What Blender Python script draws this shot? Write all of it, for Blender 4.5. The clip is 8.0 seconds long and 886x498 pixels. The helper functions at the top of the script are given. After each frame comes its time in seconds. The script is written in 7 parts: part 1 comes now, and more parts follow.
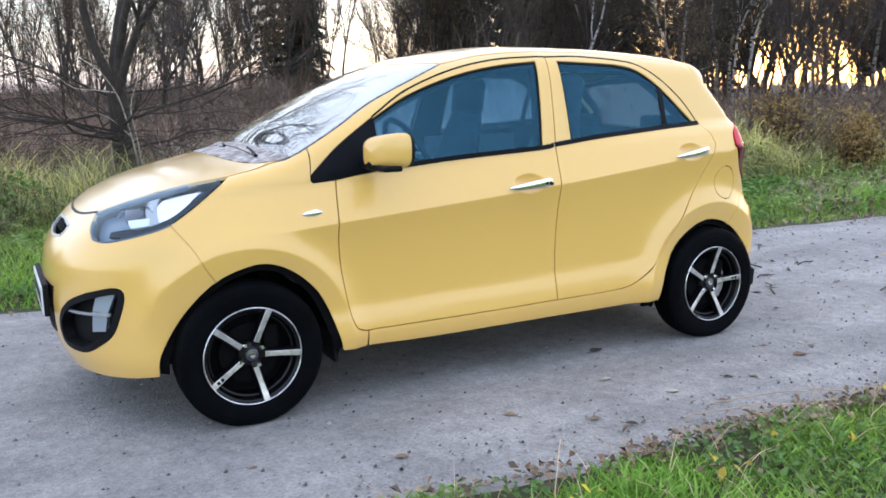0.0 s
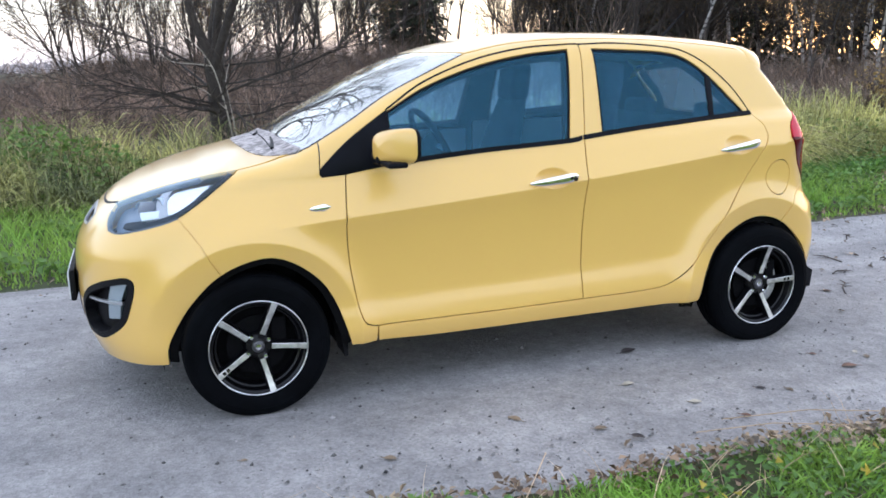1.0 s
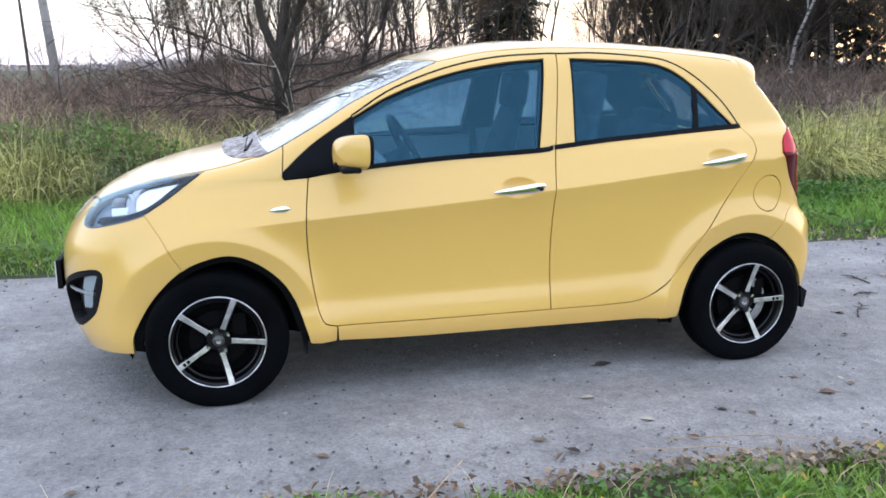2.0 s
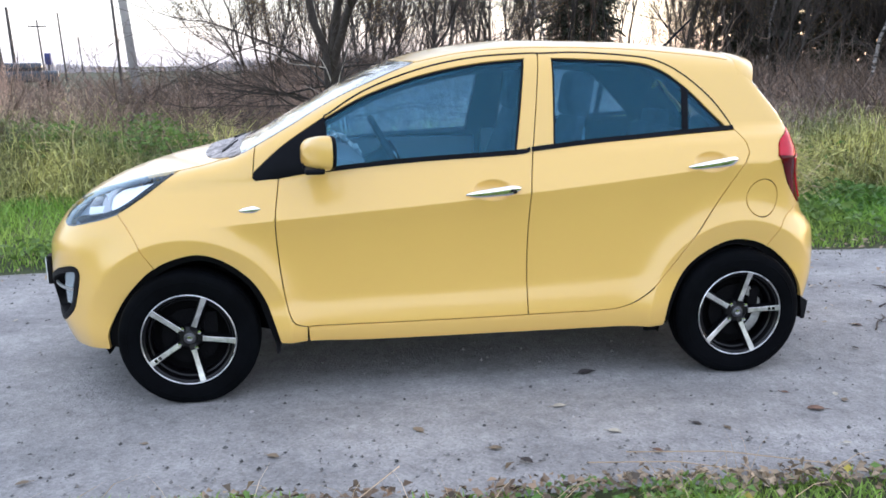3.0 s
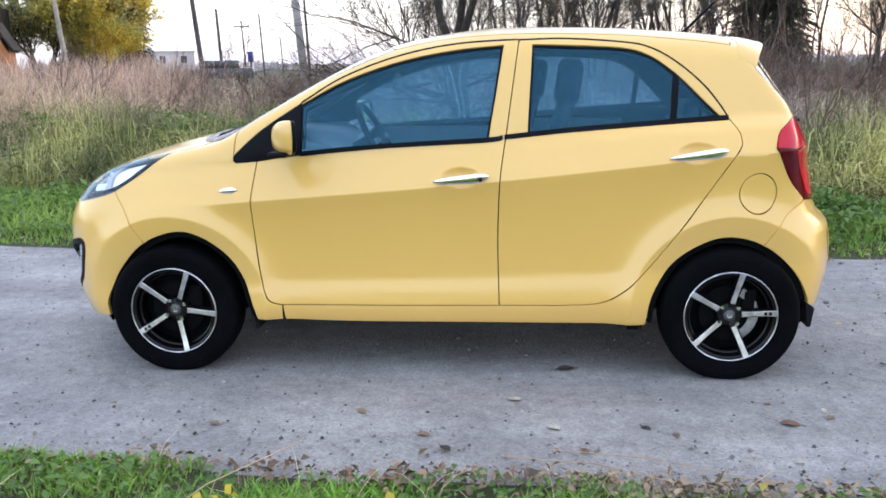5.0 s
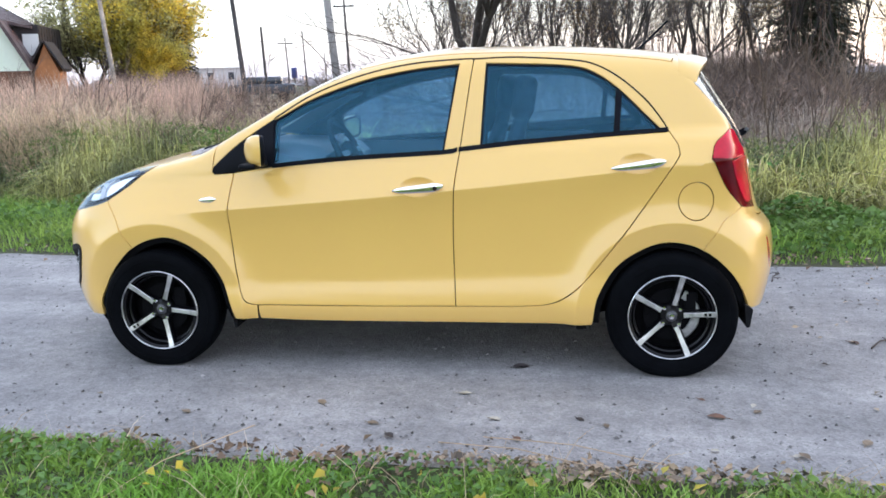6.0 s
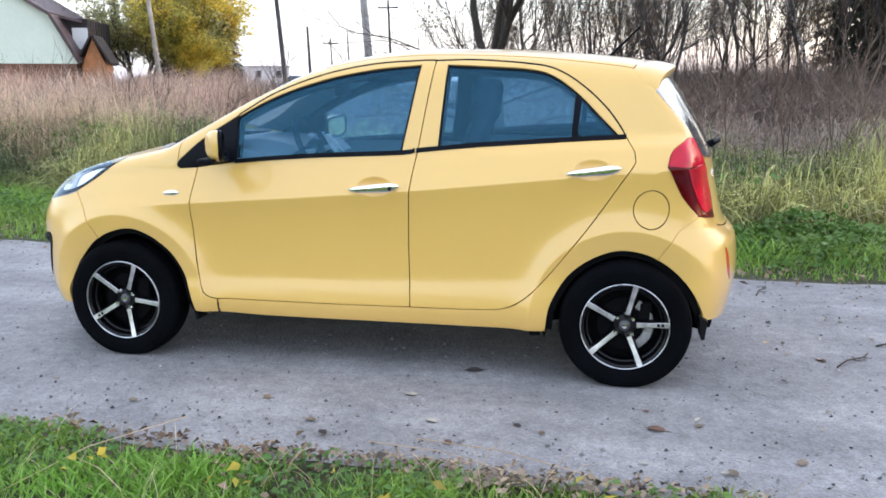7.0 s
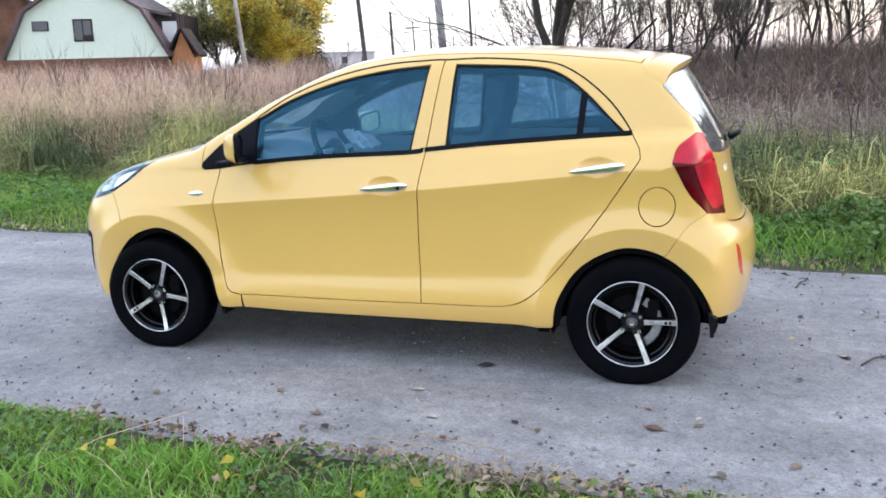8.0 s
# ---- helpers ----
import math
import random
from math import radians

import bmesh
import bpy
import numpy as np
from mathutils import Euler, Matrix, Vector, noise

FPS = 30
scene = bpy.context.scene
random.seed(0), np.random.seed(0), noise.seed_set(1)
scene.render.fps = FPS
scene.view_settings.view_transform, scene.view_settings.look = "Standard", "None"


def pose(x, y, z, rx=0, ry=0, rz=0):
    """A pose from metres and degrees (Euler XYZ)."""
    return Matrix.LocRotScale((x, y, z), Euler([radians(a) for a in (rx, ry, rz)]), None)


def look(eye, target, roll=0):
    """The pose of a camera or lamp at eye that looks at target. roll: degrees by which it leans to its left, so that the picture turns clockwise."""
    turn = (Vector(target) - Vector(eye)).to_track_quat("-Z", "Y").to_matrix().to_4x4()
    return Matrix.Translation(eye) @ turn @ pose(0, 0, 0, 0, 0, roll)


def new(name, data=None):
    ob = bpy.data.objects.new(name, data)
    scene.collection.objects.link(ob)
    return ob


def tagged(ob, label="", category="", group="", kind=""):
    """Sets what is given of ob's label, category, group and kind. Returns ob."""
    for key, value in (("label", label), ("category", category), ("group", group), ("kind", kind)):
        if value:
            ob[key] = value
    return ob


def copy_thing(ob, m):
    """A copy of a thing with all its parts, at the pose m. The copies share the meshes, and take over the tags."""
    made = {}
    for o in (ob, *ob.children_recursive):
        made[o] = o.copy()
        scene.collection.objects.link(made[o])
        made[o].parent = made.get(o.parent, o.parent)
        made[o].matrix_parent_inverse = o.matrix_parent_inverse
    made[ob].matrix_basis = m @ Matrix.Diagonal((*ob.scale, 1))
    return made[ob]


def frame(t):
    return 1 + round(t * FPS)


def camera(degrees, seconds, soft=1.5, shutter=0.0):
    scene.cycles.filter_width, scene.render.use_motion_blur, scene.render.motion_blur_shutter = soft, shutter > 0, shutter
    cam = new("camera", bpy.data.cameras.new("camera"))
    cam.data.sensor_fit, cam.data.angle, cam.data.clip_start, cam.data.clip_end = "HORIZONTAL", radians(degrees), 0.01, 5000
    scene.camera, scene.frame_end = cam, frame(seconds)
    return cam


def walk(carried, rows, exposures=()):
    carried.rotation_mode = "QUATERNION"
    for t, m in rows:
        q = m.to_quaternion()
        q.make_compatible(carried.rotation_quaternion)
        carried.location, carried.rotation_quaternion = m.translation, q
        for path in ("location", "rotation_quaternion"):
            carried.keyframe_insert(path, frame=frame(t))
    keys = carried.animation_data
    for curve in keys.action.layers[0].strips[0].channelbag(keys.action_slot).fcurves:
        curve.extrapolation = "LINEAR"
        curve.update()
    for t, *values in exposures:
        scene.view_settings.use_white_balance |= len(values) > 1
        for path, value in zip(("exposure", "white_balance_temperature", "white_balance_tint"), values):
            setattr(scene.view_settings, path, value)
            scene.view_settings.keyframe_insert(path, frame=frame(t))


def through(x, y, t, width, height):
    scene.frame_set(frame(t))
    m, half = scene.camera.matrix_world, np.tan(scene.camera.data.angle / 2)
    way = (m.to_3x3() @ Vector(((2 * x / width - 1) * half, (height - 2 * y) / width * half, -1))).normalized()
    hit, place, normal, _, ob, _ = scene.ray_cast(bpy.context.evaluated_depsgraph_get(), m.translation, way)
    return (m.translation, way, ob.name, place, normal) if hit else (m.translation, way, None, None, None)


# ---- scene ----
cam = camera(54.8, 8.0, soft=1.7)
PATH = [
    (0, (-2.018, -3.885, 1.26), (-1.098, -2.146, 0.9), -0.9),
    (0.5, (-1.784, -3.901, 1.278), (-1.026, -2.093, 0.883), -1.1),
    (1, (-1.579, -3.977, 1.366), (-0.921, -2.139, 0.93), -1.0),
    (1.5, (-1.298, -4.135, 1.388), (-0.754, -2.262, 0.95), -0.5),
    (3, (-0.593, -4.217, 1.386), (-0.338, -2.28, 0.957), -0.5),
    (3.5, (-0.319, -4.29, 1.382), (-0.158, -2.347, 0.934), -0.7),
    (4, (-0.123, -4.266, 1.346), (-0.022, -2.318, 0.904), -0.1),
    (4.5, (0.098, -4.175, 1.333), (0.041, -2.224, 0.897), -0.1),
    (6, (0.71, -4.483, 1.348), (0.435, -2.543, 0.949), -1.4),
    (6.5, (0.934, -4.445, 1.306), (0.602, -2.508, 0.932), -0.2),
    (7, (1.092, -4.419, 1.335), (0.722, -2.493, 0.944), 0.1),
    (7.5, (1.226, -4.394, 1.359), (0.773, -2.492, 0.941), -0.9),
    (8, (1.447, -4.379, 1.41), (0.88, -2.509, 0.981), -1.5),
]
walk(cam, [(t, look(eye, target, roll)) for t, eye, target, roll in PATH], exposures=[(0, 2.51, 5750, 9), (3.5, 2.52, 5750, 9), (8, 2.57, 5750, 9)])

# ---- world, sun ----
SUN_AZ, SUN_EL = radians(58), radians(4.2)          # low behind the trees beyond the road
world = bpy.data.worlds.new("evening_sky")
scene.world = world
world.use_nodes = True
wn = world.node_tree
sky = wn.nodes.new("ShaderNodeTexSky")
sky.sky_type = "NISHITA"
sky.sun_disc = False
sky.sun_elevation, sky.sun_rotation = SUN_EL, SUN_AZ
sky.air_density, sky.dust_density, sky.ozone_density = 1.0, 1.7, 1.0
# a thin even veil of high cloud over the clear sky
veil = wn.nodes.new("ShaderNodeMix")
veil.data_type = "RGBA"
veil.inputs["Factor"].default_value = 0.58
veil.inputs["B"].default_value = (2.42, 2.36, 2.62, 1)
wn.links.new(sky.outputs[0], veil.inputs["A"])
wn.links.new(veil.outputs["Result"], wn.nodes["Background"].inputs[0])
wn.nodes["Background"].inputs[1].default_value = 0.15
sun_data = bpy.data.lights.new("sun", "SUN")
sun_data.energy, sun_data.angle, sun_data.color = 0.22, radians(25), (1.0, 0.86, 0.70)
sun = new("sun", sun_data)
way = Vector((math.sin(SUN_AZ) * math.cos(SUN_EL), math.cos(SUN_AZ) * math.cos(SUN_EL), math.sin(SUN_EL)))
sun.matrix_world = look(way * 60, (0, 0, 0))

# ---- materials ----
def shade(name, colour, rough=0.5, metal=0.0, coat=0.0, vary=0.0, scale=8.0, bump=0.0, bump_scale=60.0, second=None, mix_scale=None, per_piece=0.0, sheen=0.0, spec=0.5):
    """A principled material whose colour drifts at two scales, with fine relief."""
    m = bpy.data.materials.new(name)
    m.use_nodes = True
    nt = m.node_tree
    n, link = nt.nodes, nt.links.new
    b = n["Principled BSDF"]
    b.inputs["Roughness"].default_value, b.inputs["Metallic"].default_value = rough, metal
    b.inputs["Coat Weight"].default_value, b.inputs["Coat Roughness"].default_value = coat, 0.13
    b.inputs["Specular IOR Level"].default_value = spec
    b.inputs["Sheen Weight"].default_value = sheen
    b.inputs["Base Color"].default_value = (*colour, 1)
    geo = n.new("ShaderNodeNewGeometry")
    out = None
    if vary or second or per_piece:
        big = n.new("ShaderNodeTexNoise")
        big.inputs["Scale"].default_value, big.inputs["Detail"].default_value = mix_scale or scale / 6, 6
        small = n.new("ShaderNodeTexNoise")
        small.inputs["Scale"].default_value, small.inputs["Detail"].default_value = scale, 8
        link(geo.outputs["Position"], big.inputs["Vector"])
        link(geo.outputs["Position"], small.inputs["Vector"])
        mix = n.new("ShaderNodeMix")
        mix.data_type = "RGBA"
        mix.inputs["A"].default_value = (*colour, 1)
        mix.inputs["B"].default_value = (*(second or [c * 0.6 for c in colour]), 1)
        ramp = n.new("ShaderNodeMapRange")
        ramp.inputs["From Min"].default_value, ramp.inputs["From Max"].default_value = 0.38, 0.62
        link(big.outputs[0], ramp.inputs["Value"])
        link(ramp.outputs[0], mix.inputs["Factor"])
        hsv = n.new("ShaderNodeHueSaturation")
        link(mix.outputs["Result"], hsv.inputs["Color"])
        val = n.new("ShaderNodeMapRange")
        val.inputs["From Min"].default_value, val.inputs["From Max"].default_value = 0.25, 0.75
        val.inputs["To Min"].default_value, val.inputs["To Max"].default_value = 1 - vary, 1 + vary
        link(small.outputs[0], val.inputs["Value"])
        out = val.outputs[0]
        if per_piece:
            spread = n.new("ShaderNodeMapRange")
            spread.inputs["To Min"].default_value, spread.inputs["To Max"].default_value = 1 - per_piece, 1 + per_piece
            link(geo.outputs["Random Per Island"], spread.inputs["Value"])
            mul = n.new("ShaderNodeMath")
            mul.operation = "MULTIPLY"
            link(out, mul.inputs[0])
            link(spread.outputs[0], mul.inputs[1])
            out = mul.outputs[0]
        link(out, hsv.inputs["Value"])
        link(hsv.outputs[0], b.inputs["Base Color"])
    if bump:
        grain = n.new("ShaderNodeTexNoise")
        grain.inputs["Scale"].default_value, grain.inputs["Detail"].default_value = bump_scale, 5
        link(geo.outputs["Position"], grain.inputs["Vector"])
        bu = n.new("ShaderNodeBump")
        bu.inputs["Strength"].default_value, bu.inputs["Distance"].default_value = bump, 0.01
        link(grain.outputs[0], bu.inputs["Height"])
        link(bu.outputs[0], b.inputs["Normal"])
    return m


def glass(name, tint, gloss=0.04, rough=0.0, sheen=(1, 1, 1), dust_sheen=0.0, haze_tint=(0.38, 0.70, 1.0), through=0.90):
    """Thin pane: tinted see-through with a reflection by Fresnel; sheen tints that reflection."""
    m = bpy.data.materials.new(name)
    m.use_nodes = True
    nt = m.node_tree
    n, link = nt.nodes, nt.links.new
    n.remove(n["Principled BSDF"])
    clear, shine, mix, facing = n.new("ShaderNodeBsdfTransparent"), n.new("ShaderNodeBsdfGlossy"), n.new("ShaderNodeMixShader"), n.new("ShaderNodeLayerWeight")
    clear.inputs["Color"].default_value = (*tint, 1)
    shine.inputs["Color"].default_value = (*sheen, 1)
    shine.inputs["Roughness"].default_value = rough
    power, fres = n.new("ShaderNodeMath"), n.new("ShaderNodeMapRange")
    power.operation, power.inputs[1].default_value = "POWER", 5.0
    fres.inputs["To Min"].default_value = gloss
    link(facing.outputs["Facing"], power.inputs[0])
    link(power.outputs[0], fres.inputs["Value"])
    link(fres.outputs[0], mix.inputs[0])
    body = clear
    if dust_sheen:                                         # thin dusty film whose tint also carries painted sky sheen
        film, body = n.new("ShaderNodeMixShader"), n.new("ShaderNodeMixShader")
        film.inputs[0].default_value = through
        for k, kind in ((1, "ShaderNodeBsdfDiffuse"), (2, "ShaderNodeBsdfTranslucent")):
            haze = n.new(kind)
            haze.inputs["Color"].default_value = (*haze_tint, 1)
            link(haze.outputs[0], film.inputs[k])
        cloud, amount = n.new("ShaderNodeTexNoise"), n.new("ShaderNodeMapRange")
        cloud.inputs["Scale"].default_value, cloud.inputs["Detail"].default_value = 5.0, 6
        amount.inputs["To Min"].default_value, amount.inputs["To Max"].default_value = dust_sheen * 0.5, dust_sheen * 1.5
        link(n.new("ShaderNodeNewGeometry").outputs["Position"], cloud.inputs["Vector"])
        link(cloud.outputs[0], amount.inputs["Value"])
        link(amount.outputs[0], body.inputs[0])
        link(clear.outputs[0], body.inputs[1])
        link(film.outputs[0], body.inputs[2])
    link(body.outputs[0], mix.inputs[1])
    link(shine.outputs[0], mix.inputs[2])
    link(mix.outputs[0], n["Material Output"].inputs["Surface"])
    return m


def leaf_mat(name, colour, second, vary=0.35, through_light=0.35):
    """Thin leaves and blades: each its own shade, part of the light goes through."""
    m = shade(name, colour, 0.55, second=second, vary=0.15, scale=3.0, mix_scale=0.7, per_piece=vary)
    nt = m.node_tree
    n, link = nt.nodes, nt.links.new
    b = n["Principled BSDF"]
    tr, mix = n.new("ShaderNodeBsdfTranslucent"), n.new("ShaderNodeMixShader")
    link(b.inputs["Base Color"].links[0].from_socket, tr.inputs["Color"])
    mix.inputs[0].default_value = through_light
    link(b.outputs[0], mix.inputs[1])
    link(tr.outputs[0], mix.inputs[2])
    link(mix.outputs[0], n["Material Output"].inputs["Surface"])
    return m


PAINT = shade("yellow_paint", (0.800, 0.510, 0.132), 0.30, coat=1.0, vary=0.015, scale=900, second=(0.787, 0.499, 0.129), mix_scale=2)
TRIM = shade("black_trim", (0.005, 0.006, 0.010), 0.5, spec=0.10, vary=0.1, scale=40)
PLASTIC = shade("black_plastic", (0.006, 0.006, 0.008), 0.6, spec=0.15, bump=0.15, bump_scale=900)
SHELL = shade("dark_shell", (0.012, 0.011, 0.010), 0.8, spec=0.15)
UNDER = shade("underbody", (0.004, 0.004, 0.005), 0.9, spec=0.1, bump=0.3, bump_scale=80)
RUBBER = shade("tyre_rubber", (0.0026, 0.0032, 0.0046), 0.75, spec=0.05, vary=0.25, scale=50, bump=0.2, bump_scale=300)
ALLOY = shade("polished_alloy", (0.90, 0.90, 0.91), 0.34, metal=1.0, vary=0.06, scale=120, bump=0.05, bump_scale=500)
RIMBLACK = shade("black_rim_paint", (0.003, 0.003, 0.004), 0.35, coat=0.15, spec=0.2)
STEEL = shade("brake_steel", (0.038, 0.037, 0.036), 0.5, metal=0.9, vary=0.2, scale=60)
BRIGHT_STEEL = shade("bare_steel", (0.42, 0.42, 0.42), 0.42, metal=0.5, vary=0.25, scale=60)
GUNMETAL = shade("gunmetal_cap", (0.10, 0.10, 0.11), 0.4, metal=0.7)
CHROME = shade("chrome", (0.86, 0.87, 0.89), 0.08, metal=1.0)
LAMP_DARK = shade("lamp_bezel", (0.17, 0.215, 0.28), 0.30, metal=0.0)
REFLECTOR = shade("lamp_reflector", (0.92, 0.93, 0.95), 0.22, metal=1.0)
RED = shade("red_lens", (0.70, 0.003, 0.032), 0.16, coat=0.35, spec=0.3, vary=0.12, scale=30)
# for the lower tail lens the dark road's reflection is in this red
DARK_RED = shade("dark_red_lens", (0.13, 0.001, 0.005), 0.12, coat=0.12, spec=0.2, vary=0.2, scale=30)
BLACK_BOX = shade("lamp_black", (0.020, 0.026, 0.040), 0.25, coat=0.4)
# white for the painted L-shaped highlight inside the headlamp
GLINT_WHITE = shade("lamp_glint_white", (0.80, 0.84, 0.88), 0.3, coat=0.5)
BOWL = shade("lamp_bowl_grey", (0.50, 0.55, 0.62), 0.2, metal=0.9)
FOG_LENS = shade("fog_lens", (0.42, 0.50, 0.56), 0.25, metal=0.6, coat=0.5)
CLEAR = shade("clear_lens", (0.75, 0.76, 0.80), 0.1, coat=1.0)
ORANGE = shade("red_reflector", (0.62, 0.05, 0.02), 0.2, coat=0.8)
SEAT = shade("seat_cloth", (0.035, 0.042, 0.055), 0.9, vary=0.2, scale=80, bump=0.4, bump_scale=700)
DASH = shade("dashboard_plastic", (0.34, 0.345, 0.36), 0.65, bump=0.2, bump_scale=600)
HEADLINER = shade("headliner", (0.28, 0.28, 0.28), 0.9)
SILVER = shade("silver_plastic", (0.45, 0.46, 0.48), 0.3, metal=0.6)
PLATE = shade("plate_white", (0.75, 0.76, 0.78), 0.4)
BAR = shade("plate_bars", (0.03, 0.03, 0.04), 0.5)
# side glass: blue of the mirrored sky put into sheen and film tint
SIDE_GLASS = glass("side_glass", (0.66, 0.86, 1.0), 0.065, sheen=(0.22, 0.66, 1.0), dust_sheen=0.15)
# both screens: pale film stands in for bright sky mirrored in them
SCREEN_GLASS = glass("windscreen_glass", (0.86, 0.93, 0.96), 0.40, sheen=(1.0, 0.99, 0.97), dust_sheen=0.30, haze_tint=(0.80, 0.79, 0.78), through=0.35)
REAR_GLASS = glass("rear_glass", (0.25, 0.30, 0.34), 0.40, dust_sheen=0.35, haze_tint=(0.80, 0.79, 0.78), through=0.35)
# lamp lens: a little sky blue put into its reflection colour
LENS = glass("lamp_lens", (0.94, 0.97, 1.0), 0.06, sheen=(0.72, 0.88, 1.0))
MIRROR = shade("mirror_glass", (0.8, 0.82, 0.85), 0.02, metal=1.0)
COWL = shade("grey_cowl_plastic", (0.50, 0.45, 0.43), 0.65, vary=0.6, scale=45, second=(0.20, 0.18, 0.17), mix_scale=26, bump=0.3, bump_scale=200)
FOIL = shade("crumpled_foil", (0.86, 0.88, 0.90), 0.35, metal=0.15, vary=0.2, scale=40)
LAMP_RIM = shade("lamp_rim_grey", (0.07, 0.09, 0.12), 0.35)

def asphalt_mat():
    m = shade("asphalt", (0.330, 0.318, 0.312), 0.86, vary=0.20, scale=14, second=(0.245, 0.238, 0.237), mix_scale=1.5, bump=0.5, bump_scale=55)
    nt = m.node_tree
    n, link = nt.nodes, nt.links.new
    b = n["Principled BSDF"]
    geo = n.new("ShaderNodeNewGeometry")
    hsv = b.inputs["Base Color"].links[0].from_node
    # chippings of several greys, and long faint wheel tracks
    vor = n.new("ShaderNodeTexVoronoi")
    vor.inputs["Scale"].default_value = 105
    link(geo.outputs["Position"], vor.inputs["Vector"])
    sep = n.new("ShaderNodeSeparateColor")
    link(vor.outputs["Color"], sep.inputs[0])
    chip = n.new("ShaderNodeMapRange")
    chip.inputs["To Min"].default_value, chip.inputs["To Max"].default_value = 0.80, 1.16
    link(sep.outputs[0], chip.inputs["Value"])
    stretch = n.new("ShaderNodeMapping")
    stretch.inputs["Scale"].default_value = (0.35, 2.6, 1)
    link(geo.outputs["Position"], stretch.inputs["Vector"])
    track = n.new("ShaderNodeTexNoise")
    track.inputs["Scale"].default_value, track.inputs["Detail"].default_value = 1.0, 6
    link(stretch.outputs[0], track.inputs["Vector"])
    tr = n.new("ShaderNodeMapRange")
    tr.inputs["From Min"].default_value, tr.inputs["From Max"].default_value = 0.3, 0.7
    tr.inputs["To Min"].default_value, tr.inputs["To Max"].default_value = 0.8, 1.18
    link(track.outputs[0], tr.inputs["Value"])
    mul = n.new("ShaderNodeMath")
    mul.operation = "MULTIPLY"
    link(chip.outputs[0], mul.inputs[0])
    link(tr.outputs[0], mul.inputs[1])
    last = n.new("ShaderNodeHueSaturation")
    link(hsv.outputs[0], last.inputs["Color"])
    link(mul.outputs[0], last.inputs["Value"])
    link(last.outputs[0], b.inputs["Base Color"])
    # relief of the chippings
    bump = n.new("ShaderNodeBump")
    bump.inputs["Strength"].default_value, bump.inputs["Distance"].default_value = 0.55, 0.004
    link(vor.outputs["Distance"], bump.inputs["Height"])
    old = b.inputs["Normal"].links[0].from_node
    link(old.outputs[0], bump.inputs["Normal"])
    link(bump.outputs[0], b.inputs["Normal"])
    return m


ASPHALT = asphalt_mat()
SOIL = shade("meadow_soil", (0.075, 0.060, 0.036), 0.95, vary=0.35, scale=5, second=(0.045, 0.060, 0.020), mix_scale=0.35, bump=0.8, bump_scale=20)
GRASS = leaf_mat("fresh_grass", (0.225, 0.405, 0.058), (0.330, 0.450, 0.095))
LUSH = leaf_mat("lush_verge", (0.110, 0.230, 0.045), (0.170, 0.260, 0.060))
TALL = leaf_mat("tall_grass", (0.560, 0.530, 0.185), (0.110, 0.135, 0.050), vary=0.75, through_light=0.12)
STRAW = leaf_mat("straw", (0.760, 0.600, 0.420), (0.560, 0.420, 0.270), vary=0.4, through_light=0.45)
BROWNWEED = leaf_mat("brown_weeds", (0.360, 0.250, 0.190), (0.210, 0.145, 0.110), vary=0.55, through_light=0.25)
DRY = leaf_mat("dry_weeds", (0.730, 0.525, 0.400), (0.440, 0.300, 0.225), vary=0.5)
BRUSH = leaf_mat("brush_twigs", (0.088, 0.058, 0.042), (0.170, 0.118, 0.084), vary=0.55, through_light=0.05)
LITTER = leaf_mat("fallen_leaves", (0.200, 0.130, 0.080), (0.330, 0.265, 0.180), vary=0.75, through_light=0.1)
BARK = shade("grey_brown_bark", (0.048, 0.039, 0.032), 0.9, vary=0.3, scale=30, second=(0.030, 0.025, 0.021), mix_scale=5, bump=0.9, bump_scale=45)
TWIG = shade("twig_bark", (0.060, 0.046, 0.038), 0.85, vary=0.25, scale=20, per_piece=0.3)
WARM_TWIG = shade("warm_twig_bark", (0.150, 0.095, 0.068), 0.85, vary=0.25, scale=20, per_piece=0.4)
PALE = shade("dead_stem", (0.42, 0.38, 0.32), 0.85, vary=0.2, scale=30)
NEEDLE = leaf_mat("spruce_needles", (0.016, 0.026, 0.012), (0.026, 0.034, 0.014), vary=0.4, through_light=0.1)
YELLOW = leaf_mat("yellow_leaves", (0.800, 0.620, 0.090), (0.520, 0.490, 0.130), vary=0.35, through_light=0.65)
PALE_GREEN = leaf_mat("pale_leaves", (0.560, 0.520, 0.260), (0.420, 0.420, 0.180), vary=0.35, through_light=0.5)
BUSHLEAF = leaf_mat("amber_leaves", (0.430, 0.290, 0.075), (0.270, 0.180, 0.060), vary=0.4)
GREYWEED = leaf_mat("withered_weeds", (0.430, 0.345, 0.270), (0.230, 0.180, 0.140), vary=0.55, through_light=0.2)
BROWNLEAF = leaf_mat("withered_leaves", (0.150, 0.095, 0.035), (0.095, 0.070, 0.030), vary=0.45)


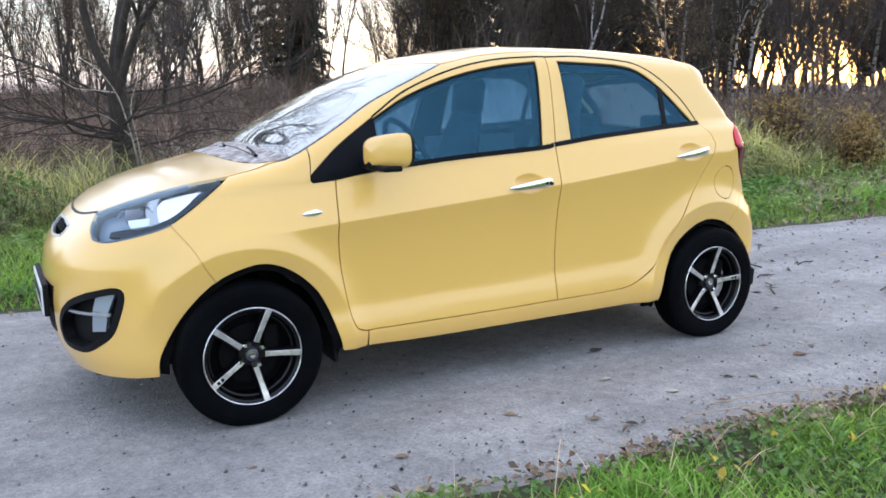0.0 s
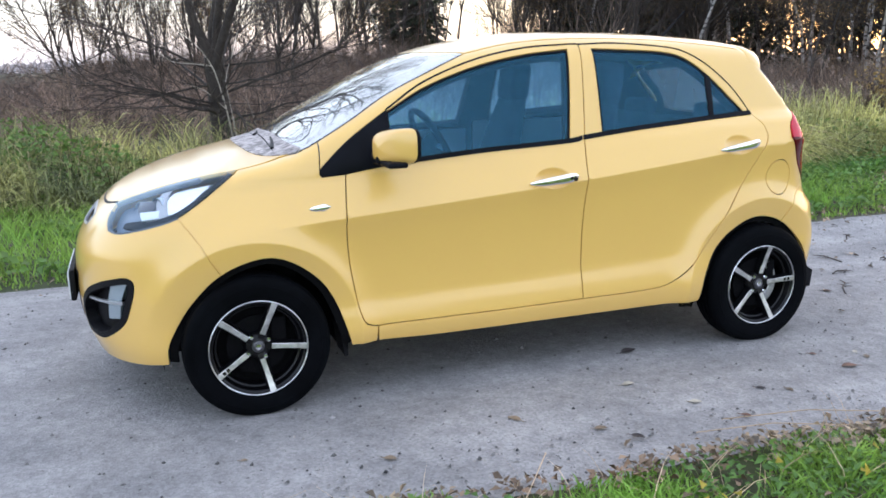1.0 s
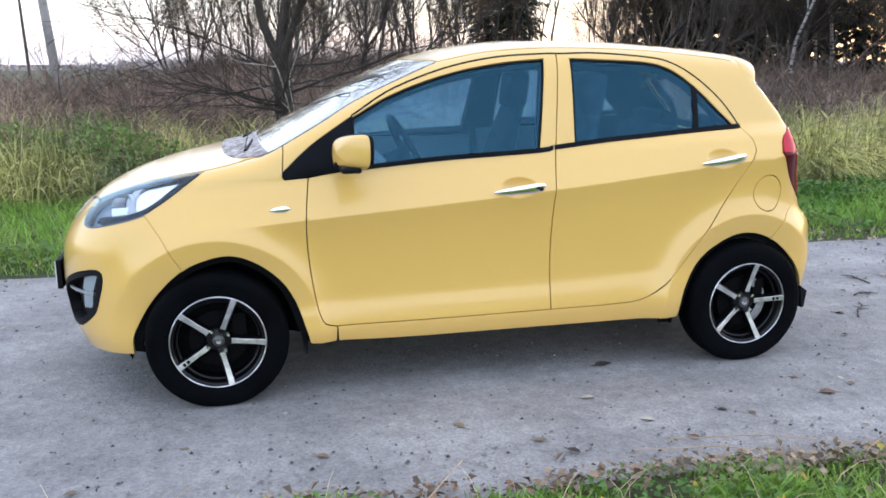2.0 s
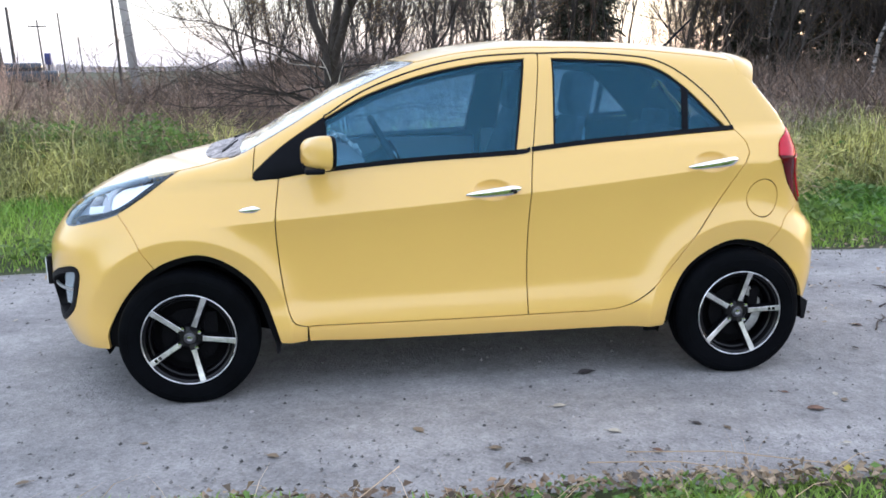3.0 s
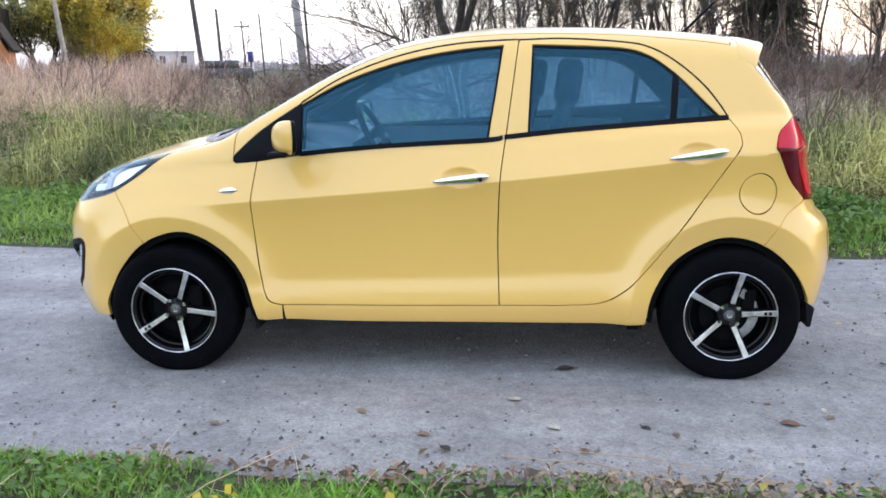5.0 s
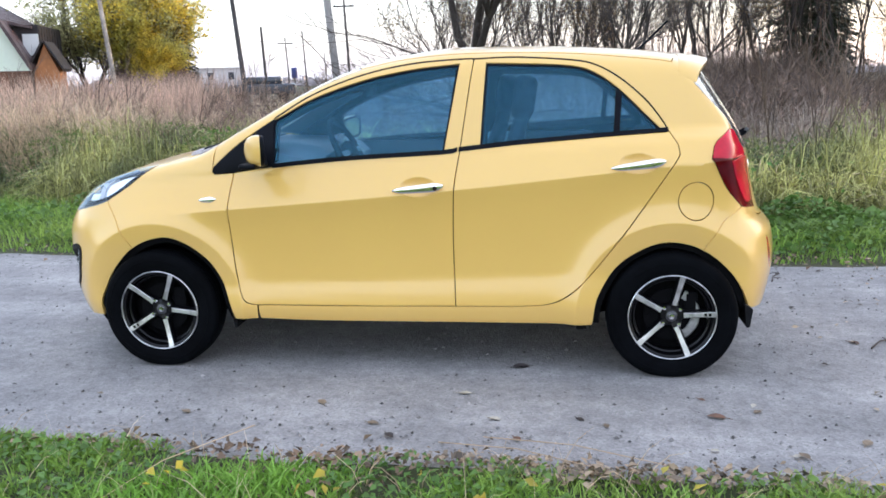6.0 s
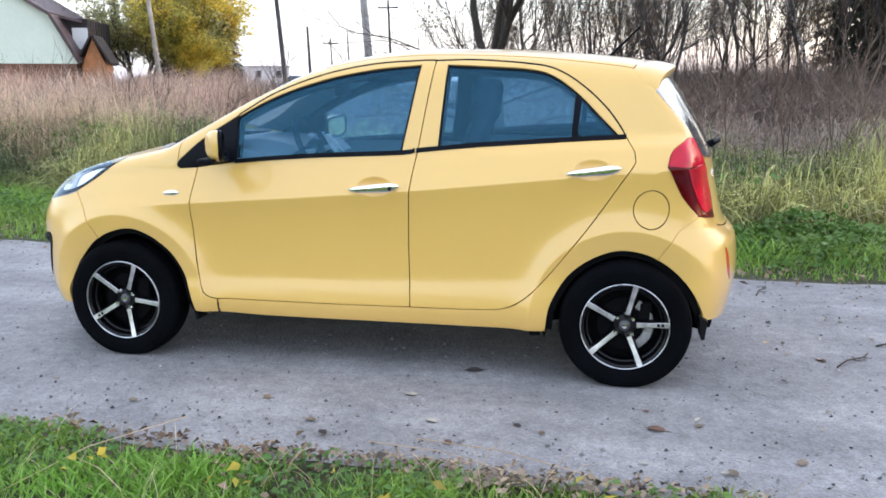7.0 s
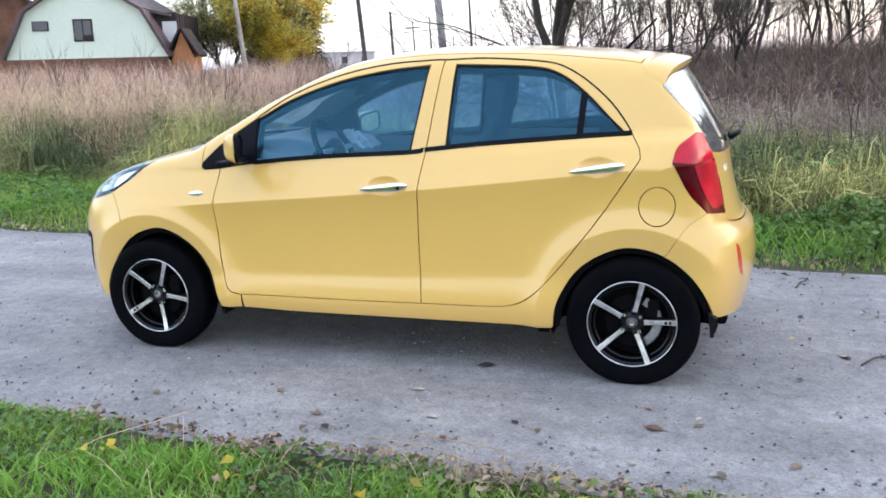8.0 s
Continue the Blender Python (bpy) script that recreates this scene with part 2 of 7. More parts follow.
def birch_mat():
    m = shade("birch_bark", (0.36, 0.335, 0.31), 0.8, vary=0.2, scale=12)
    nt = m.node_tree
    n, link = nt.nodes, nt.links.new
    b = n["Principled BSDF"]
    src = b.inputs["Base Color"].links[0].from_socket
    geo, mp, no, mr, mix = n.new("ShaderNodeNewGeometry"), n.new("ShaderNodeMapping"), n.new("ShaderNodeTexNoise"), n.new("ShaderNodeMapRange"), n.new("ShaderNodeMix")
    mp.inputs["Scale"].default_value = (4, 4, 16)
    link(geo.outputs["Position"], mp.inputs["Vector"])
    link(mp.outputs[0], no.inputs["Vector"])
    no.inputs["Scale"].default_value = 0.8
    mr.inputs["From Min"].default_value, mr.inputs["From Max"].default_value = 0.52, 0.60
    link(no.outputs[0], mr.inputs["Value"])
    mix.data_type = "RGBA"
    link(mr.outputs[0], mix.inputs["Factor"])
    link(src, mix.inputs["A"])
    mix.inputs["B"].default_value = (0.03, 0.027, 0.025, 1)
    link(mix.outputs["Result"], b.inputs["Base Color"])
    return m


BIRCH = birch_mat()
GREEN_WALL = shade("pale_green_cladding", (0.80, 0.86, 0.72), 0.75, vary=0.03, scale=6, second=(0.77, 0.84, 0.70), bump=0.1, bump_scale=30)
BROWN_ROOF = shade("brown_roof_sheet", (0.115, 0.075, 0.075), 0.5, vary=0.12, scale=4)
BROWN_WALL = shade("brown_boards", (0.20, 0.095, 0.055), 0.8, vary=0.2, scale=6)
BLACK_BOARD = shade("dark_boards", (0.035, 0.028, 0.028), 0.8, vary=0.3, scale=9)
WHITE_WOOD = shade("white_window_frame", (0.75, 0.75, 0.73), 0.5)
PANE = shade("house_window_pane", (0.05, 0.06, 0.08), 0.06, coat=0.5)
ORANGE_WOOD = shade("orange_boards", (0.48, 0.20, 0.075), 0.75, vary=0.15, scale=8)
FENCE = shade("red_brown_fence", (0.30, 0.125, 0.075), 0.8, vary=0.2, scale=5, per_piece=0.2)
CONCRETE = shade("pole_concrete", (0.42, 0.40, 0.38), 0.85, vary=0.15, scale=5, bump=0.3, bump_scale=30)
POLE_WOOD = shade("weathered_pole_wood", (0.50, 0.44, 0.38), 0.85, vary=0.25, scale=8)
DARK_POLE = shade("dark_pole", (0.09, 0.08, 0.08), 0.7, vary=0.2, scale=5)
FAR_WALL = shade("far_plaster", (0.72, 0.66, 0.66), 0.8, vary=0.1, scale=1)
FAR_CAR = shade("far_car_paint", (0.06, 0.075, 0.10), 0.3, coat=0.5)
# bare woods paled to grey: the haze of distance is in the colour
HAZED_WOOD = shade("far_woods", (0.52, 0.47, 0.49), 0.95, vary=0.4, scale=0.6)

# ---- building helpers ----
class Geo:
    """Vertices and faces of one mesh in the making."""

    def __init__(self):
        self.v, self.f = [], []

    def add(self, verts, faces):
        k = len(self.v)
        self.v += [tuple(p) for p in verts]
        self.f += [tuple(i + k for i in f) for f in faces]
        return self

    def tube(self, path, radii, sides=8, caps=True):
        path = [Vector(p) for p in path]
        if not hasattr(radii, "__len__"):
            radii = [radii] * len(path)
        rings, up = [], None
        for i, p in enumerate(path):
            d = (path[min(i + 1, len(path) - 1)] - path[max(i - 1, 0)]).normalized()
            if up is None:
                up = d.orthogonal().normalized()
            up = (up - d * up.dot(d)).normalized()
            side = d.cross(up)
            rings.append([p + (up * math.cos(a) + side * math.sin(a)) * radii[i] for a in [2 * math.pi * j / sides for j in range(sides)]])
        verts = [q for r in rings for q in r]
        faces = [(i * sides + j, i * sides + (j + 1) % sides, (i + 1) * sides + (j + 1) % sides, (i + 1) * sides + j) for i in range(len(rings) - 1) for j in range(sides)]
        if caps:
            faces += [tuple(range(sides))[::-1], tuple((len(rings) - 1) * sides + j for j in range(sides))]
        return self.add(verts, faces)

    def lathe(self, profile, at, axis="y", sides=48, closed=False):
        """Turns (radius, along) pairs round an axis through at."""
        verts = []
        for r, h in profile:
            for j in range(sides):
                a = 2 * math.pi * j / sides
                c, s = r * math.cos(a), r * math.sin(a)
                verts.append({"y": (at[0] + c, at[1] + h, at[2] + s), "x": (at[0] + h, at[1] + c, at[2] + s), "z": (at[0] + c, at[1] + s, at[2] + h)}[axis])
        n = len(profile)
        faces = [(i * sides + j, i * sides + (j + 1) % sides, ((i + 1) % n) * sides + (j + 1) % sides, ((i + 1) % n) * sides + j) for i in range(n if closed else n - 1) for j in range(sides)]
        return self.add(verts, faces)

    def box(self, centre, size, bevel=0.0, turn=None, segments=2):
        bm = bmesh.new()
        bmesh.ops.create_cube(bm, size=1.0)
        bmesh.ops.scale(bm, vec=size, verts=bm.verts)
        if bevel:
            bmesh.ops.bevel(bm, geom=bm.edges[:], offset=bevel, segments=segments, profile=0.6, affect="EDGES")
        m = Matrix.Translation(centre) @ (turn or Matrix())
        bm.verts.ensure_lookup_table()
        bm.verts.index_update()
        self.add([m @ v.co for v in bm.verts], [[v.index for v in f.verts] for f in bm.faces])
        bm.free()
        return self

    def prism(self, outline, thick, frame_m):
        """A flat outline (2D) given thickness along the local z of frame_m."""
        n = len(outline)
        verts = [frame_m @ Vector((a, b, h)) for h in (0, thick) for a, b in outline]
        return self.add(verts, [tuple(range(n))[::-1], tuple(range(n, 2 * n))] + [(i, (i + 1) % n, n + (i + 1) % n, n + i) for i in range(n)])

    def mirrored(self):
        g = Geo()
        g.v = [(x, -y, z) for x, y, z in self.v]
        g.f = [f[::-1] for f in self.f]
        return g


def part(name, geo, material, parent=None, label="", smooth=40, normals=None, category="", group="", kind=""):
    """Links a Geo as one mesh object under a thing or under a part."""
    me = bpy.data.meshes.new(name)
    me.from_pydata(geo.v, [], geo.f)
    me.materials.append(material)
    if normals is not None:
        me.shade_smooth()
        me.normals_split_custom_set_from_vertices(normals)
    elif smooth:
        bm = bmesh.new()
        bm.from_mesh(me)
        bmesh.ops.recalc_face_normals(bm, faces=bm.faces)
        lim = radians(smooth)
        for e in bm.edges:
            e.smooth = not (len(e.link_faces) == 2 and e.calc_face_angle(0) > lim)
        for f in bm.faces:
            f.smooth = True
        bm.to_mesh(me)
        bm.free()
    ob = new(name, me)
    ob.parent = parent
    return tagged(ob, label, category, group, kind)


def thing(name, at, label, category, group="", kind="", turn=0.0):
    e = tagged(new(name), label, category, group, kind)
    e.matrix_world = pose(*at, 0, 0, turn)
    return e


def spline(pts, step=0.02):
    """Catmull-Rom through 2D or 3D points, sampled about every step."""
    pts = [np.array(p, float) for p in pts]
    if len(pts) == 2:
        n = max(1, int(np.linalg.norm(pts[1] - pts[0]) / step))
        return [pts[0] + (pts[1] - pts[0]) * i / n for i in range(n + 1)]
    ext = [2 * pts[0] - pts[1]] + pts + [2 * pts[-1] - pts[-2]]
    out = []
    for i in range(1, len(ext) - 2):
        a, b, c, d = ext[i - 1:i + 3]
        n = max(1, int(np.linalg.norm(c - b) / step))
        for k in range(n):
            s = k / n
            out.append(0.5 * (2 * b + (c - a) * s + (2 * a - 5 * b + 4 * c - d) * s**2 + (3 * b - a - 3 * c + d) * s**3))
    return out + [pts[-1]]


def outline(*runs, step=0.02):
    """A closed outline of smooth runs that meet at corners."""
    out = []
    for i, r in enumerate(runs):
        nxt = runs[(i + 1) % len(runs)]
        pts = spline(r, step)
        joined = math.dist(tuple(nxt[0]), tuple(r[-1])) < 1e-6
        out += pts[:-1] if joined else pts
    return np.array(out)


def inset(poly, d):
    """Moves a closed outline inwards by d."""
    p = np.asarray(poly, float)
    e = np.roll(p, -1, 0) - p
    e /= np.maximum(np.linalg.norm(e, axis=1, keepdims=True), 1e-9)
    n = np.stack([-e[:, 1], e[:, 0]], 1)
    area = 0.5 * np.sum(p[:, 0] * np.roll(p[:, 1], -1) - p[:, 1] * np.roll(p[:, 0], -1))
    if area < 0:
        n = -n
    m = n + np.roll(n, 1, 0)
    m /= np.maximum((m * m).sum(1, keepdims=True) / 2, 0.5)
    return p + m * d


def within(pts, poly):
    x, y = pts[:, 0][:, None], pts[:, 1][:, None]
    a, b = poly, np.roll(poly, -1, 0)
    cross = (a[:, 1] > y) != (b[:, 1] > y)
    xi = a[:, 0] + (y - a[:, 1]) / np.where(b[:, 1] == a[:, 1], 1e-12, b[:, 1] - a[:, 1]) * (b[:, 0] - a[:, 0])
    return (cross & (x < xi)).sum(1) % 2 == 1


def fill(outer, holes, spacing, marks=None):
    """Triangles over a flat outline with holes."""
    from_pts, edges = [], []
    for loop in [outer, *holes]:
        k = len(from_pts)
        from_pts += [tuple(p) for p in loop]
        edges += [(k + i, k + (i + 1) % len(loop)) for i in range(len(loop))]
    rim = np.array(from_pts)
    lo, hi = rim.min(0), rim.max(0)
    gx, gy = np.meshgrid(np.arange(lo[0], hi[0], spacing), np.arange(lo[1], hi[1], spacing * 0.87))
    gx = gx + (np.arange(gx.shape[0]) % 2)[:, None] * spacing / 2
    grid = np.stack([gx.ravel(), gy.ravel()], 1)
    if marks is not None:
        near = np.min(np.linalg.norm(grid[:, None] - marks[None], axis=2), 1) < spacing * 0.5
        grid = np.concatenate([grid[~near], marks])
    ok = within(grid, np.asarray(outer))
    for h in holes:
        ok &= ~within(grid, np.asarray(h))
    grid = grid[ok]
    if len(grid):
        grid = grid[np.min(np.linalg.norm(grid[:, None] - rim[None], axis=2), 1) > 0.006]
    v, e, f, *_ = delaunay_2d_cdt([Vector(p) for p in from_pts] + [Vector(p) for p in grid], edges, [], 0, 1e-5)
    v = np.array([tuple(p) for p in v])
    f = np.array([t for t in f])
    c = v[f].mean(1)
    ok = within(c, np.asarray(outer))
    for h in holes:
        ok &= ~within(c, np.asarray(h))
    return v, f[ok]

# ---- car body shape ----
import collections

from mathutils.geometry import delaunay_2d_cdt

# ---- body shape: half-width, top, nose and tail surfaces blended into one skin ----
def curve(x, *knots):
    """Smooth curve through (x, value) knots."""
    kx = np.array([k[0] for k in knots], float)
    kv = np.array([k[1] for k in knots], float)
    d = np.diff(kv) / np.diff(kx)
    m = np.concatenate([[d[0]], np.where(d[:-1] * d[1:] > 0, 2 * d[:-1] * d[1:] / np.where(d[:-1] + d[1:] == 0, 1, d[:-1] + d[1:]), 0), [d[-1]]])
    x = np.asarray(x, float)
    xc = np.clip(x, kx[0], kx[-1])
    i = np.clip(np.searchsorted(kx, xc) - 1, 0, len(kx) - 2)
    h = kx[i + 1] - kx[i]
    s = (xc - kx[i]) / h
    v = ((2 * s**3 - 3 * s**2 + 1) * kv[i] + (s**3 - 2 * s**2 + s) * h * m[i] + (3 * s**2 - 2 * s**3) * kv[i + 1] + (s**3 - s**2) * h * m[i + 1])
    return v + np.where(x < kx[0], (x - kx[0]) * m[0], 0) + np.where(x > kx[-1], (x - kx[-1]) * m[-1], 0)

AXLE, WHEEL_Z, FLARE_R = 1.1925, 0.278, 0.418

def belt(x):
    return curve(x, (-1.3, 0.885), (-0.8, 0.925), (0.2, 1.0), (1.2, 1.075), (1.7, 1.10))

def crease(x):
    return curve(x, (-1.6, 0.70), (-0.9, 0.755), (0.2, 0.845), (1.2, 0.945), (1.7, 0.985))

def half_width(x, z):
    zb, zc = belt(x), crease(x)
    # lower body: sill, bottom flare, hollow, crease, shoulder; s runs 0 at the sill to 1 at the crease, 2 at the belt
    s = np.where(z < zc, (z - 0.17) / (zc - 0.17), 1 + (z - zc) / (zb - zc))
    under = curve(s, (-0.3, 0.66), (0, 0.705), (0.12, 0.745), (0.215, 0.7575), (0.30, 0.752), (0.42, 0.739), (0.6, 0.743), (0.85, 0.760), (1.0, 0.7805))
    above = curve(s, (1.0, 0.7805), (1.5, 0.742), (2.0, 0.702), (2.5, 0.66))
    low = 0.5 * (under + above - np.sqrt((under - above) ** 2 + 0.0016 ** 2))
    plan = curve(x, (-1.85, 0.80), (-1.6, 0.90), (-1.2, 0.955), (-0.8, 0.972), (0, 0.990), (0.7, 0.985), (1.2, 0.957), (1.5, 0.928), (1.75, 0.87))
    plain = curve(s, (-0.3, 0.66), (0, 0.705), (0.12, 0.745), (0.22, 0.755), (0.38, 0.748), (0.6, 0.758), (0.84, 0.768), (1.0, 0.766), (1.3, 0.752), (2.0, 0.702), (2.5, 0.66))
    fade = np.clip((x + 1.22) / 0.34, 0, 1)
    fade = fade * fade * (3 - 2 * fade)
    low = (low * fade + plain * (1 - fade)) * plan
    # glasshouse
    up = curve(z, (0.85, 0.735), (1.0, 0.70), (1.1, 0.668), (1.25, 0.614), (1.40, 0.552), (1.5, 0.50))
    up = up * curve(x, (-1.3, 0.93), (-0.6, 0.975), (0.2, 0.992), (0.8, 0.970), (1.2, 0.935), (1.5, 0.885), (1.7, 0.83))
    t = np.clip((z - zb + 0.03) / 0.06, 0, 1)
    t = t * t * (3 - 2 * t)
    w = low * (1 - t) + up * t
    # wheel-arch flares
    for xa, a in ((-AXLE, 0.036), (AXLE, 0.038)):
        r = np.hypot(x - xa, z - WHEEL_Z)
        lip, swell = 1.0 + (r - FLARE_R) * 5.5, 1.16 * np.exp(-(np.maximum(r - FLARE_R + 0.03, 0) / 0.078) ** 2)
        w = w + a * 0.5 * (lip + swell - np.sqrt((lip - swell) ** 2 + 0.05 ** 2)) * np.clip((z - 0.10) / 0.15, 0, 1)
    return w

def top(x, y):
    t = curve(x, (-1.88, 0.66), (-1.80, 0.745), (-1.65, 0.85), (-1.4, 0.945), (-1.15, 1.005), (-1.02, 1.035), (-0.8, 1.15), (-0.5, 1.31), (-0.3, 1.395), (-0.1, 1.445), (0.25, 1.482), (0.6, 1.478), (1.0, 1.455), (1.4, 1.415), (1.6, 1.39))
    crown = curve(x, (-1.8, 0.10), (-1.1, 0.10), (-0.4, 0.12), (0.2, 0.10), (1.4, 0.12))
    return t - crown * y * y

def nose(y, z):
    xf = curve(z, (0.1, -1.74), (0.2, -1.80), (0.32, -1.845), (0.5, -1.865), (0.62, -1.865), (0.72, -1.835), (0.85, -1.76))
    return xf + 0.26 * y * y + 0.55 * y ** 4

def tail(y, z):
    xr = curve(z, (0.15, 1.62), (0.3, 1.695), (0.5, 1.725), (0.62, 1.712), (0.70, 1.650), (0.85, 1.608), (1.0, 1.578), (1.1, 1.537), (1.25, 1.447), (1.42, 1.335))
    up = np.clip((z - 1.0) / 0.12, 0, 1)
    return xr - (1 - up) * (0.20 * y * y + 0.25 * y ** 4) - up * np.interp(z, [1.14, 1.3], [0.31, 0.43]) * y * y

def skin(p):
    """Negative inside the body."""
    x, y, z = p[..., 0], p[..., 1], p[..., 2]
    parts = np.stack([np.abs(y) - half_width(x, z), (z - top(x, y)) * 0.85, nose(y, z) - x, x - tail(y, z)])
    k = curve(z, (0.4, 0.05), (0.8, 0.04), (1.0, 0.022), (1.3, 0.03), (1.45, 0.045))
    k = k * (1 - 0.5 * np.clip((x - 1.10) / 0.15, 0, 1) * np.clip((z - 0.98) / 0.12, 0, 1) * np.clip((1.45 - z) / 0.12, 0, 1))
    big = parts.max(0)
    return big + k * np.log(np.exp((parts - big) / k).sum(0))


PIVOT_F, PIVOT_R, FAN = -1.05, 1.15, 0.8


def side_rays(uz):
    """Unrolled outline of the body: u is x along the side and turns round nose and tail. Rays run inwards."""
    u, z = uz[:, 0], uz[:, 1]
    th = np.where(u < PIVOT_F, (PIVOT_F - u) / FAN, np.where(u > PIVOT_R, (u - PIVOT_R) / FAN, 0))
    px = np.clip(u, PIVOT_F, PIVOT_R)
    out = np.stack([np.where(u < 0, -1, 1) * np.sin(th), -np.cos(th), 0 * z], 1)
    o = np.stack([px, 0 * z, z], 1) + out * 1.1
    return o, -out


def top_rays(xy):
    o = np.stack([xy[:, 0], xy[:, 1], 0 * xy[:, 0] + 1.75], 1)
    return o, np.tile([0.0, 0.0, -1.0], (len(xy), 1))


def unroll(x, y, z):
    """(u, z) of a place on the skin."""
    if x < PIVOT_F:
        return (PIVOT_F - FAN * math.atan2(PIVOT_F - x, -y), z)
    if x > PIVOT_R:
        return (PIVOT_R + FAN * math.atan2(x - PIVOT_R, -y), z)
    return (x, z)


def land(rays, length=1.35, n=70):
    """Where rays first meet the skin."""
    o, d = rays
    ts = np.linspace(0, length, n)
    f = np.stack([skin(o + t * d) for t in ts])
    inside = f <= 0
    first = np.where(inside.any(0), inside.argmax(0), f.argmin(0))
    hi, lo = ts[first], ts[np.maximum(first - 1, 0)]
    missed = ~inside.any(0)
    for _ in range(22):
        mid = (lo + hi) / 2
        ins = skin(o + mid[:, None] * d) <= 0
        hi, lo = np.where(ins, mid, hi), np.where(ins, lo, mid)
    return o + np.where(missed, ts[first], hi)[:, None] * d


def normal(p, e=0.002):
    g = np.stack([skin(p + np.eye(3)[i] * e) - skin(p - np.eye(3)[i] * e) for i in range(3)], 1)
    return g / np.maximum(np.linalg.norm(g, axis=1, keepdims=True), 1e-9)


def panel(name, outer, material, parent, holes=(), rays=side_rays, gap=0.0031, depth=0.014, offset=0.0, bulge=None, spacing=0.03, both=True, label="", marks=None):
    """A piece of the skin with a rounded, turned-in edge; both: also its mirror image on the other side."""
    outer = inset(outer, gap)
    holes = [inset(h, -gap) for h in holes]
    uv, tri = fill(outer, holes, spacing, marks)
    p = land(rays(uv))
    n = normal(p)
    if bulge is not None:
        flat = p
        p = p + n * bulge(p)[:, None]
        e1, e2 = 0.004 * np.cross(n, [0.0, 0.0, 1.0]), 0.004 * np.cross(n, np.cross(n, [0.0, 0.0, 1.0]))
        slope = [(bulge(flat + e) - bulge(flat - e)) / 0.008 for e in (e1, e2)]
        n = n - slope[0][:, None] * e1 / 0.004 - slope[1][:, None] * e2 / 0.004
        n = n / np.linalg.norm(n, axis=1, keepdims=True)
    p = p + n * offset
    fn = np.cross(p[tri[:, 1]] - p[tri[:, 0]], p[tri[:, 2]] - p[tri[:, 0]])
    turn = (fn * n[tri].mean(1)).sum(1) < 0
    tri = np.where(turn[:, None], tri[:, ::-1], tri)
    verts, norms, faces = [*p], [*n], [tuple(t) for t in tri]
    if depth:
        once = {}
        for a, b, c in faces:
            for e in ((a, b), (b, c), (c, a)):
                once[e] = 1
        rim = [e for e in once if (e[1], e[0]) not in once]
        push = collections.defaultdict(lambda: np.zeros(3))
        for a, b in rim:
            t = np.cross(p[b] - p[a], n[a])
            t = t / max(np.linalg.norm(t), 1e-9)
            push[a] = push[a] + t
            push[b] = push[b] + t
        ring = {}
        for i, t in push.items():
            t = t / max(np.linalg.norm(t), 1e-9)
            ring[i] = (len(verts), len(verts) + 1)
            verts += [p[i] + t * 0.0012 - n[i] * 0.0022, p[i] + t * 0.0012 - n[i] * depth]
            norms += [t, t]
        for a, b in rim:
            (a1, a2), (b1, b2) = ring[a], ring[b]
            faces += [(b, a, a1, b1), (b1, a1, a2, b2)]
    g = Geo()
    g.v, g.f = [tuple(v) for v in verts], [tuple(int(i) for i in f) for f in faces]
    near, far = parent if isinstance(parent, list) else (parent, parent)
    made = [part(name, g, material, near, label, normals=[tuple(v) for v in norms])]
    if both:
        made.append(part(name, g.mirrored(), material, far, label, normals=[(v[0], -v[1], v[2]) for v in norms]))
    return made

# ---- the car ----
car = thing("hatchback_car", (0, 0, 0), "small pale yellow five-door hatchback car parked on the asphalt", "car")

# panel lines on the near side, (along, up)
DOOR_FRONT = [(-0.803, 0.925), (-0.820, 0.780), (-0.820, 0.664), (-0.807, 0.519), (-0.782, 0.373), (-0.755, 0.322), (-0.707, 0.306)]
DOOR_BOTTOM_F = [(-0.707, 0.306), (-0.2, 0.309), (0.233, 0.314)]
B_GAP = [(0.233, 0.314), (0.227, 0.597), (0.237, 0.854), (0.263, 1.049), (0.312, 1.416)]
FRAME_F = [(0.312, 1.416), (0.265, 1.417), (0.031, 1.402), (-0.203, 1.356), (-0.436, 1.272), (-0.612, 1.168)]
GLASS_TOP_F = [(-0.612, 1.159), (-0.434, 1.252), (-0.201, 1.330), (0.032, 1.375), (0.246, 1.395)]
GLASS_BACK_F = [(0.246, 1.395), (0.217, 1.205), (0.184, 1.005)]
BELT_F = [(0.184, 1.005), (-0.195, 0.986), (-0.427, 0.969), (-0.661, 0.946), (-0.803, 0.925)]
FRAME_R = [(0.312, 1.416), (0.5, 1.419), (0.731, 1.402), (0.845, 1.379), (0.956, 1.315), (1.068, 1.214), (1.157, 1.096)]
DOOR_REAR = [(1.157, 1.096), (1.201, 1.030), (1.205, 0.992), (1.154, 0.919), (1.053, 0.764), (0.949, 0.620), (0.844, 0.482), (0.735, 0.371), (0.644, 0.326), (0.505, 0.316)]
DOOR_BOTTOM_R = [(0.505, 0.316), (0.233, 0.314)]
GLASS_R = [[(0.350, 1.028), (0.370, 1.396)], [(0.370, 1.396), (0.497, 1.391), (0.728, 1.377), (0.842, 1.345), (0.954, 1.264), (1.066, 1.152), (1.136, 1.084)], [(1.136, 1.084), (0.948, 1.073), (0.72, 1.057), (0.491, 1.040), (0.350, 1.028)]]


def aft(run):
    """Lines of the rear door sit a little further back on the tucked-in flank."""
    return [(a + 0.012 * max(0.0, min(1.0, (a - 0.5) / 0.6)), b) for a, b in run]


FRAME_R, DOOR_REAR = aft(FRAME_R), aft(DOOR_REAR)
GLASS_R = [aft(r) for r in GLASS_R]
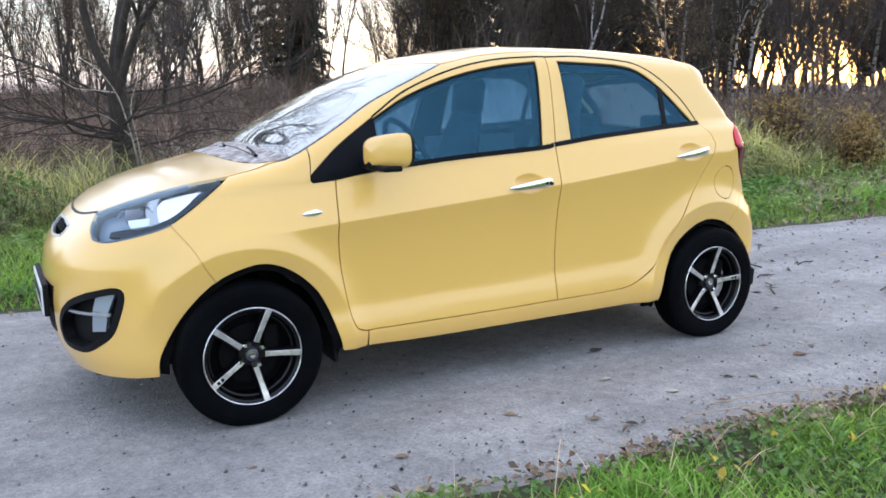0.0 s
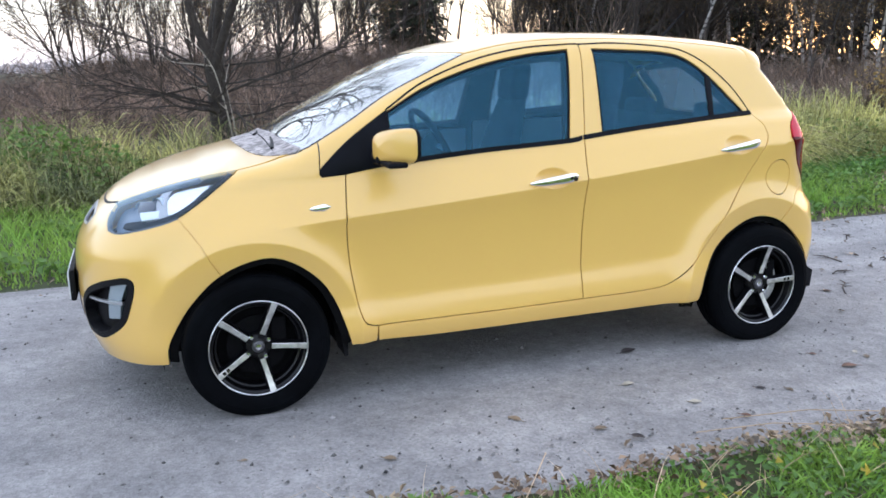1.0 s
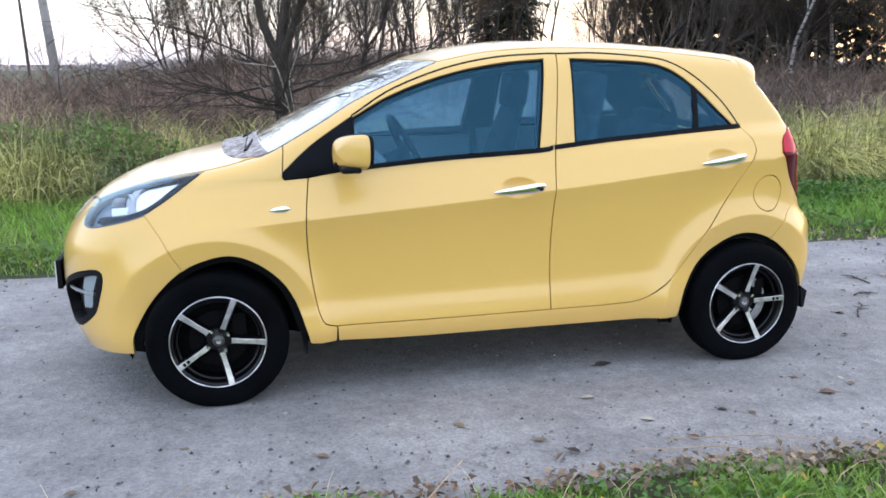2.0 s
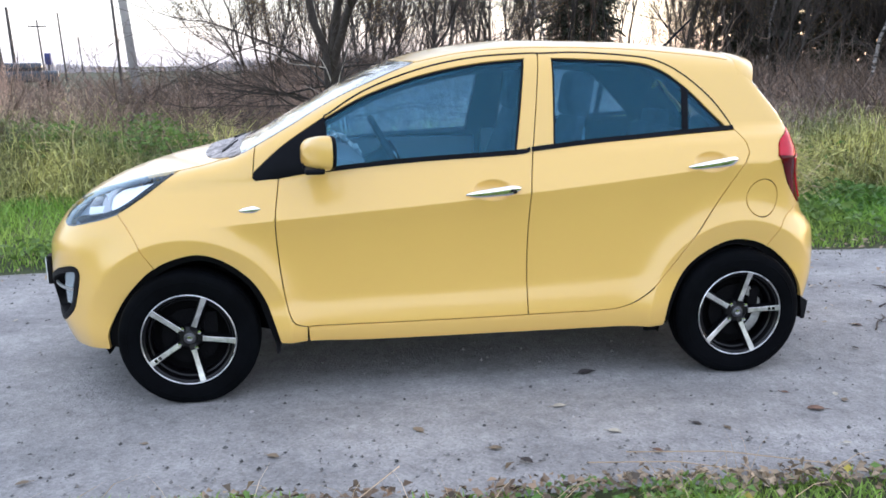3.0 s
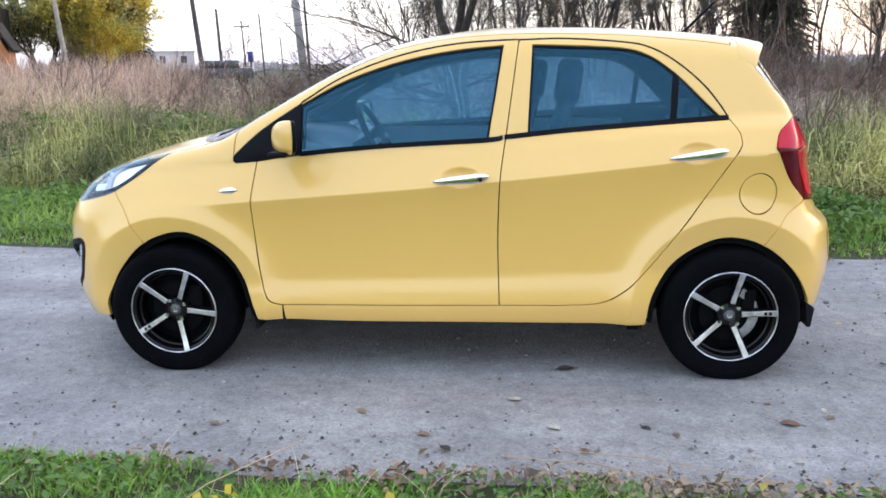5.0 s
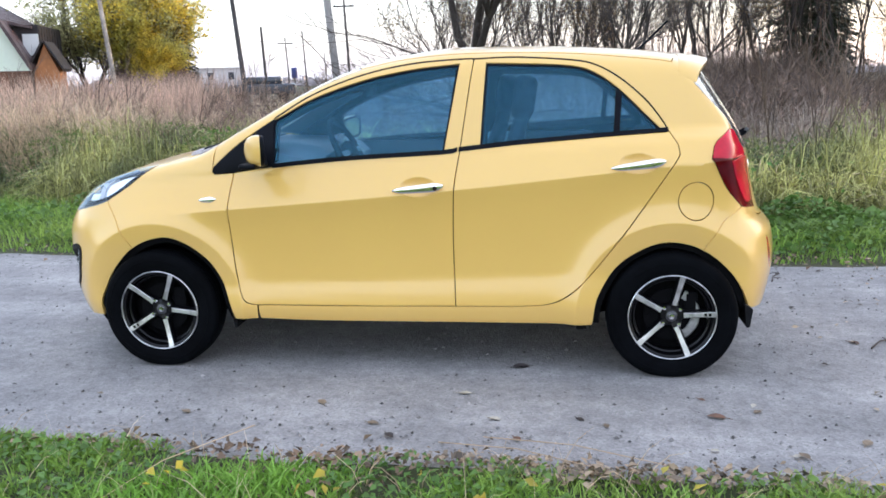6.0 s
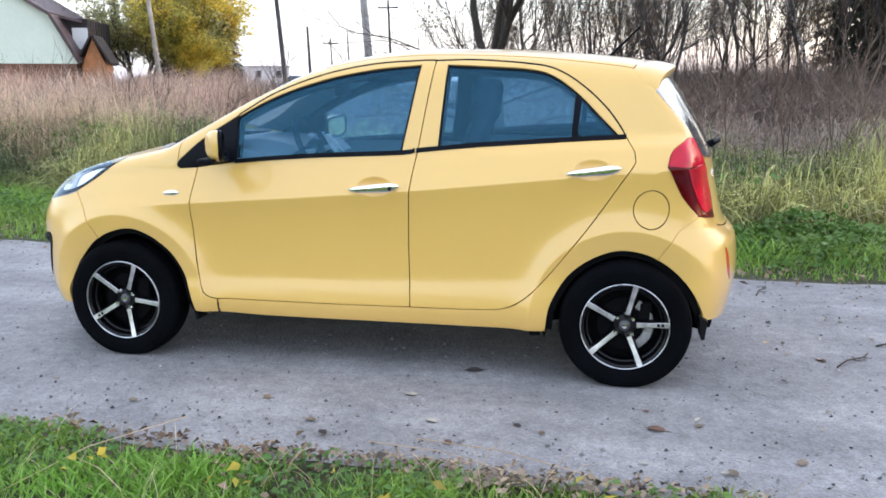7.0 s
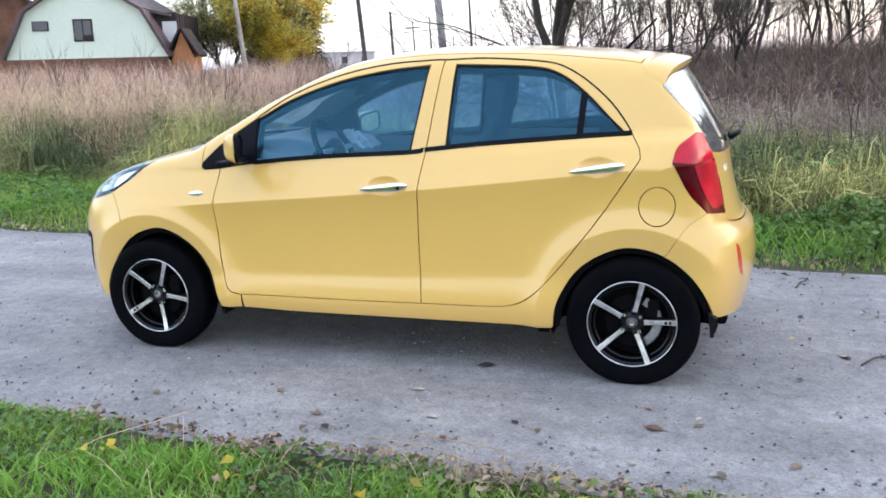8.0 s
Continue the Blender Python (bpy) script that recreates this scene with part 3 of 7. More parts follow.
DOOR_BOTTOM_R = [DOOR_REAR[-1], (0.233, 0.314)]
ARCH_F = [(-0.822, 0.237), (-0.839, 0.304), (-0.880, 0.425), (-0.943, 0.523), (-1.053, 0.606), (-1.170, 0.628), (-1.322, 0.575)]
ARCH_F_LOW = [(-1.322, 0.575), unroll(-1.439, -0.729, 0.461), unroll(-1.516, -0.701, 0.329), unroll(-1.529, -0.677, 0.225)]


def smooth_pair(a, b):
    """Two runs that meet end to end, redrawn as one smooth line and parted again."""
    p = np.array(spline(a + b[1:], 0.012))
    k = int(np.argmin(np.hypot(p[:, 0] - a[-1][0], p[:, 1] - a[-1][1])))
    p[k] = a[-1]
    return [tuple(q) for q in p[:k + 1]], [tuple(q) for q in p[k:]]


ARCH_F, ARCH_F_LOW = smooth_pair(ARCH_F, ARCH_F_LOW)
ARCH_R = [(0.848, 0.231), (0.871, 0.365), (0.956, 0.503), (1.086, 0.587), unroll(1.199, -0.772, 0.606), unroll(1.330, -0.761, 0.570)]
ARCH_R_LOW = [unroll(1.330, -0.761, 0.570), unroll(1.448, -0.738, 0.478), unroll(1.522, -0.695, 0.346), unroll(1.535, -0.676, 0.298)]
ARCH_R, ARCH_R_LOW = smooth_pair(ARCH_R, ARCH_R_LOW)
LAMP_TIP = unroll(-1.205, -0.580, 0.957)
LAMP_TOP = [LAMP_TIP, unroll(-1.352, -0.529, 0.93), unroll(-1.512, -0.464, 0.887), unroll(-1.664, -0.345, 0.825)]
LAMP_IN = [unroll(-1.664, -0.345, 0.825), unroll(-1.700, -0.42, 0.783), unroll(-1.702, -0.50, 0.742)]
LAMP_LOW = [unroll(-1.702, -0.50, 0.742), unroll(-1.66, -0.58, 0.738), unroll(-1.513, -0.67, 0.775), unroll(-1.453, -0.679, 0.796)]
LAMP_BACK = [unroll(-1.453, -0.679, 0.796), unroll(-1.343, -0.663, 0.865), LAMP_TIP]
BUMPER_GAP_F = [(-1.322, 0.575), unroll(-1.380, -0.744, 0.690), unroll(-1.453, -0.679, 0.796)]
BUMPER_GAP_R = [unroll(1.330, -0.761, 0.570), unroll(1.407, -0.741, 0.691), unroll(1.506, -0.682, 0.755)]
TAIL_FRONT = [unroll(1.506, -0.682, 0.755), unroll(1.428, -0.738, 0.843), unroll(1.350, -0.753, 0.972)]
TAIL_TOP = [unroll(1.350, -0.753, 0.972), unroll(1.375, -0.72, 1.04), unroll(1.440, -0.640, 1.086), unroll(1.457, -0.555, 1.082)]
TAIL_IN = [unroll(1.457, -0.555, 1.082), unroll(1.522, -0.575, 1.0), unroll(1.575, -0.555, 0.86), unroll(1.588, -0.552, 0.736)]
TAIL_LOW = [unroll(1.588, -0.552, 0.736), unroll(1.506, -0.682, 0.755)]
HOOD_SIDE = [LAMP_TIP, unroll(-1.08, -0.585, 0.985), (-0.985, 1.010)]
COWL_SIDE = [(-0.985, 1.010), (-0.93, 1.035), (-0.897, 1.053)]
SCREEN_SIDE = [(-0.897, 1.053), (-0.748, 1.135), (-0.577, 1.233), (-0.359, 1.330), (-0.22, 1.385)]
ROOF_SIDE = [(-0.22, 1.385), (0.0, 1.425), (0.3, 1.443), (0.7, 1.434), (1.0, 1.408), (1.215, 1.382)]
SPOILER_GAP = [(1.215, 1.382), unroll(1.222, -0.551, 1.335), unroll(1.274, -0.547, 1.301)]
C_EDGE = [unroll(1.274, -0.547, 1.301), unroll(1.315, -0.559, 1.258), unroll(1.352, -0.567, 1.218), unroll(1.380, -0.565, 1.189), unroll(1.411, -0.552, 1.155), unroll(1.440, -0.548, 1.112), unroll(1.457, -0.555, 1.082)]
PILLAR_BASE = [(-0.897, 1.053), (-0.905, 0.948)]
SAIL_TOP = [(-0.905, 0.948), (-0.78, 1.056), (-0.612, 1.166)]
SILL_LOW = [(-0.703, 0.236), (-0.442, 0.229), (0.036, 0.231), (0.509, 0.231), (0.848, 0.231)]
FUEL_AT, FUEL_R = unroll(1.286, -0.735, 0.789), 0.082
fuel_ring = np.array([(FUEL_AT[0] + FUEL_R * math.cos(a), FUEL_AT[1] + FUEL_R * math.sin(a)) for a in np.linspace(0, 2 * math.pi, 40, endpoint=False)])
MID_F, MID_R = PIVOT_F - FAN * math.pi / 2, PIVOT_R + FAN * math.pi / 2


def ribbon(run, w):
    """A narrow strip along a run."""
    p = np.array(spline(run, 0.02))
    d = np.gradient(p, axis=0)
    d /= np.linalg.norm(d, axis=1, keepdims=True)
    n = np.stack([-d[:, 1], d[:, 0]], 1)
    return np.concatenate([p + n * w, (p - n * w)[::-1]])


def rev(run):
    return run[::-1]


def over(run, mid):
    """The same run on the other side of the middle line, walked back."""
    return [(2 * mid - u, z) for u, z in run[::-1]]


front_door = outline(DOOR_FRONT, DOOR_BOTTOM_F, B_GAP, FRAME_F, [(-0.612, 1.168), (-0.612, 1.159)], GLASS_TOP_F, GLASS_BACK_F, BELT_F)
rear_door = outline(rev(B_GAP), rev(DOOR_BOTTOM_R), rev(DOOR_REAR), rev(FRAME_R))
rear_hole = outline(*GLASS_R)
side_frame = outline(SILL_LOW, ARCH_R, BUMPER_GAP_R, TAIL_FRONT, TAIL_TOP, rev(C_EDGE), rev(SPOILER_GAP), rev(ROOF_SIDE), rev(SCREEN_SIDE), PILLAR_BASE, SAIL_TOP, [(-0.612, 1.166), (-0.612, 1.168)], rev(FRAME_F), FRAME_R, DOOR_REAR, DOOR_BOTTOM_R, rev(DOOR_BOTTOM_F), [(-0.707, 0.306), (-0.703, 0.236)])
fender = outline(DOOR_FRONT, [(-0.707, 0.306), (-0.710, 0.237)], [(-0.710, 0.237), (-0.822, 0.237)], ARCH_F, BUMPER_GAP_F, LAMP_BACK, HOOD_SIDE, COWL_SIDE, PILLAR_BASE, [(-0.905, 0.948), (-0.905, 0.928), (-0.897, 0.918)], [(-0.897, 0.918), (-0.803, 0.925)])
lamp = outline(LAMP_TOP, LAMP_IN, LAMP_LOW, LAMP_BACK)
tail_lamp = outline(TAIL_FRONT, TAIL_TOP, TAIL_IN, TAIL_LOW)
sail = outline(SAIL_TOP, [(-0.612, 1.166), (-0.612, 0.952)], [(-0.612, 0.952), (-0.803, 0.929), (-0.897, 0.920), (-0.909, 0.928), (-0.905, 0.948)])

# the crease along the flank, and the hand cups behind the door handles
line_u = np.arange(-1.25, 1.95, 0.018)
line_x = np.where(line_u > PIVOT_R, PIVOT_R + 0.75 * np.tan(np.clip((line_u - PIVOT_R) / FAN, 0, 0.9)), line_u)
CREASE_MARKS = np.concatenate([np.stack([line_u, crease(line_x) + d], 1) for d in (-0.045, -0.022, -0.009, -0.003, 0.003, 0.010, 0.024)])
ARCH_MARKS = np.array([unroll(xa + (FLARE_R + d) * math.cos(a), -0.755, WHEEL_Z + (FLARE_R + d) * math.sin(a)) for xa in (-AXLE, AXLE) for d in (-0.022, -0.010, -0.003, 0.004, 0.012, 0.03) for a in np.linspace(-0.1, math.pi + 0.1, 84)])
FLANK_MARKS = np.concatenate([CREASE_MARKS[np.abs(np.abs(CREASE_MARKS[:, 0]) - AXLE) > 0.12], ARCH_MARKS])
CUPS = [(0.075, 0.862), (1.035, 0.955)]


def cup(p):
    d = np.zeros(len(p))
    for cx, cz in CUPS:
        r = ((p[:, 0] - cx) / 0.082) ** 2 + ((p[:, 2] - cz) / 0.042) ** 2
        d -= 0.028 * np.clip(1 - r, 0, 1) ** 0.8
    return d


def cup_marks(cx, cz):
    rings = [(cx + 0.084 * k * math.cos(a), cz + 0.044 * k * math.sin(a)) for k in (0.15, 0.45, 0.7, 0.87, 0.96, 1.0, 1.06) for a in np.linspace(0, 2 * math.pi, 30, endpoint=False)]
    return np.array(rings)


def with_cup(i):
    cx, cz = CUPS[i]
    keep = ((CREASE_MARKS[:, 0] - cx) / 0.1) ** 2 + ((CREASE_MARKS[:, 1] - cz) / 0.055) ** 2 > 1
    arch = ARCH_MARKS[((ARCH_MARKS[:, 0] - cx) / 0.1) ** 2 + ((ARCH_MARKS[:, 1] - cz) / 0.055) ** 2 > 1]
    return np.concatenate([CREASE_MARKS[keep], cup_marks(cx, cz), arch])


FRONT_DOORS = panel("front_door", front_door, PAINT, car, marks=with_cup(0), bulge=cup)
REAR_DOORS = panel("rear_door", rear_door, PAINT, car, holes=[rear_hole], marks=with_cup(1), bulge=cup)
panel("side_frame", side_frame, PAINT, car, holes=[fuel_ring], marks=FLANK_MARKS)
panel("front_fender", fender, PAINT, car, marks=FLANK_MARKS)
panel("fuel_flap", fuel_ring, PAINT, car, spacing=0.02)
panel("sail_panel", sail, TRIM, car, gap=0.0005, depth=0.01)

for run in (BUMPER_GAP_F, BUMPER_GAP_R):
    panel("joint_backing", ribbon(run[:-1] + [run[-1]], 0.012), PAINT, car, offset=-0.0045, gap=0, depth=0, spacing=0.05)

# dark liners that fold round the wheel-arch edges
for run in (ARCH_F + ARCH_F_LOW[1:], ARCH_R + ARCH_R_LOW[1:]):
    panel("arch_liner", ribbon(run, 0.030), UNDER, car, offset=-0.017, gap=0, depth=0.012, spacing=0.03)

# dark structure behind the gaps and round the windows
front_hole = outline(GLASS_TOP_F, GLASS_BACK_F, [(0.184, 1.005), (-0.195, 0.986), (-0.427, 0.969), (-0.612, 0.95)], [(-0.612, 0.95), (-0.612, 1.159)])
shell_edge = outline([(-0.72, 0.25), (0.85, 0.25)], ARCH_R, BUMPER_GAP_R, TAIL_FRONT, TAIL_TOP, rev(C_EDGE), rev(SPOILER_GAP), rev(ROOF_SIDE), rev(SCREEN_SIDE), PILLAR_BASE, [(-0.905, 0.948), (-0.95, 0.85), (-0.9, 0.50), (-0.80, 0.25)], [(-0.80, 0.25), (-0.72, 0.25)])
panel("inner_side", shell_edge, SHELL, car, holes=[inset(front_hole, 0.012), inset(rear_hole, 0.012)], offset=-0.034, depth=0.03, gap=0.004, spacing=0.06)

panel("pillar_trim", ribbon(SCREEN_SIDE + ROOF_SIDE[1:2], 0.03), HEADLINER, car, offset=-0.022, gap=0, depth=0.006, spacing=0.04)

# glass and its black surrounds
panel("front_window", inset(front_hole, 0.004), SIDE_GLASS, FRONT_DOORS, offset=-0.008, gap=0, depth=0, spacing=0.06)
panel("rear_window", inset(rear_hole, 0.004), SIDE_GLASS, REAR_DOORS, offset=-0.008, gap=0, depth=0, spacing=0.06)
panel("window_seal", front_hole, TRIM, FRONT_DOORS, holes=[inset(front_hole, 0.0065)], offset=-0.004, gap=0.0, depth=0.012, spacing=0.05)
panel("window_seal", rear_hole, TRIM, REAR_DOORS, holes=[inset(rear_hole, 0.0065)], offset=-0.004, gap=0.0, depth=0.012, spacing=0.05)
bar = outline([(0.933, 1.073), (0.958, 1.075)], [(0.958, 1.075), (0.973, 1.262)], [(0.973, 1.262), (0.946, 1.282)], [(0.946, 1.282), (0.933, 1.073)])
panel("window_bar", bar, TRIM, REAR_DOORS, offset=-0.003, gap=0.0, depth=0.01, spacing=0.05)
BELT_LINE = [(-0.612, 0.951), (-0.427, 0.969), (-0.195, 0.986), (0.184, 1.005), (0.263, 1.018), (0.491, 1.040), (0.72, 1.057), (0.948, 1.073), (1.172, 1.086)]
belt_f = [p for p in BELT_LINE if p[0] < 0.2] + [(0.246, 1.016)]
belt_r = [(0.254, 1.016)] + [p for p in BELT_LINE if p[0] > 0.3]
for run, doors in ((belt_f, FRONT_DOORS), (belt_r, REAR_DOORS)):
    low = [(a, b - 0.004) for a, b in run]
    high = [(a, b + 0.014) for a, b in run]
    panel("belt_moulding", outline(low, [low[-1], high[-1]], rev(high), [high[0], low[0]]), TRIM, doors, offset=0.005, gap=0.0, depth=0.012, spacing=0.03)



for run, doors in ((rev(FRAME_F), FRONT_DOORS), (FRAME_R, REAR_DOORS)):
    panel("frame_seal", ribbon(run, 0.0032), TRIM, doors, offset=0.0008, gap=0, depth=0.012, spacing=0.05)

# bonnet, windscreen, roof: from above, across both sides


def drop_to_xy(run, inward=0.0):
    """The same line seen from above, on both sides: (x, y)."""
    p = land(side_rays(np.array(spline(run, 0.03))))
    return [(a, b + inward) for a, b, _ in p]


def across(run):
    left = drop_to_xy(run)
    return left, [(a, -b) for a, b in left[::-1]]


hood_l, hood_r = across(rev(LAMP_TOP) + HOOD_SIDE[1:])
hood_nose = [(-1.664, -0.345), (-1.700, -0.22), (-1.715, -0.1), (-1.718, 0.0)]
hood_l[0] = (-1.664, -0.345)
hood_r[-1] = (-1.664, 0.345)
nose_line = hood_nose + [(a, -b) for a, b in hood_nose[-2::-1]]
cowl_line = [hood_l[-1], (-1.035, -0.42), (-1.065, -0.2), (-1.07, 0.0), (-1.065, 0.2), (-1.035, 0.42), hood_r[0]]
hood = outline(hood_l, cowl_line, hood_r, nose_line[::-1])
panel("bonnet", hood, PAINT, car, rays=top_rays, both=False, spacing=0.04)
scr_l, scr_r = across(COWL_SIDE + SCREEN_SIDE[1:])
scr_base = [hood_l[-1], (-1.030, -0.42), (-1.058, -0.2), (-1.063, 0.0), (-1.058, 0.2), (-1.030, 0.42), hood_r[0]]
scr_l[0], scr_r[-1] = hood_l[-1], hood_r[0]
scr_top = [scr_l[-1], (-0.275, -0.3), (-0.295, 0.0), (-0.275, 0.3), scr_r[0]]
screen = outline(scr_l, scr_top, scr_r, scr_base[::-1])
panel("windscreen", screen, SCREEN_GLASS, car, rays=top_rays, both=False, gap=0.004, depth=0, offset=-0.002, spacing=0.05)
scr_in = inset(screen, 0.028)
panel("windscreen_border", screen, TRIM, car, holes=[scr_in], rays=top_rays, both=False, gap=0.004, depth=0, offset=-0.0065, spacing=0.05)
roof_l, roof_r = across(ROOF_SIDE)
roof_l[0], roof_r[-1] = scr_l[-1], scr_r[0]
roof_back = [roof_l[-1], (1.235, -0.3), (1.24, 0.0), (1.235, 0.3), roof_r[0]]
roof = outline(roof_l, roof_back, roof_r, scr_top[::-1])
panel("roof", roof, PAINT, car, rays=top_rays, both=False, spacing=0.05)
panel("headliner", inset(roof, 0.03), HEADLINER, car, rays=top_rays, both=False, depth=0, offset=-0.035, spacing=0.1)

# nose: bumper with its openings
BUMPER_LOW_F = [unroll(-1.529, -0.677, 0.225), unroll(-1.677, -0.537, 0.213), unroll(-1.76, -0.34, 0.21), (MID_F, 0.205)]
fog_run = [unroll(-1.748, -0.523, 0.545), unroll(-1.80, -0.42, 0.502), unroll(-1.826, -0.335, 0.44), unroll(-1.832, -0.295, 0.37), unroll(-1.815, -0.315, 0.312), unroll(-1.775, -0.42, 0.302), unroll(-1.743, -0.501, 0.318), unroll(-1.679, -0.597, 0.385), unroll(-1.645, -0.635, 0.47), unroll(-1.630, -0.650, 0.54), unroll(-1.638, -0.643, 0.568), unroll(-1.665, -0.62, 0.573), unroll(-1.70, -0.58, 0.563), unroll(-1.748, -0.523, 0.545)]
fog = outline(fog_run, step=0.012)
fog_other = np.array([(2 * MID_F - u, z) for u, z in fog[::-1]])
hood_front_uz = [unroll(a, b, float(land(top_rays(np.array([[a, b]])))[0, 2])) for a, b in hood_nose]
hood_front_uz = [unroll(-1.664, -0.345, 0.825)] + hood_front_uz[1:-1] + [(MID_F, hood_front_uz[-1][1])]
up_grille = outline([(MID_F + 0.205, 0.760), (MID_F, 0.768), (MID_F - 0.205, 0.760)], [(MID_F - 0.205, 0.760), (MID_F - 0.215, 0.738), (MID_F - 0.19, 0.718)], [(MID_F - 0.19, 0.718), (MID_F, 0.706), (MID_F + 0.19, 0.718)], [(MID_F + 0.19, 0.718), (MID_F + 0.215, 0.738), (MID_F + 0.205, 0.760)])
low_grille = outline([(MID_F + 0.27, 0.535), (MID_F, 0.540), (MID_F - 0.27, 0.535)], [(MID_F - 0.27, 0.535), (MID_F - 0.20, 0.335)], [(MID_F - 0.20, 0.335), (MID_F, 0.325), (MID_F + 0.20, 0.335)], [(MID_F + 0.20, 0.335), (MID_F + 0.27, 0.535)])
bumper_f = outline(ARCH_F_LOW, BUMPER_LOW_F, over(BUMPER_LOW_F, MID_F), over(ARCH_F_LOW, MID_F), over(rev(BUMPER_GAP_F), MID_F), over(LAMP_LOW, MID_F), over(LAMP_IN, MID_F), over(rev(hood_front_uz), MID_F), rev(hood_front_uz), LAMP_IN, LAMP_LOW, rev(BUMPER_GAP_F))
panel("front_bumper", bumper_f, PAINT, car, holes=[fog, fog_other, up_grille, low_grille], both=False, spacing=0.028, marks=np.concatenate([ARCH_MARKS, np.array([(2 * MID_F - u, z) for u, z in ARCH_MARKS])]))

# tail: bumper, tailgate, glass
GATE_LOW = [unroll(1.588, -0.552, 0.736), unroll(1.604, -0.522, 0.700), unroll(1.64, -0.30, 0.678), (MID_R, 0.672)]
BUMPER_LOW_R = [unroll(1.535, -0.676, 0.298), unroll(1.62, -0.526, 0.285), unroll(1.66, -0.30, 0.27), (MID_R, 0.265)]
GLASS_CORNER = unroll(1.505, -0.610, 1.012)
GLASS_LOW = [GLASS_CORNER, unroll(1.57, -0.40, 0.990), (MID_R, 0.985)]
SCREEN_TOP_R = [unroll(1.274, -0.547, 1.301), unroll(1.36, -0.35, 1.342), (MID_R, 1.356)]
TAIL_IN_LOW = [GLASS_CORNER, unroll(1.525, -0.598, 0.975)] + TAIL_IN[2:]
bumper_r = outline(
    BUMPER_GAP_R, rev(TAIL_LOW), GATE_LOW, over(GATE_LOW, MID_R), over(rev(TAIL_LOW), MID_R), over(BUMPER_GAP_R, MID_R), over(rev(ARCH_R_LOW), MID_R), over(rev(BUMPER_LOW_R), MID_R), rev(BUMPER_LOW_R), rev(ARCH_R_LOW))
REFLECT = [unroll(1.617, -0.581, 0.612), unroll(1.632, -0.548, 0.585), unroll(1.650, -0.516, 0.452), unroll(1.627, -0.556, 0.50)]
reflect = outline([REFLECT[0], REFLECT[1], REFLECT[2]], [REFLECT[2], REFLECT[3], REFLECT[0]], step=0.012)
reflect_o = np.array([(2 * MID_R - u, z) for u, z in reflect[::-1]])
panel("rear_bumper", bumper_r, PAINT, car, holes=[reflect, reflect_o], both=False, marks=np.concatenate([ARCH_MARKS, np.array([(2 * MID_R - u, z) for u, z in ARCH_MARKS])]))
panel("rear_reflector", reflect, ORANGE, car, spacing=0.015, gap=0.001, offset=-0.001)
gate = outline(
    TAIL_IN_LOW, GATE_LOW, over(GATE_LOW, MID_R), over(TAIL_IN_LOW, MID_R), over(rev(GLASS_LOW), MID_R), rev(GLASS_LOW))
panel("tailgate", gate, PAINT, car, both=False)
C_IN = C_EDGE + [GLASS_CORNER]
rear_pane = outline(C_IN, GLASS_LOW, over(GLASS_LOW, MID_R), over(C_IN, MID_R), over(rev(SCREEN_TOP_R), MID_R), rev(SCREEN_TOP_R))
panel("rear_screen", rear_pane, REAR_GLASS, car, both=False, depth=0.006, spacing=0.05)
panel("rear_screen_border", inset(rear_pane, 0.003), TRIM, car, holes=[inset(rear_pane, 0.022)], both=False, depth=0, gap=0, offset=-0.005, spacing=0.04)
panel("tail_backing", rear_pane, TRIM, car, both=False, depth=0, offset=-0.012, holes=[inset(rear_pane, 0.05)])

# tail lamps: bulging red lens, lower field painted darker where it mirrors the road


def lens_bulge(p):
    return 0.008 * np.exp(-((p[:, 2] - 0.975) / 0.05) ** 2) + 0.001


TAIL_MID = [TAIL_TOP[0], unroll(1.44, -0.70, 0.968), unroll(1.525, -0.598, 0.975)]
lamp_hi = outline(TAIL_TOP, [TAIL_TOP[-1], unroll(1.525, -0.598, 0.975)], rev(TAIL_MID))
lamp_lo = outline(TAIL_FRONT, TAIL_MID, [TAIL_MID[-1], TAIL_IN[2], TAIL_IN[3]], TAIL_LOW)
TAIL_LAMPS = panel("tail_lamp", inset(tail_lamp, -0.025), SHELL, car, depth=0, offset=-0.03, spacing=0.05, label="red tail lamp")
for base, lens_name, mat in ((lamp_hi, "upper_lens", RED), (lamp_lo, "lower_lens", DARK_RED)):
    panel(lens_name, base, mat, TAIL_LAMPS, gap=0.0006, offset=0.002, bulge=lens_bulge, spacing=0.015, depth=0.03, label="glossy red tail lamp lens")
# rear half of the lower lens: sky reflection painted as a brighter red panel
strip = outline([unroll(1.425, -0.708, 0.958), unroll(1.518, -0.600, 0.965), unroll(1.562, -0.572, 0.86), unroll(1.572, -0.568, 0.775)], [unroll(1.572, -0.568, 0.775), unroll(1.520, -0.640, 0.775), unroll(1.468, -0.685, 0.868), unroll(1.425, -0.708, 0.958)], step=0.012)
panel("lit_lens_half", strip, RED, TAIL_LAMPS, gap=0, offset=0.0055, bulge=lens_bulge, spacing=0.012, depth=0.006)

# spoiler over the rear glass
sp = Geo()
rows, count = [], 40
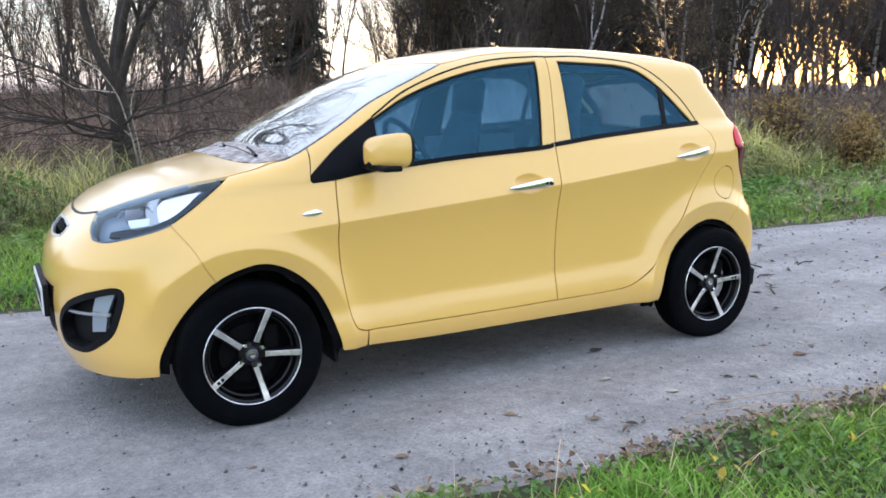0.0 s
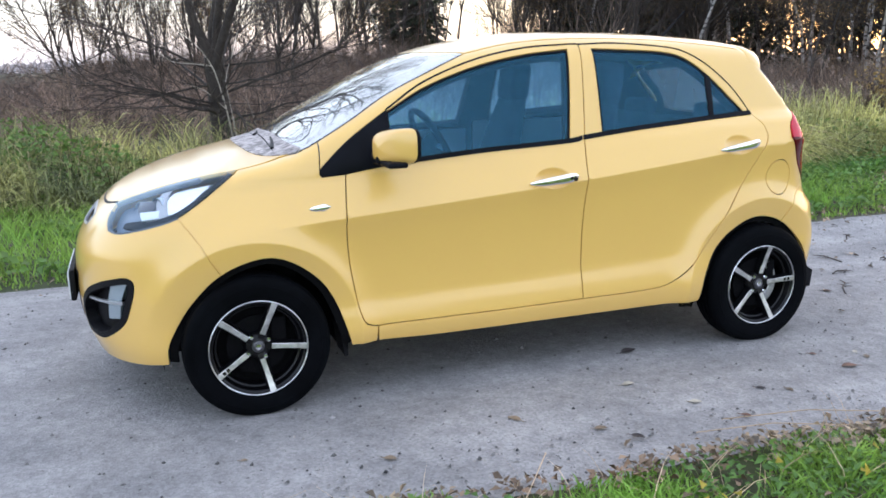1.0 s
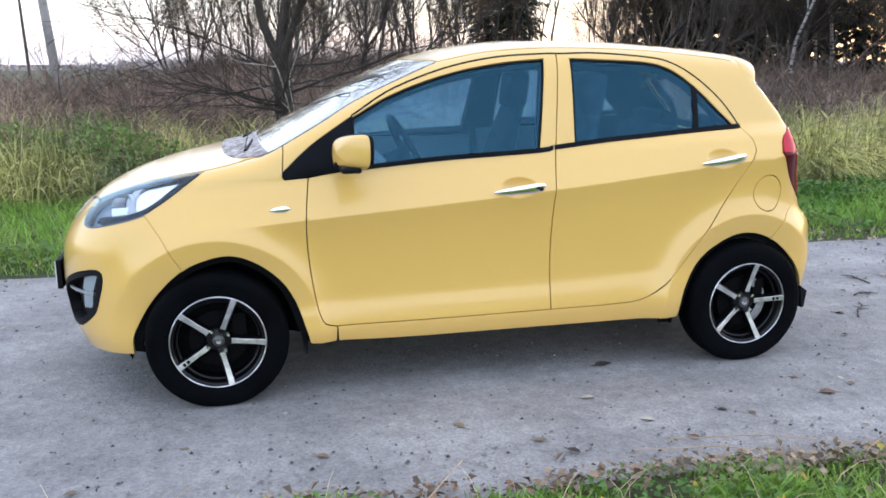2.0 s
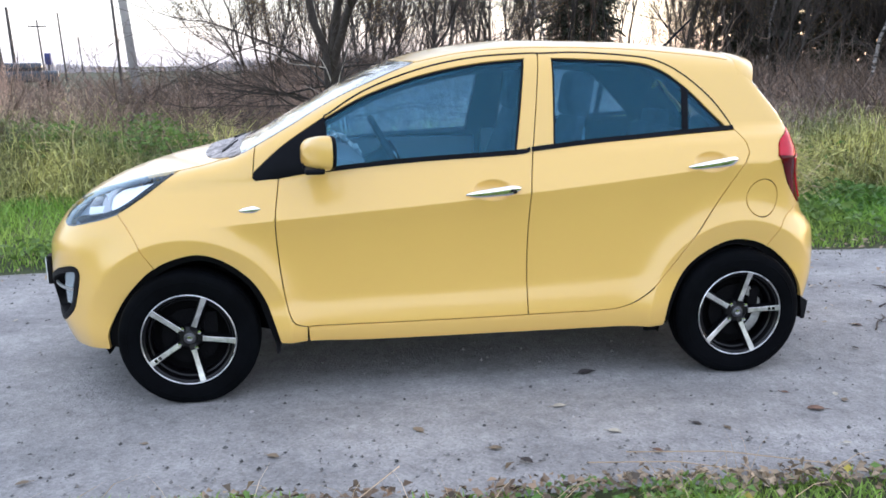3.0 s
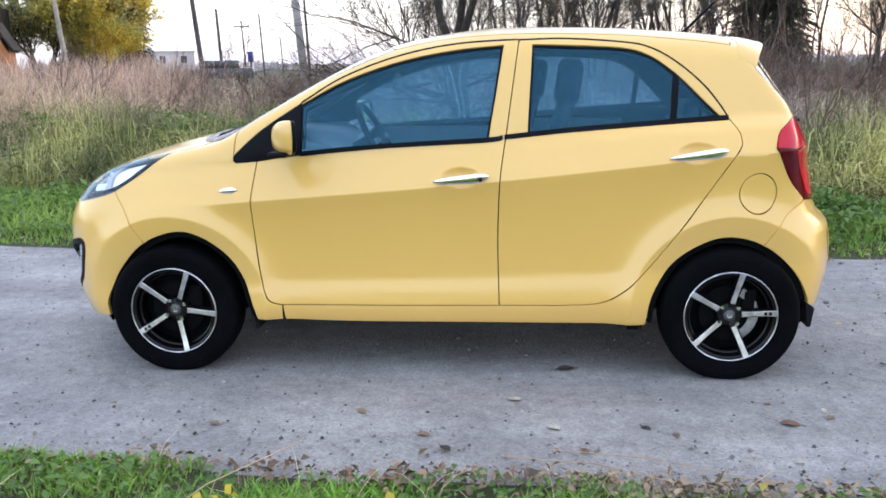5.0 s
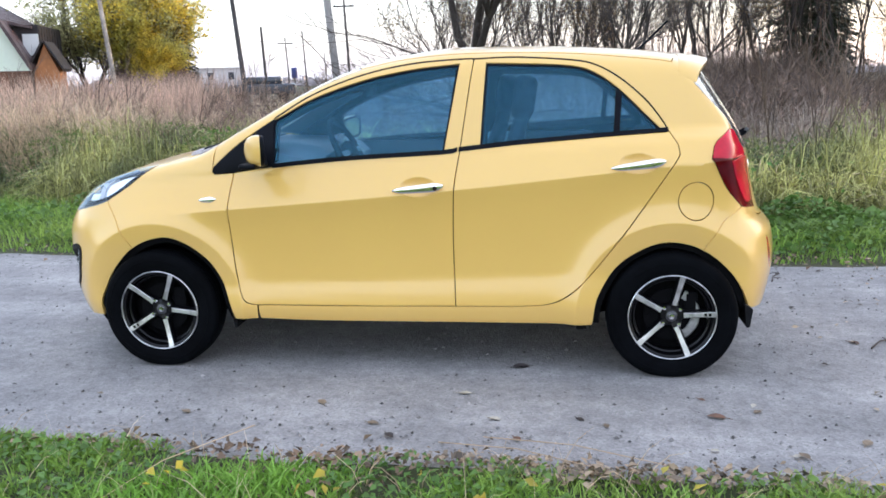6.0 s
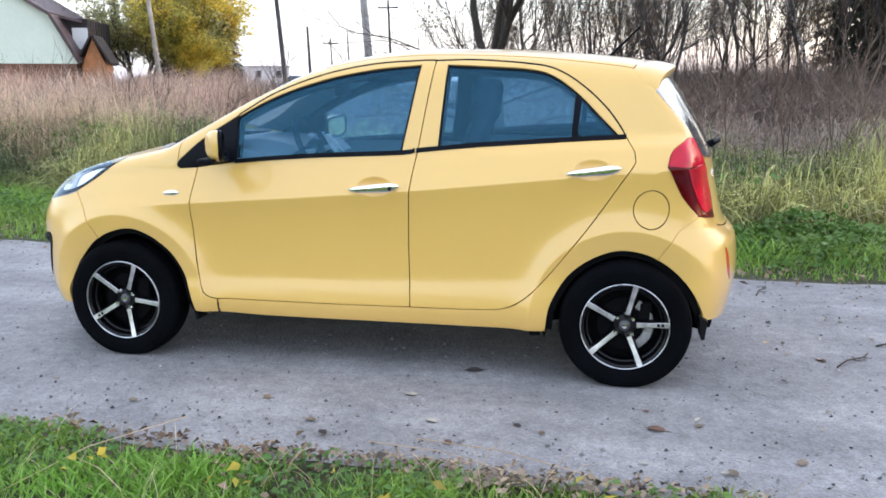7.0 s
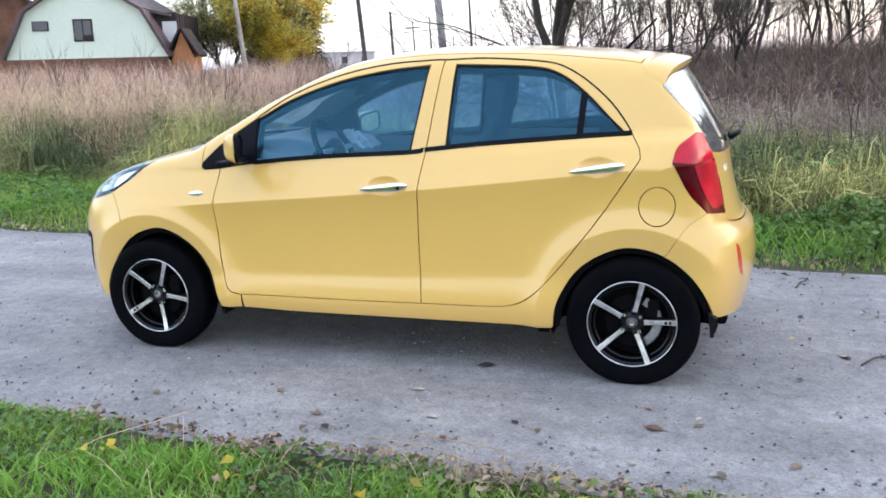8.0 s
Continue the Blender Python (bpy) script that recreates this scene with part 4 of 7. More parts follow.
for i in range(count + 1):
    s = -1 + 2 * i / count
    y = 0.545 * s
    x0 = float(np.interp(abs(y), [0, 0.3, 0.49, 0.545], [1.240, 1.235, 1.216, 1.208])) + 0.0035
    z0 = float(land(top_rays(np.array([[x0, y]])))[0, 2])
    xt = 1.398 - 0.105 * abs(s) ** 2.5
    zt = z0 - 0.020 - 0.012 * abs(s) ** 4
    rows.append([(x0, y, z0 - 0.03), (x0 + 0.002, y, z0 - 0.003), (x0 + 0.006, y, z0), ((x0 + xt) / 2, y, (z0 + zt) / 2 + 0.004), (xt - 0.012, y, zt), (xt, y * 0.99, zt - 0.006), (xt - 0.003, y * 0.99, zt - 0.026), (xt - 0.030, y * 0.985, zt - 0.052), (x0 + 0.065, y, z0 - 0.098), (x0 + 0.03, y, z0 - 0.098)])
m = len(rows[0])
sp.add([p for r in rows for p in r], [(i * m + j, i * m + j + 1, (i + 1) * m + j + 1, (i + 1) * m + j) for i in range(count) for j in range(m - 1)] + [tuple(range(m)), tuple(count * m + j for j in range(m))[::-1]])
part("spoiler", sp, PAINT, car, smooth=50)
cheek = [SPOILER_GAP[-1], unroll(1.36, -0.35, 1.342), unroll(1.30, -0.30, 1.425), unroll(1.226, -0.36, 1.438), SPOILER_GAP[0]]
panel("spoiler_cheek", outline(SPOILER_GAP, *[[cheek[i], cheek[i + 1]] for i in range(4)]), PAINT, car, offset=-0.003, gap=0.001, spacing=0.02)
part("brake_lamp", Geo().box((1.366, 0, 1.388), (0.02, 0.22, 0.012), 0.003), DARK_RED, car)


def patch(*pts):
    runs = [[unroll(*pts[i]), unroll(*pts[(i + 1) % len(pts)])] for i in range(len(pts))]
    return outline(*runs, step=0.012)


# headlamps: clear cover, bright bezel, dark edge, bowls
HEADLAMPS = panel("headlamp_lens", lamp, LENS, car, offset=0.002, depth=0.0, gap=0.002, spacing=0.03, label="clear headlamp cover")
panel("headlamp_bezel", lamp, LAMP_DARK, HEADLAMPS, offset=-0.045, depth=0, gap=0.0, spacing=0.03)
edge_run = [unroll(-1.62, -0.605, 0.752), unroll(-1.513, -0.665, 0.787), unroll(-1.445, -0.675, 0.812), unroll(-1.343, -0.655, 0.875), unroll(-1.24, -0.59, 0.945)]
panel("lamp_edge", ribbon(edge_run, 0.014), TRIM, HEADLAMPS, offset=-0.008, gap=0, depth=0.04, spacing=0.02)
panel("lamp_rim", ribbon(LAMP_TOP[1:] + LAMP_IN[1:] + LAMP_LOW[1:], 0.0045), LAMP_RIM, HEADLAMPS, offset=-0.003, gap=0, depth=0.02, spacing=0.03)
wing = outline([unroll(-1.30, -0.560, 0.925), unroll(-1.42, -0.515, 0.898), unroll(-1.475, -0.56, 0.865), unroll(-1.47, -0.62, 0.815)], [unroll(-1.47, -0.62, 0.815), unroll(-1.40, -0.655, 0.845), unroll(-1.30, -0.560, 0.925)])
panel("indicator_reflector", wing, REFLECTOR, HEADLAMPS, offset=-0.022, depth=0.03, gap=0, spacing=0.02)
shroud = outline([unroll(-1.500, -0.640, 0.800), unroll(-1.58, -0.600, 0.772), unroll(-1.655, -0.530, 0.765)], [unroll(-1.655, -0.530, 0.765), unroll(-1.645, -0.520, 0.782), unroll(-1.57, -0.575, 0.797), unroll(-1.500, -0.640, 0.800)])
panel("lamp_shroud", shroud, PLASTIC, HEADLAMPS, offset=-0.026, depth=0.02, gap=0, spacing=0.02)
panel("lamp_chamber", patch((-1.582, -0.477, 0.854), (-1.528, -0.554, 0.867), (-1.536, -0.614, 0.828), (-1.597, -0.563, 0.818)), BLACK_BOX, HEADLAMPS, offset=-0.018, depth=0.02, gap=0, spacing=0.02)
# highlight beside the dark chamber, put in as a white piece
panel("lamp_glint", patch((-1.590, -0.569, 0.820), (-1.518, -0.625, 0.830), (-1.523, -0.644, 0.803), (-1.585, -0.608, 0.794)), GLINT_WHITE, HEADLAMPS, offset=-0.014, depth=0.02, gap=0, spacing=0.02)
panel("lamp_frame", patch((-1.496, -0.518, 0.886), (-1.462, -0.540, 0.896), (-1.485, -0.660, 0.797), (-1.518, -0.655, 0.790)), SILVER, HEADLAMPS, offset=-0.015, depth=0.02, gap=0, spacing=0.02)
for cx, cy, cz, r in ((-1.518, -0.568, 0.812, 0.048), (-1.580, -0.468, 0.790, 0.044)):
    for side in (-1, 1):
        g = Geo().lathe([(r * 0.25, 0.075), (r * 0.6, 0.055), (r * 0.85, 0.025), (r, 0.0), (r * 1.08, 0.0), (r * 1.1, 0.03)], (0, 0, 0), "x", 28)
        turn = pose(cx, side * abs(cy), cz, 0, 0, side * -28)
        g.v = [tuple(turn @ Vector(v)) for v in g.v]
        part("lamp_bowl", g, BOWL, HEADLAMPS[(side + 1) // 2])
        b = Geo().lathe([(0.0, -0.002), (r * 0.2, 0.004), (r * 0.28, 0.02), (r * 0.25, 0.07)], (0, 0, 0), "x", 16)
        b.v = [tuple(turn @ Vector(v)) for v in b.v]
        part("bulb", b, CLEAR, HEADLAMPS[(side + 1) // 2])

# fog lamp pockets
FOG_POCKETS = panel("fog_surround", fog, PLASTIC, car, holes=[inset(fog, 0.022)], offset=0.003, depth=0.045, gap=0.0005, spacing=0.02)
panel("fog_pocket", fog, PLASTIC, FOG_POCKETS, offset=-0.045, depth=0, gap=0, spacing=0.03)
panel("fog_lens", patch((-1.665, -0.615, 0.545), (-1.725, -0.548, 0.535), (-1.742, -0.525, 0.470), (-1.690, -0.585, 0.472)), FOG_LENS, FOG_POCKETS, offset=-0.020, depth=0.02, gap=0.001, spacing=0.015)
panel("fog_lens", patch((-1.694, -0.580, 0.458), (-1.744, -0.522, 0.456), (-1.752, -0.505, 0.385), (-1.705, -0.565, 0.395)), FOG_LENS, FOG_POCKETS, offset=-0.022, depth=0.02, gap=0.001, spacing=0.015)
panel("fog_bar", patch((-1.680, -0.600, 0.472), (-1.815, -0.360, 0.462), (-1.815, -0.360, 0.454), (-1.680, -0.600, 0.462)), SILVER, FOG_POCKETS, offset=-0.008, depth=0.01, gap=0, spacing=0.02)

# grilles and plate
panel("grille_back", up_grille, PLASTIC, car, offset=-0.035, depth=0, both=False, gap=-0.004)
# added dark strip standing for the shaded gap along the bonnet's front edge
panel("bonnet_gap_line", ribbon(hood_front_uz + over(hood_front_uz, MID_F)[1:], 0.0035), TRIM, car, both=False, offset=0.0008, gap=0, depth=0.004, spacing=0.03)
panel("grille_surround", inset(up_grille, -0.003), SILVER, car, holes=[inset(up_grille, 0.004)], offset=0.003, depth=0.012, both=False, gap=0, spacing=0.02)
panel("lower_grille_back", low_grille, PLASTIC, car, offset=-0.05, depth=0, both=False, gap=-0.004)
panel("lower_grille_frame", low_grille, PLASTIC, car, holes=[inset(low_grille, 0.022)], offset=0.002, depth=0.04, both=False, gap=0.001)
for k in range(5):
    z = 0.365 + 0.036 * k
    w = 0.20 + 0.3 * (z - 0.335)
    panel("grille_slat", outline([(MID_F + w, z), (MID_F, z)], [(MID_F, z), (MID_F - w, z)], [(MID_F - w, z), (MID_F - w, z + 0.012)], [(MID_F - w, z + 0.012), (MID_F + w, z + 0.012)], [(MID_F + w, z + 0.012), (MID_F + w, z)]), PLASTIC, car, offset=-0.018, depth=0.02, both=False, gap=0, spacing=0.05)
mesh = Geo()
for k in range(26):
    for side in (-1, 1):
        u0 = MID_F - 0.20 + 0.016 * k
        a = land(side_rays(np.array([(u0 + 0.03 * side * j / 3, 0.722 + 0.042 * j / 3) for j in range(4)])))
        mesh.tube([p + np.array([0.014, 0, 0]) for p in a], 0.0022, 4, caps=False)
part("grille_mesh", mesh, PLASTIC, car)
plate = part("number_plate", Geo().box((-1.881, 0, 0.478), (0.008, 0.50, 0.112), 0.003), PLATE, car, "white plate with dark bars")
for k in range(7):
    part("plate_bar", Geo().box((-1.8858, -0.2 + 0.066 * k, 0.478), (0.0016, 0.034, 0.06)), BAR, plate)
part("plate_holder", Geo().box((-1.868, 0, 0.478), (0.022, 0.515, 0.130), 0.006), PLASTIC, car)

# cowl under the windscreen, wipers
cowl_in = [(a + 0.075 - 0.05 * (b / 0.6) ** 2, b * 0.97) for a, b in scr_base]
panel("cowl", outline(scr_base, [scr_base[-1], cowl_in[-1]], cowl_in[::-1], [cowl_in[0], scr_base[0]]), COWL, car, rays=top_rays, both=False, offset=0.003, depth=0.01, gap=0, spacing=0.03)
tray = [hood_l[-1], (-1.085, -0.50), (-1.13, -0.36), (-1.145, -0.18), (-1.15, 0.0), (-1.145, 0.18), (-1.13, 0.36), (-1.085, 0.50), hood_r[0]]
tray_line = outline(scr_base, [scr_base[-1], tray[-1]], tray[::-1], [tray[0], scr_base[0]]) if scr_base[0] != tray[0] else outline(scr_base, tray[::-1])
panel("cowl_tray", tray_line, COWL, car, rays=top_rays, both=False, offset=0.0035, depth=0.008, gap=0.001, spacing=0.025, label="grey plastic cowl strewn with dry scraps")
for y0, y1, xe in ((-0.42, 0.08, -0.93), (0.10, 0.44, -0.88)):
    arm = Geo()
    pts = [(-1.045, y0, 0), (-1.022, y0 + (y1 - y0) * 0.3, 0), (-1.012, (y0 + y1) / 2, 0)]
    q = land(top_rays(np.array([p[:2] for p in pts]))) + np.array([0, 0, 0.004])
    arm.tube([tuple(p) for p in q], [0.009, 0.006, 0.005], 6)
    w = part("wiper", arm, TRIM, car)
    b = land(top_rays(np.array([(-1.048 + 0.02 * t, y0 - 0.04 + (y1 - y0 + 0.08) * t) for t in np.linspace(0, 1, 9)]))) + np.array([0, 0, -0.002])
    part("wiper_blade", Geo().tube([tuple(p) for p in b], 0.007, 6), PLASTIC, w)
part("rear_wiper", Geo().tube([(1.585, 0.0, 1.02), (1.622, -0.02, 1.045), (1.606, -0.12, 1.050), (1.572, -0.24, 1.050)], [0.02, 0.014, 0.009, 0.006], 8), TRIM, car)
for k in range(3):                                   # raised lettering as plain bright shapes
    y = -0.40 + 0.020 * k
    panel("tailgate_emblem", patch((tail(y, 0.91), y, 0.900), (tail(y + 0.013, 0.91), y + 0.013, 0.904), (tail(y + 0.013, 0.93), y + 0.013, 0.932), (tail(y, 0.93), y, 0.928)), CHROME, car, both=False, offset=0.003, depth=0.004, gap=0, spacing=0.01)

# door handles
for (cx, cz), name in zip(CUPS, ("front_handle", "rear_handle")):
    for side in (-1, 1):
        g, bar_rows = Geo(), 15
        tilt = 0.09 if cx < 0.5 else 0.115
        for i in range(bar_rows):
            s = -1 + 2 * i / (bar_rows - 1)
            x, z = cx + 0.115 * s, cz - 0.005 + tilt * 0.115 * s
            y = float(half_width(np.array(x), np.array(z)))
            out = y + 0.030 - 0.022 * abs(s) ** 4
            h = 0.0205 * (1 - 0.75 * abs(s) ** 5) * (0.85 + 0.25 * s)
            g.add([(x, side * (out + 0.006 * math.cos(a) * (1 - 0.4 * abs(s))), z + h * math.sin(a)) for a in np.linspace(0, 2 * math.pi, 12, endpoint=False)], [])
        g.f = [(i * 12 + j, i * 12 + (j + 1) % 12, (i + 1) * 12 + (j + 1) % 12, (i + 1) * 12 + j) for i in range(bar_rows - 1) for j in range(12)] + [tuple(range(12)), tuple((bar_rows - 1) * 12 + j for j in range(12))]
        door = (FRONT_DOORS if cx < 0.5 else REAR_DOORS)[(side + 1) // 2]
        part(name, g, CHROME, door, "chrome door handle")
        if cx < 0.5 and side < 0:
            part("key_lock", Geo().lathe([(0.0, -0.004), (0.0085, -0.003), (0.0095, 0.004)], (cx + 0.083, side * 0.8045, cz - 0.002), "y", 16), STEEL, door)

# side repeater and door mirrors
for side in (-1, 1):
    g = Geo()
    for i in range(11):
        s = -1 + 0.2 * i
        x, z = -0.923 + 0.044 * s, 0.805 + 0.003 * s
        y = float(half_width(np.array(x), np.array(z)))
        h = 0.0165 * max(0.02, (1 - abs(s) ** 2.5)) * (1 if s > 0 else 0.8)
        g.add([(x, side * (y + 0.002 + 0.008 * max(0, math.cos(a)) * (1 - s * s)), z + h * math.sin(a)) for a in np.linspace(0, 2 * math.pi, 10, endpoint=False)], [])
    g.f = [(i * 10 + j, i * 10 + (j + 1) % 10, (i + 1) * 10 + (j + 1) % 10, (i + 1) * 10 + j) for i in range(10) for j in range(10)]
    part("side_repeater", g, REFLECTOR, car)
    cap = Geo()
    ns, nr = 14, 24
    for i in range(ns + 1):
        s = i / ns                                   # from the mirror face forwards
        x = -0.615 - 0.085 * s
        k = (1 - s ** 3.2) ** 0.5 if s < 1 else 0.0
        for j in range(nr):
            a = 2 * math.pi * j / nr
            c, d = math.cos(a), math.sin(a)
            ex, ez = abs(c) ** 0.48 * math.copysign(1, c), abs(d) ** 0.48 * math.copysign(1, d)
            cap.v.append((x + 0.034 * ex * k, side * (0.835 + 0.092 * ex * k - 0.030 * s), 1.036 + 0.069 * ez * k + 0.012 * ex * k))
    cap.f = [(i * nr + j, i * nr + (j + 1) % nr, (i + 1) * nr + (j + 1) % nr, (i + 1) * nr + j) for i in range(ns) for j in range(nr)]
    mirror = part("door_mirror", cap, PAINT, car, "yellow mirror housing with a black base", smooth=60)
    g = Geo()
    g.v = [(-0.606 + 0.034 * ex, side * (0.835 + 0.085 * ex), 1.036 + 0.062 * ez + 0.012 * ex) for ex, ez in [(abs(math.cos(a)) ** 0.48 * math.copysign(1, math.cos(a)), abs(math.sin(a)) ** 0.48 * math.copysign(1, math.sin(a))) for a in np.linspace(0, 2 * math.pi, 24, endpoint=False)]]
    g.f = [tuple(range(24))]
    part("mirror_glass", g, MIRROR, mirror, smooth=0)
    part("mirror_rim", Geo().tube([tuple(v) for v in g.v] + [g.v[0], g.v[1]], 0.0075, 6), TRIM, mirror)
    base = Geo().box((-0.652, side * 0.828, 0.974), (0.078, 0.172, 0.022), 0.010, segments=3)
    base.box((-0.668, side * 0.742, 0.985), (0.070, 0.10, 0.040), 0.014, segments=3)
    part("mirror_base", base, TRIM, mirror)

# wheels


def build_wheel(x, side, turn):
    y = side * 0.690

    def ring(g, prof):
        return g.lathe([(r, side * h) for r, h in prof], (x, y, WHEEL_Z), "y", 64)
    barrel = ring(Geo(), [(0.184, 0.070), (0.176, 0.064), (0.168, 0.03), (0.165, -0.05), (0.178, -0.075), (0.192, -0.078), (0.192, -0.07)])
    wheel = part("wheel", barrel, RIMBLACK, car, "black five-spoke alloy wheel with polished spokes", smooth=35)
    tyre = ring(Geo(), [(0.187, 0.064), (0.194, 0.070), (0.212, 0.0765), (0.235, 0.079), (0.254, 0.078), (0.269, 0.074), (0.278, 0.067), (0.2835, 0.056), (0.2860, 0.046), (0.2855, 0.040), (0.279, 0.0395), (0.279, 0.0335), (0.2865, 0.033), (0.2870, 0.012), (0.280, 0.0115), (0.280, 0.0045), (0.2870, 0.004), (0.2870, -0.018), (0.280, -0.0185), (0.280, -0.0255), (0.2865, -0.026), (0.2835, -0.054), (0.279, -0.070), (0.256, -0.078), (0.225, -0.079), (0.194, -0.070), (0.187, -0.064)])
    tyre.v = [(a, b, 0.0012 + 0.004 * math.log(1 + math.exp(min(50, (c - 0.0015) / 0.004))) if c < 0.08 else c) for a, b, c in tyre.v]      # pressed flat where it stands
    t = part("tyre", tyre, RUBBER, wheel, smooth=30)
    part("sidewall_ring", ring(Geo(), [(0.2435, 0.0785), (0.246, 0.0802), (0.2485, 0.0783)]), RUBBER, wheel)
    part("polished_lip", ring(Geo(), [(0.1928, 0.068), (0.1923, 0.0745), (0.1900, 0.0766), (0.1876, 0.0745), (0.1870, 0.068)]), ALLOY, wheel)
    part("backplate", ring(Geo(), [(0.0, -0.02), (0.10, -0.02), (0.166, -0.03)]), UNDER, wheel)
    part("brake_disc", ring(Geo(), [(0.055, 0.022), (0.056, 0.012), (0.118, 0.012), (0.118, -0.004), (0.05, -0.004)]), UNDER, wheel, "dark brake disc")
    if x > 0:                                        # bare steel that shows behind the spokes
        shield = Geo()
        for i in range(17):
            a = radians(-62 + 124 * i / 16)
            shield.v += [(x + r * math.cos(a), y + side * h, WHEEL_Z + r * math.sin(a)) for r, h in ((0.086, 0.020), (0.090, 0.024), (0.122, 0.024), (0.127, 0.018))]
        shield.f = [(4 * i + j, 4 * i + j + 1, 4 * i + j + 5, 4 * i + j + 4) for i in range(16) for j in range(3)]
        part("brake_shield", shield, BRIGHT_STEEL, wheel, "pale bare steel brake shield")
    part("barrel_step", ring(Geo(), [(0.170, 0.040), (0.166, 0.044), (0.160, 0.040), (0.158, 0.010)]), RIMBLACK, wheel)
    part("hub", ring(Geo(), [(0.0, 0.045), (0.040, 0.044), (0.050, 0.036), (0.060, 0.0)]), RIMBLACK, wheel)
    part("hub_cap", ring(Geo(), [(0.0, 0.0555), (0.018, 0.055), (0.0235, 0.052), (0.025, 0.044)]), GUNMETAL, wheel)
    part("cap_emblem", ring(Geo(), [(0.0, 0.0575), (0.011, 0.057), (0.0125, 0.0545)]), CHROME, wheel)
    cal = Geo().box((x + 0.085, y - side * 0.0, WHEEL_Z + 0.055), (0.06, 0.05, 0.10), 0.012)
    part("brake_caliper", cal, UNDER, wheel)
    for k in range(5):
        a = radians(turn + 72 * k)
        ca, sa = math.cos(a), math.sin(a)

        def at(r, w, h):
            return (x + r * ca - w * sa, y + side * h, WHEEL_Z + r * sa + w * ca)
        secs = [(0.030, 0.0130, 0.044), (0.052, 0.0128, 0.049), (0.068, 0.0118, 0.050), (0.10, 0.0112, 0.055), (0.145, 0.0120, 0.062), (0.187, 0.0138, 0.071)]
        g = Geo()
        for r, w, h in secs:
            g.add([at(r, -w - 0.007, h - 0.026), at(r, -w, h), at(r, w, h), at(r, w + 0.007, h - 0.026)], [])
        g.f = [(4 * i + j, 4 * i + (j + 1) % 4, 4 * i + 4 + (j + 1) % 4, 4 * i + 4 + j) for i in range(len(secs) - 1) for j in range(4)]
        part("spoke", g, RIMBLACK, wheel, smooth=20)
        f = Geo()
        for r, w, h in secs[1:]:
            f.add([at(r, -w + 0.001, h + 0.0004), at(r, -w + 0.0025, h + 0.002), at(r, w - 0.0025, h + 0.002), at(r, w - 0.001, h + 0.0004)], [])
        f.f = [(4 * i + j, 4 * i + j + 1, 4 * i + 5 + j, 4 * i + 4 + j) for i in range(len(secs) - 2) for j in range(3)] + [(0, 1, 2, 3)]
        face = part("spoke_face", f, ALLOY, wheel, smooth=20)
        if k == (3 if x < 0 else 0):                 # maker's mark as two dark bars
            for r0 in (0.138, 0.156):
                mark = Geo()
                mark.v = [at(r0 + dr, dw, np.interp(r0 + dr, [0.10, 0.145, 0.187], [0.055, 0.062, 0.071]) + 0.0026) for dr, dw in ((0, -0.007), (0.012, -0.007), (0.012, 0.007), (0, 0.007))]
                mark.f = [(0, 1, 2, 3)]
                part("maker_mark", mark, RIMBLACK, face, smooth=0)
    for k in range(4):
        a = radians(turn + 36 + 90 * k)
        bolt = Geo().lathe([(0.0, side * 0.058), (0.0075, side * 0.057), (0.0105, side * 0.052), (0.0105, side * 0.030)], (x + 0.048 * math.cos(a), y, WHEEL_Z + 0.048 * math.sin(a)), "y", 6)
        part("wheel_bolt", bolt, CHROME, wheel, smooth=25)


for x, turn in ((-AXLE, -4), (AXLE, 5)):
    for side in (-1, 1):
        build_wheel(x, side, turn)
        well = Geo()
        n = 28
        for i in range(n + 1):
            a = -0.25 + (math.pi + 0.5) * i / n
            wx, wz = x + 0.362 * math.cos(a), WHEEL_Z + 0.362 * math.sin(a)
            lip = 0.785
            while lip > 0.5 and float(skin(np.array([wx, -lip, wz]))) > -0.009:
                lip -= 0.005
            well.v += [(wx, side * h, wz) for h in (lip, 0.42)]
        well.f = [(2 * i, 2 * i + 1, 2 * i + 3, 2 * i + 2) for i in range(n)]
        well.v += [(x, side * 0.42, WHEEL_Z)]
        well.f += [(2 * i + 1, len(well.v) - 1, 2 * i + 3) for i in range(n)]
        part("wheel_well", well, UNDER, car)
        wedge = [(x + 0.315, 0.330), (x + 0.352, 0.305), (x + 0.342, 0.225), (x + 0.328, 0.222)] if x > 0 else [(x + 0.335, 0.300), (x + 0.365, 0.285), (x + 0.362, 0.185), (x + 0.350, 0.180)]
        part("mud_flap", Geo().prism(wedge, 0.15, Matrix(((1, 0, 0, 0), (0, 0, 1, 0.56 if side > 0 else -0.71), (0, 1, 0, 0), (0, 0, 0, 1)))), PLASTIC, car, "black rubber mud flap", smooth=0)

# floor pan, sills inside, exhaust
pan = Geo().box((0.0, 0, 0.255), (1.62, 1.30, 0.03), 0.01).box((0.0, 0, 0.205), (1.62, 0.94, 0.09), 0.02)
pan.box((-1.35, 0, 0.22), (0.75, 0.80, 0.08), 0.02)
pan.box((1.30, 0, 0.26), (0.60, 0.84, 0.14), 0.03)
part("floor_pan", pan, UNDER, car)
part("rear_axle", Geo().tube([(1.20, -0.62, 0.25), (1.20, 0.62, 0.25)], 0.035, 10), UNDER, car)
part("exhaust_box", Geo().box((1.50, 0.28, 0.30), (0.20, 0.42, 0.13), 0.05), STEEL, car)
part("jack_rest", Geo().box((0.80, -0.70, 0.215), (0.05, 0.02, 0.03), 0.004), UNDER, car)

# cabin
dash = Geo()
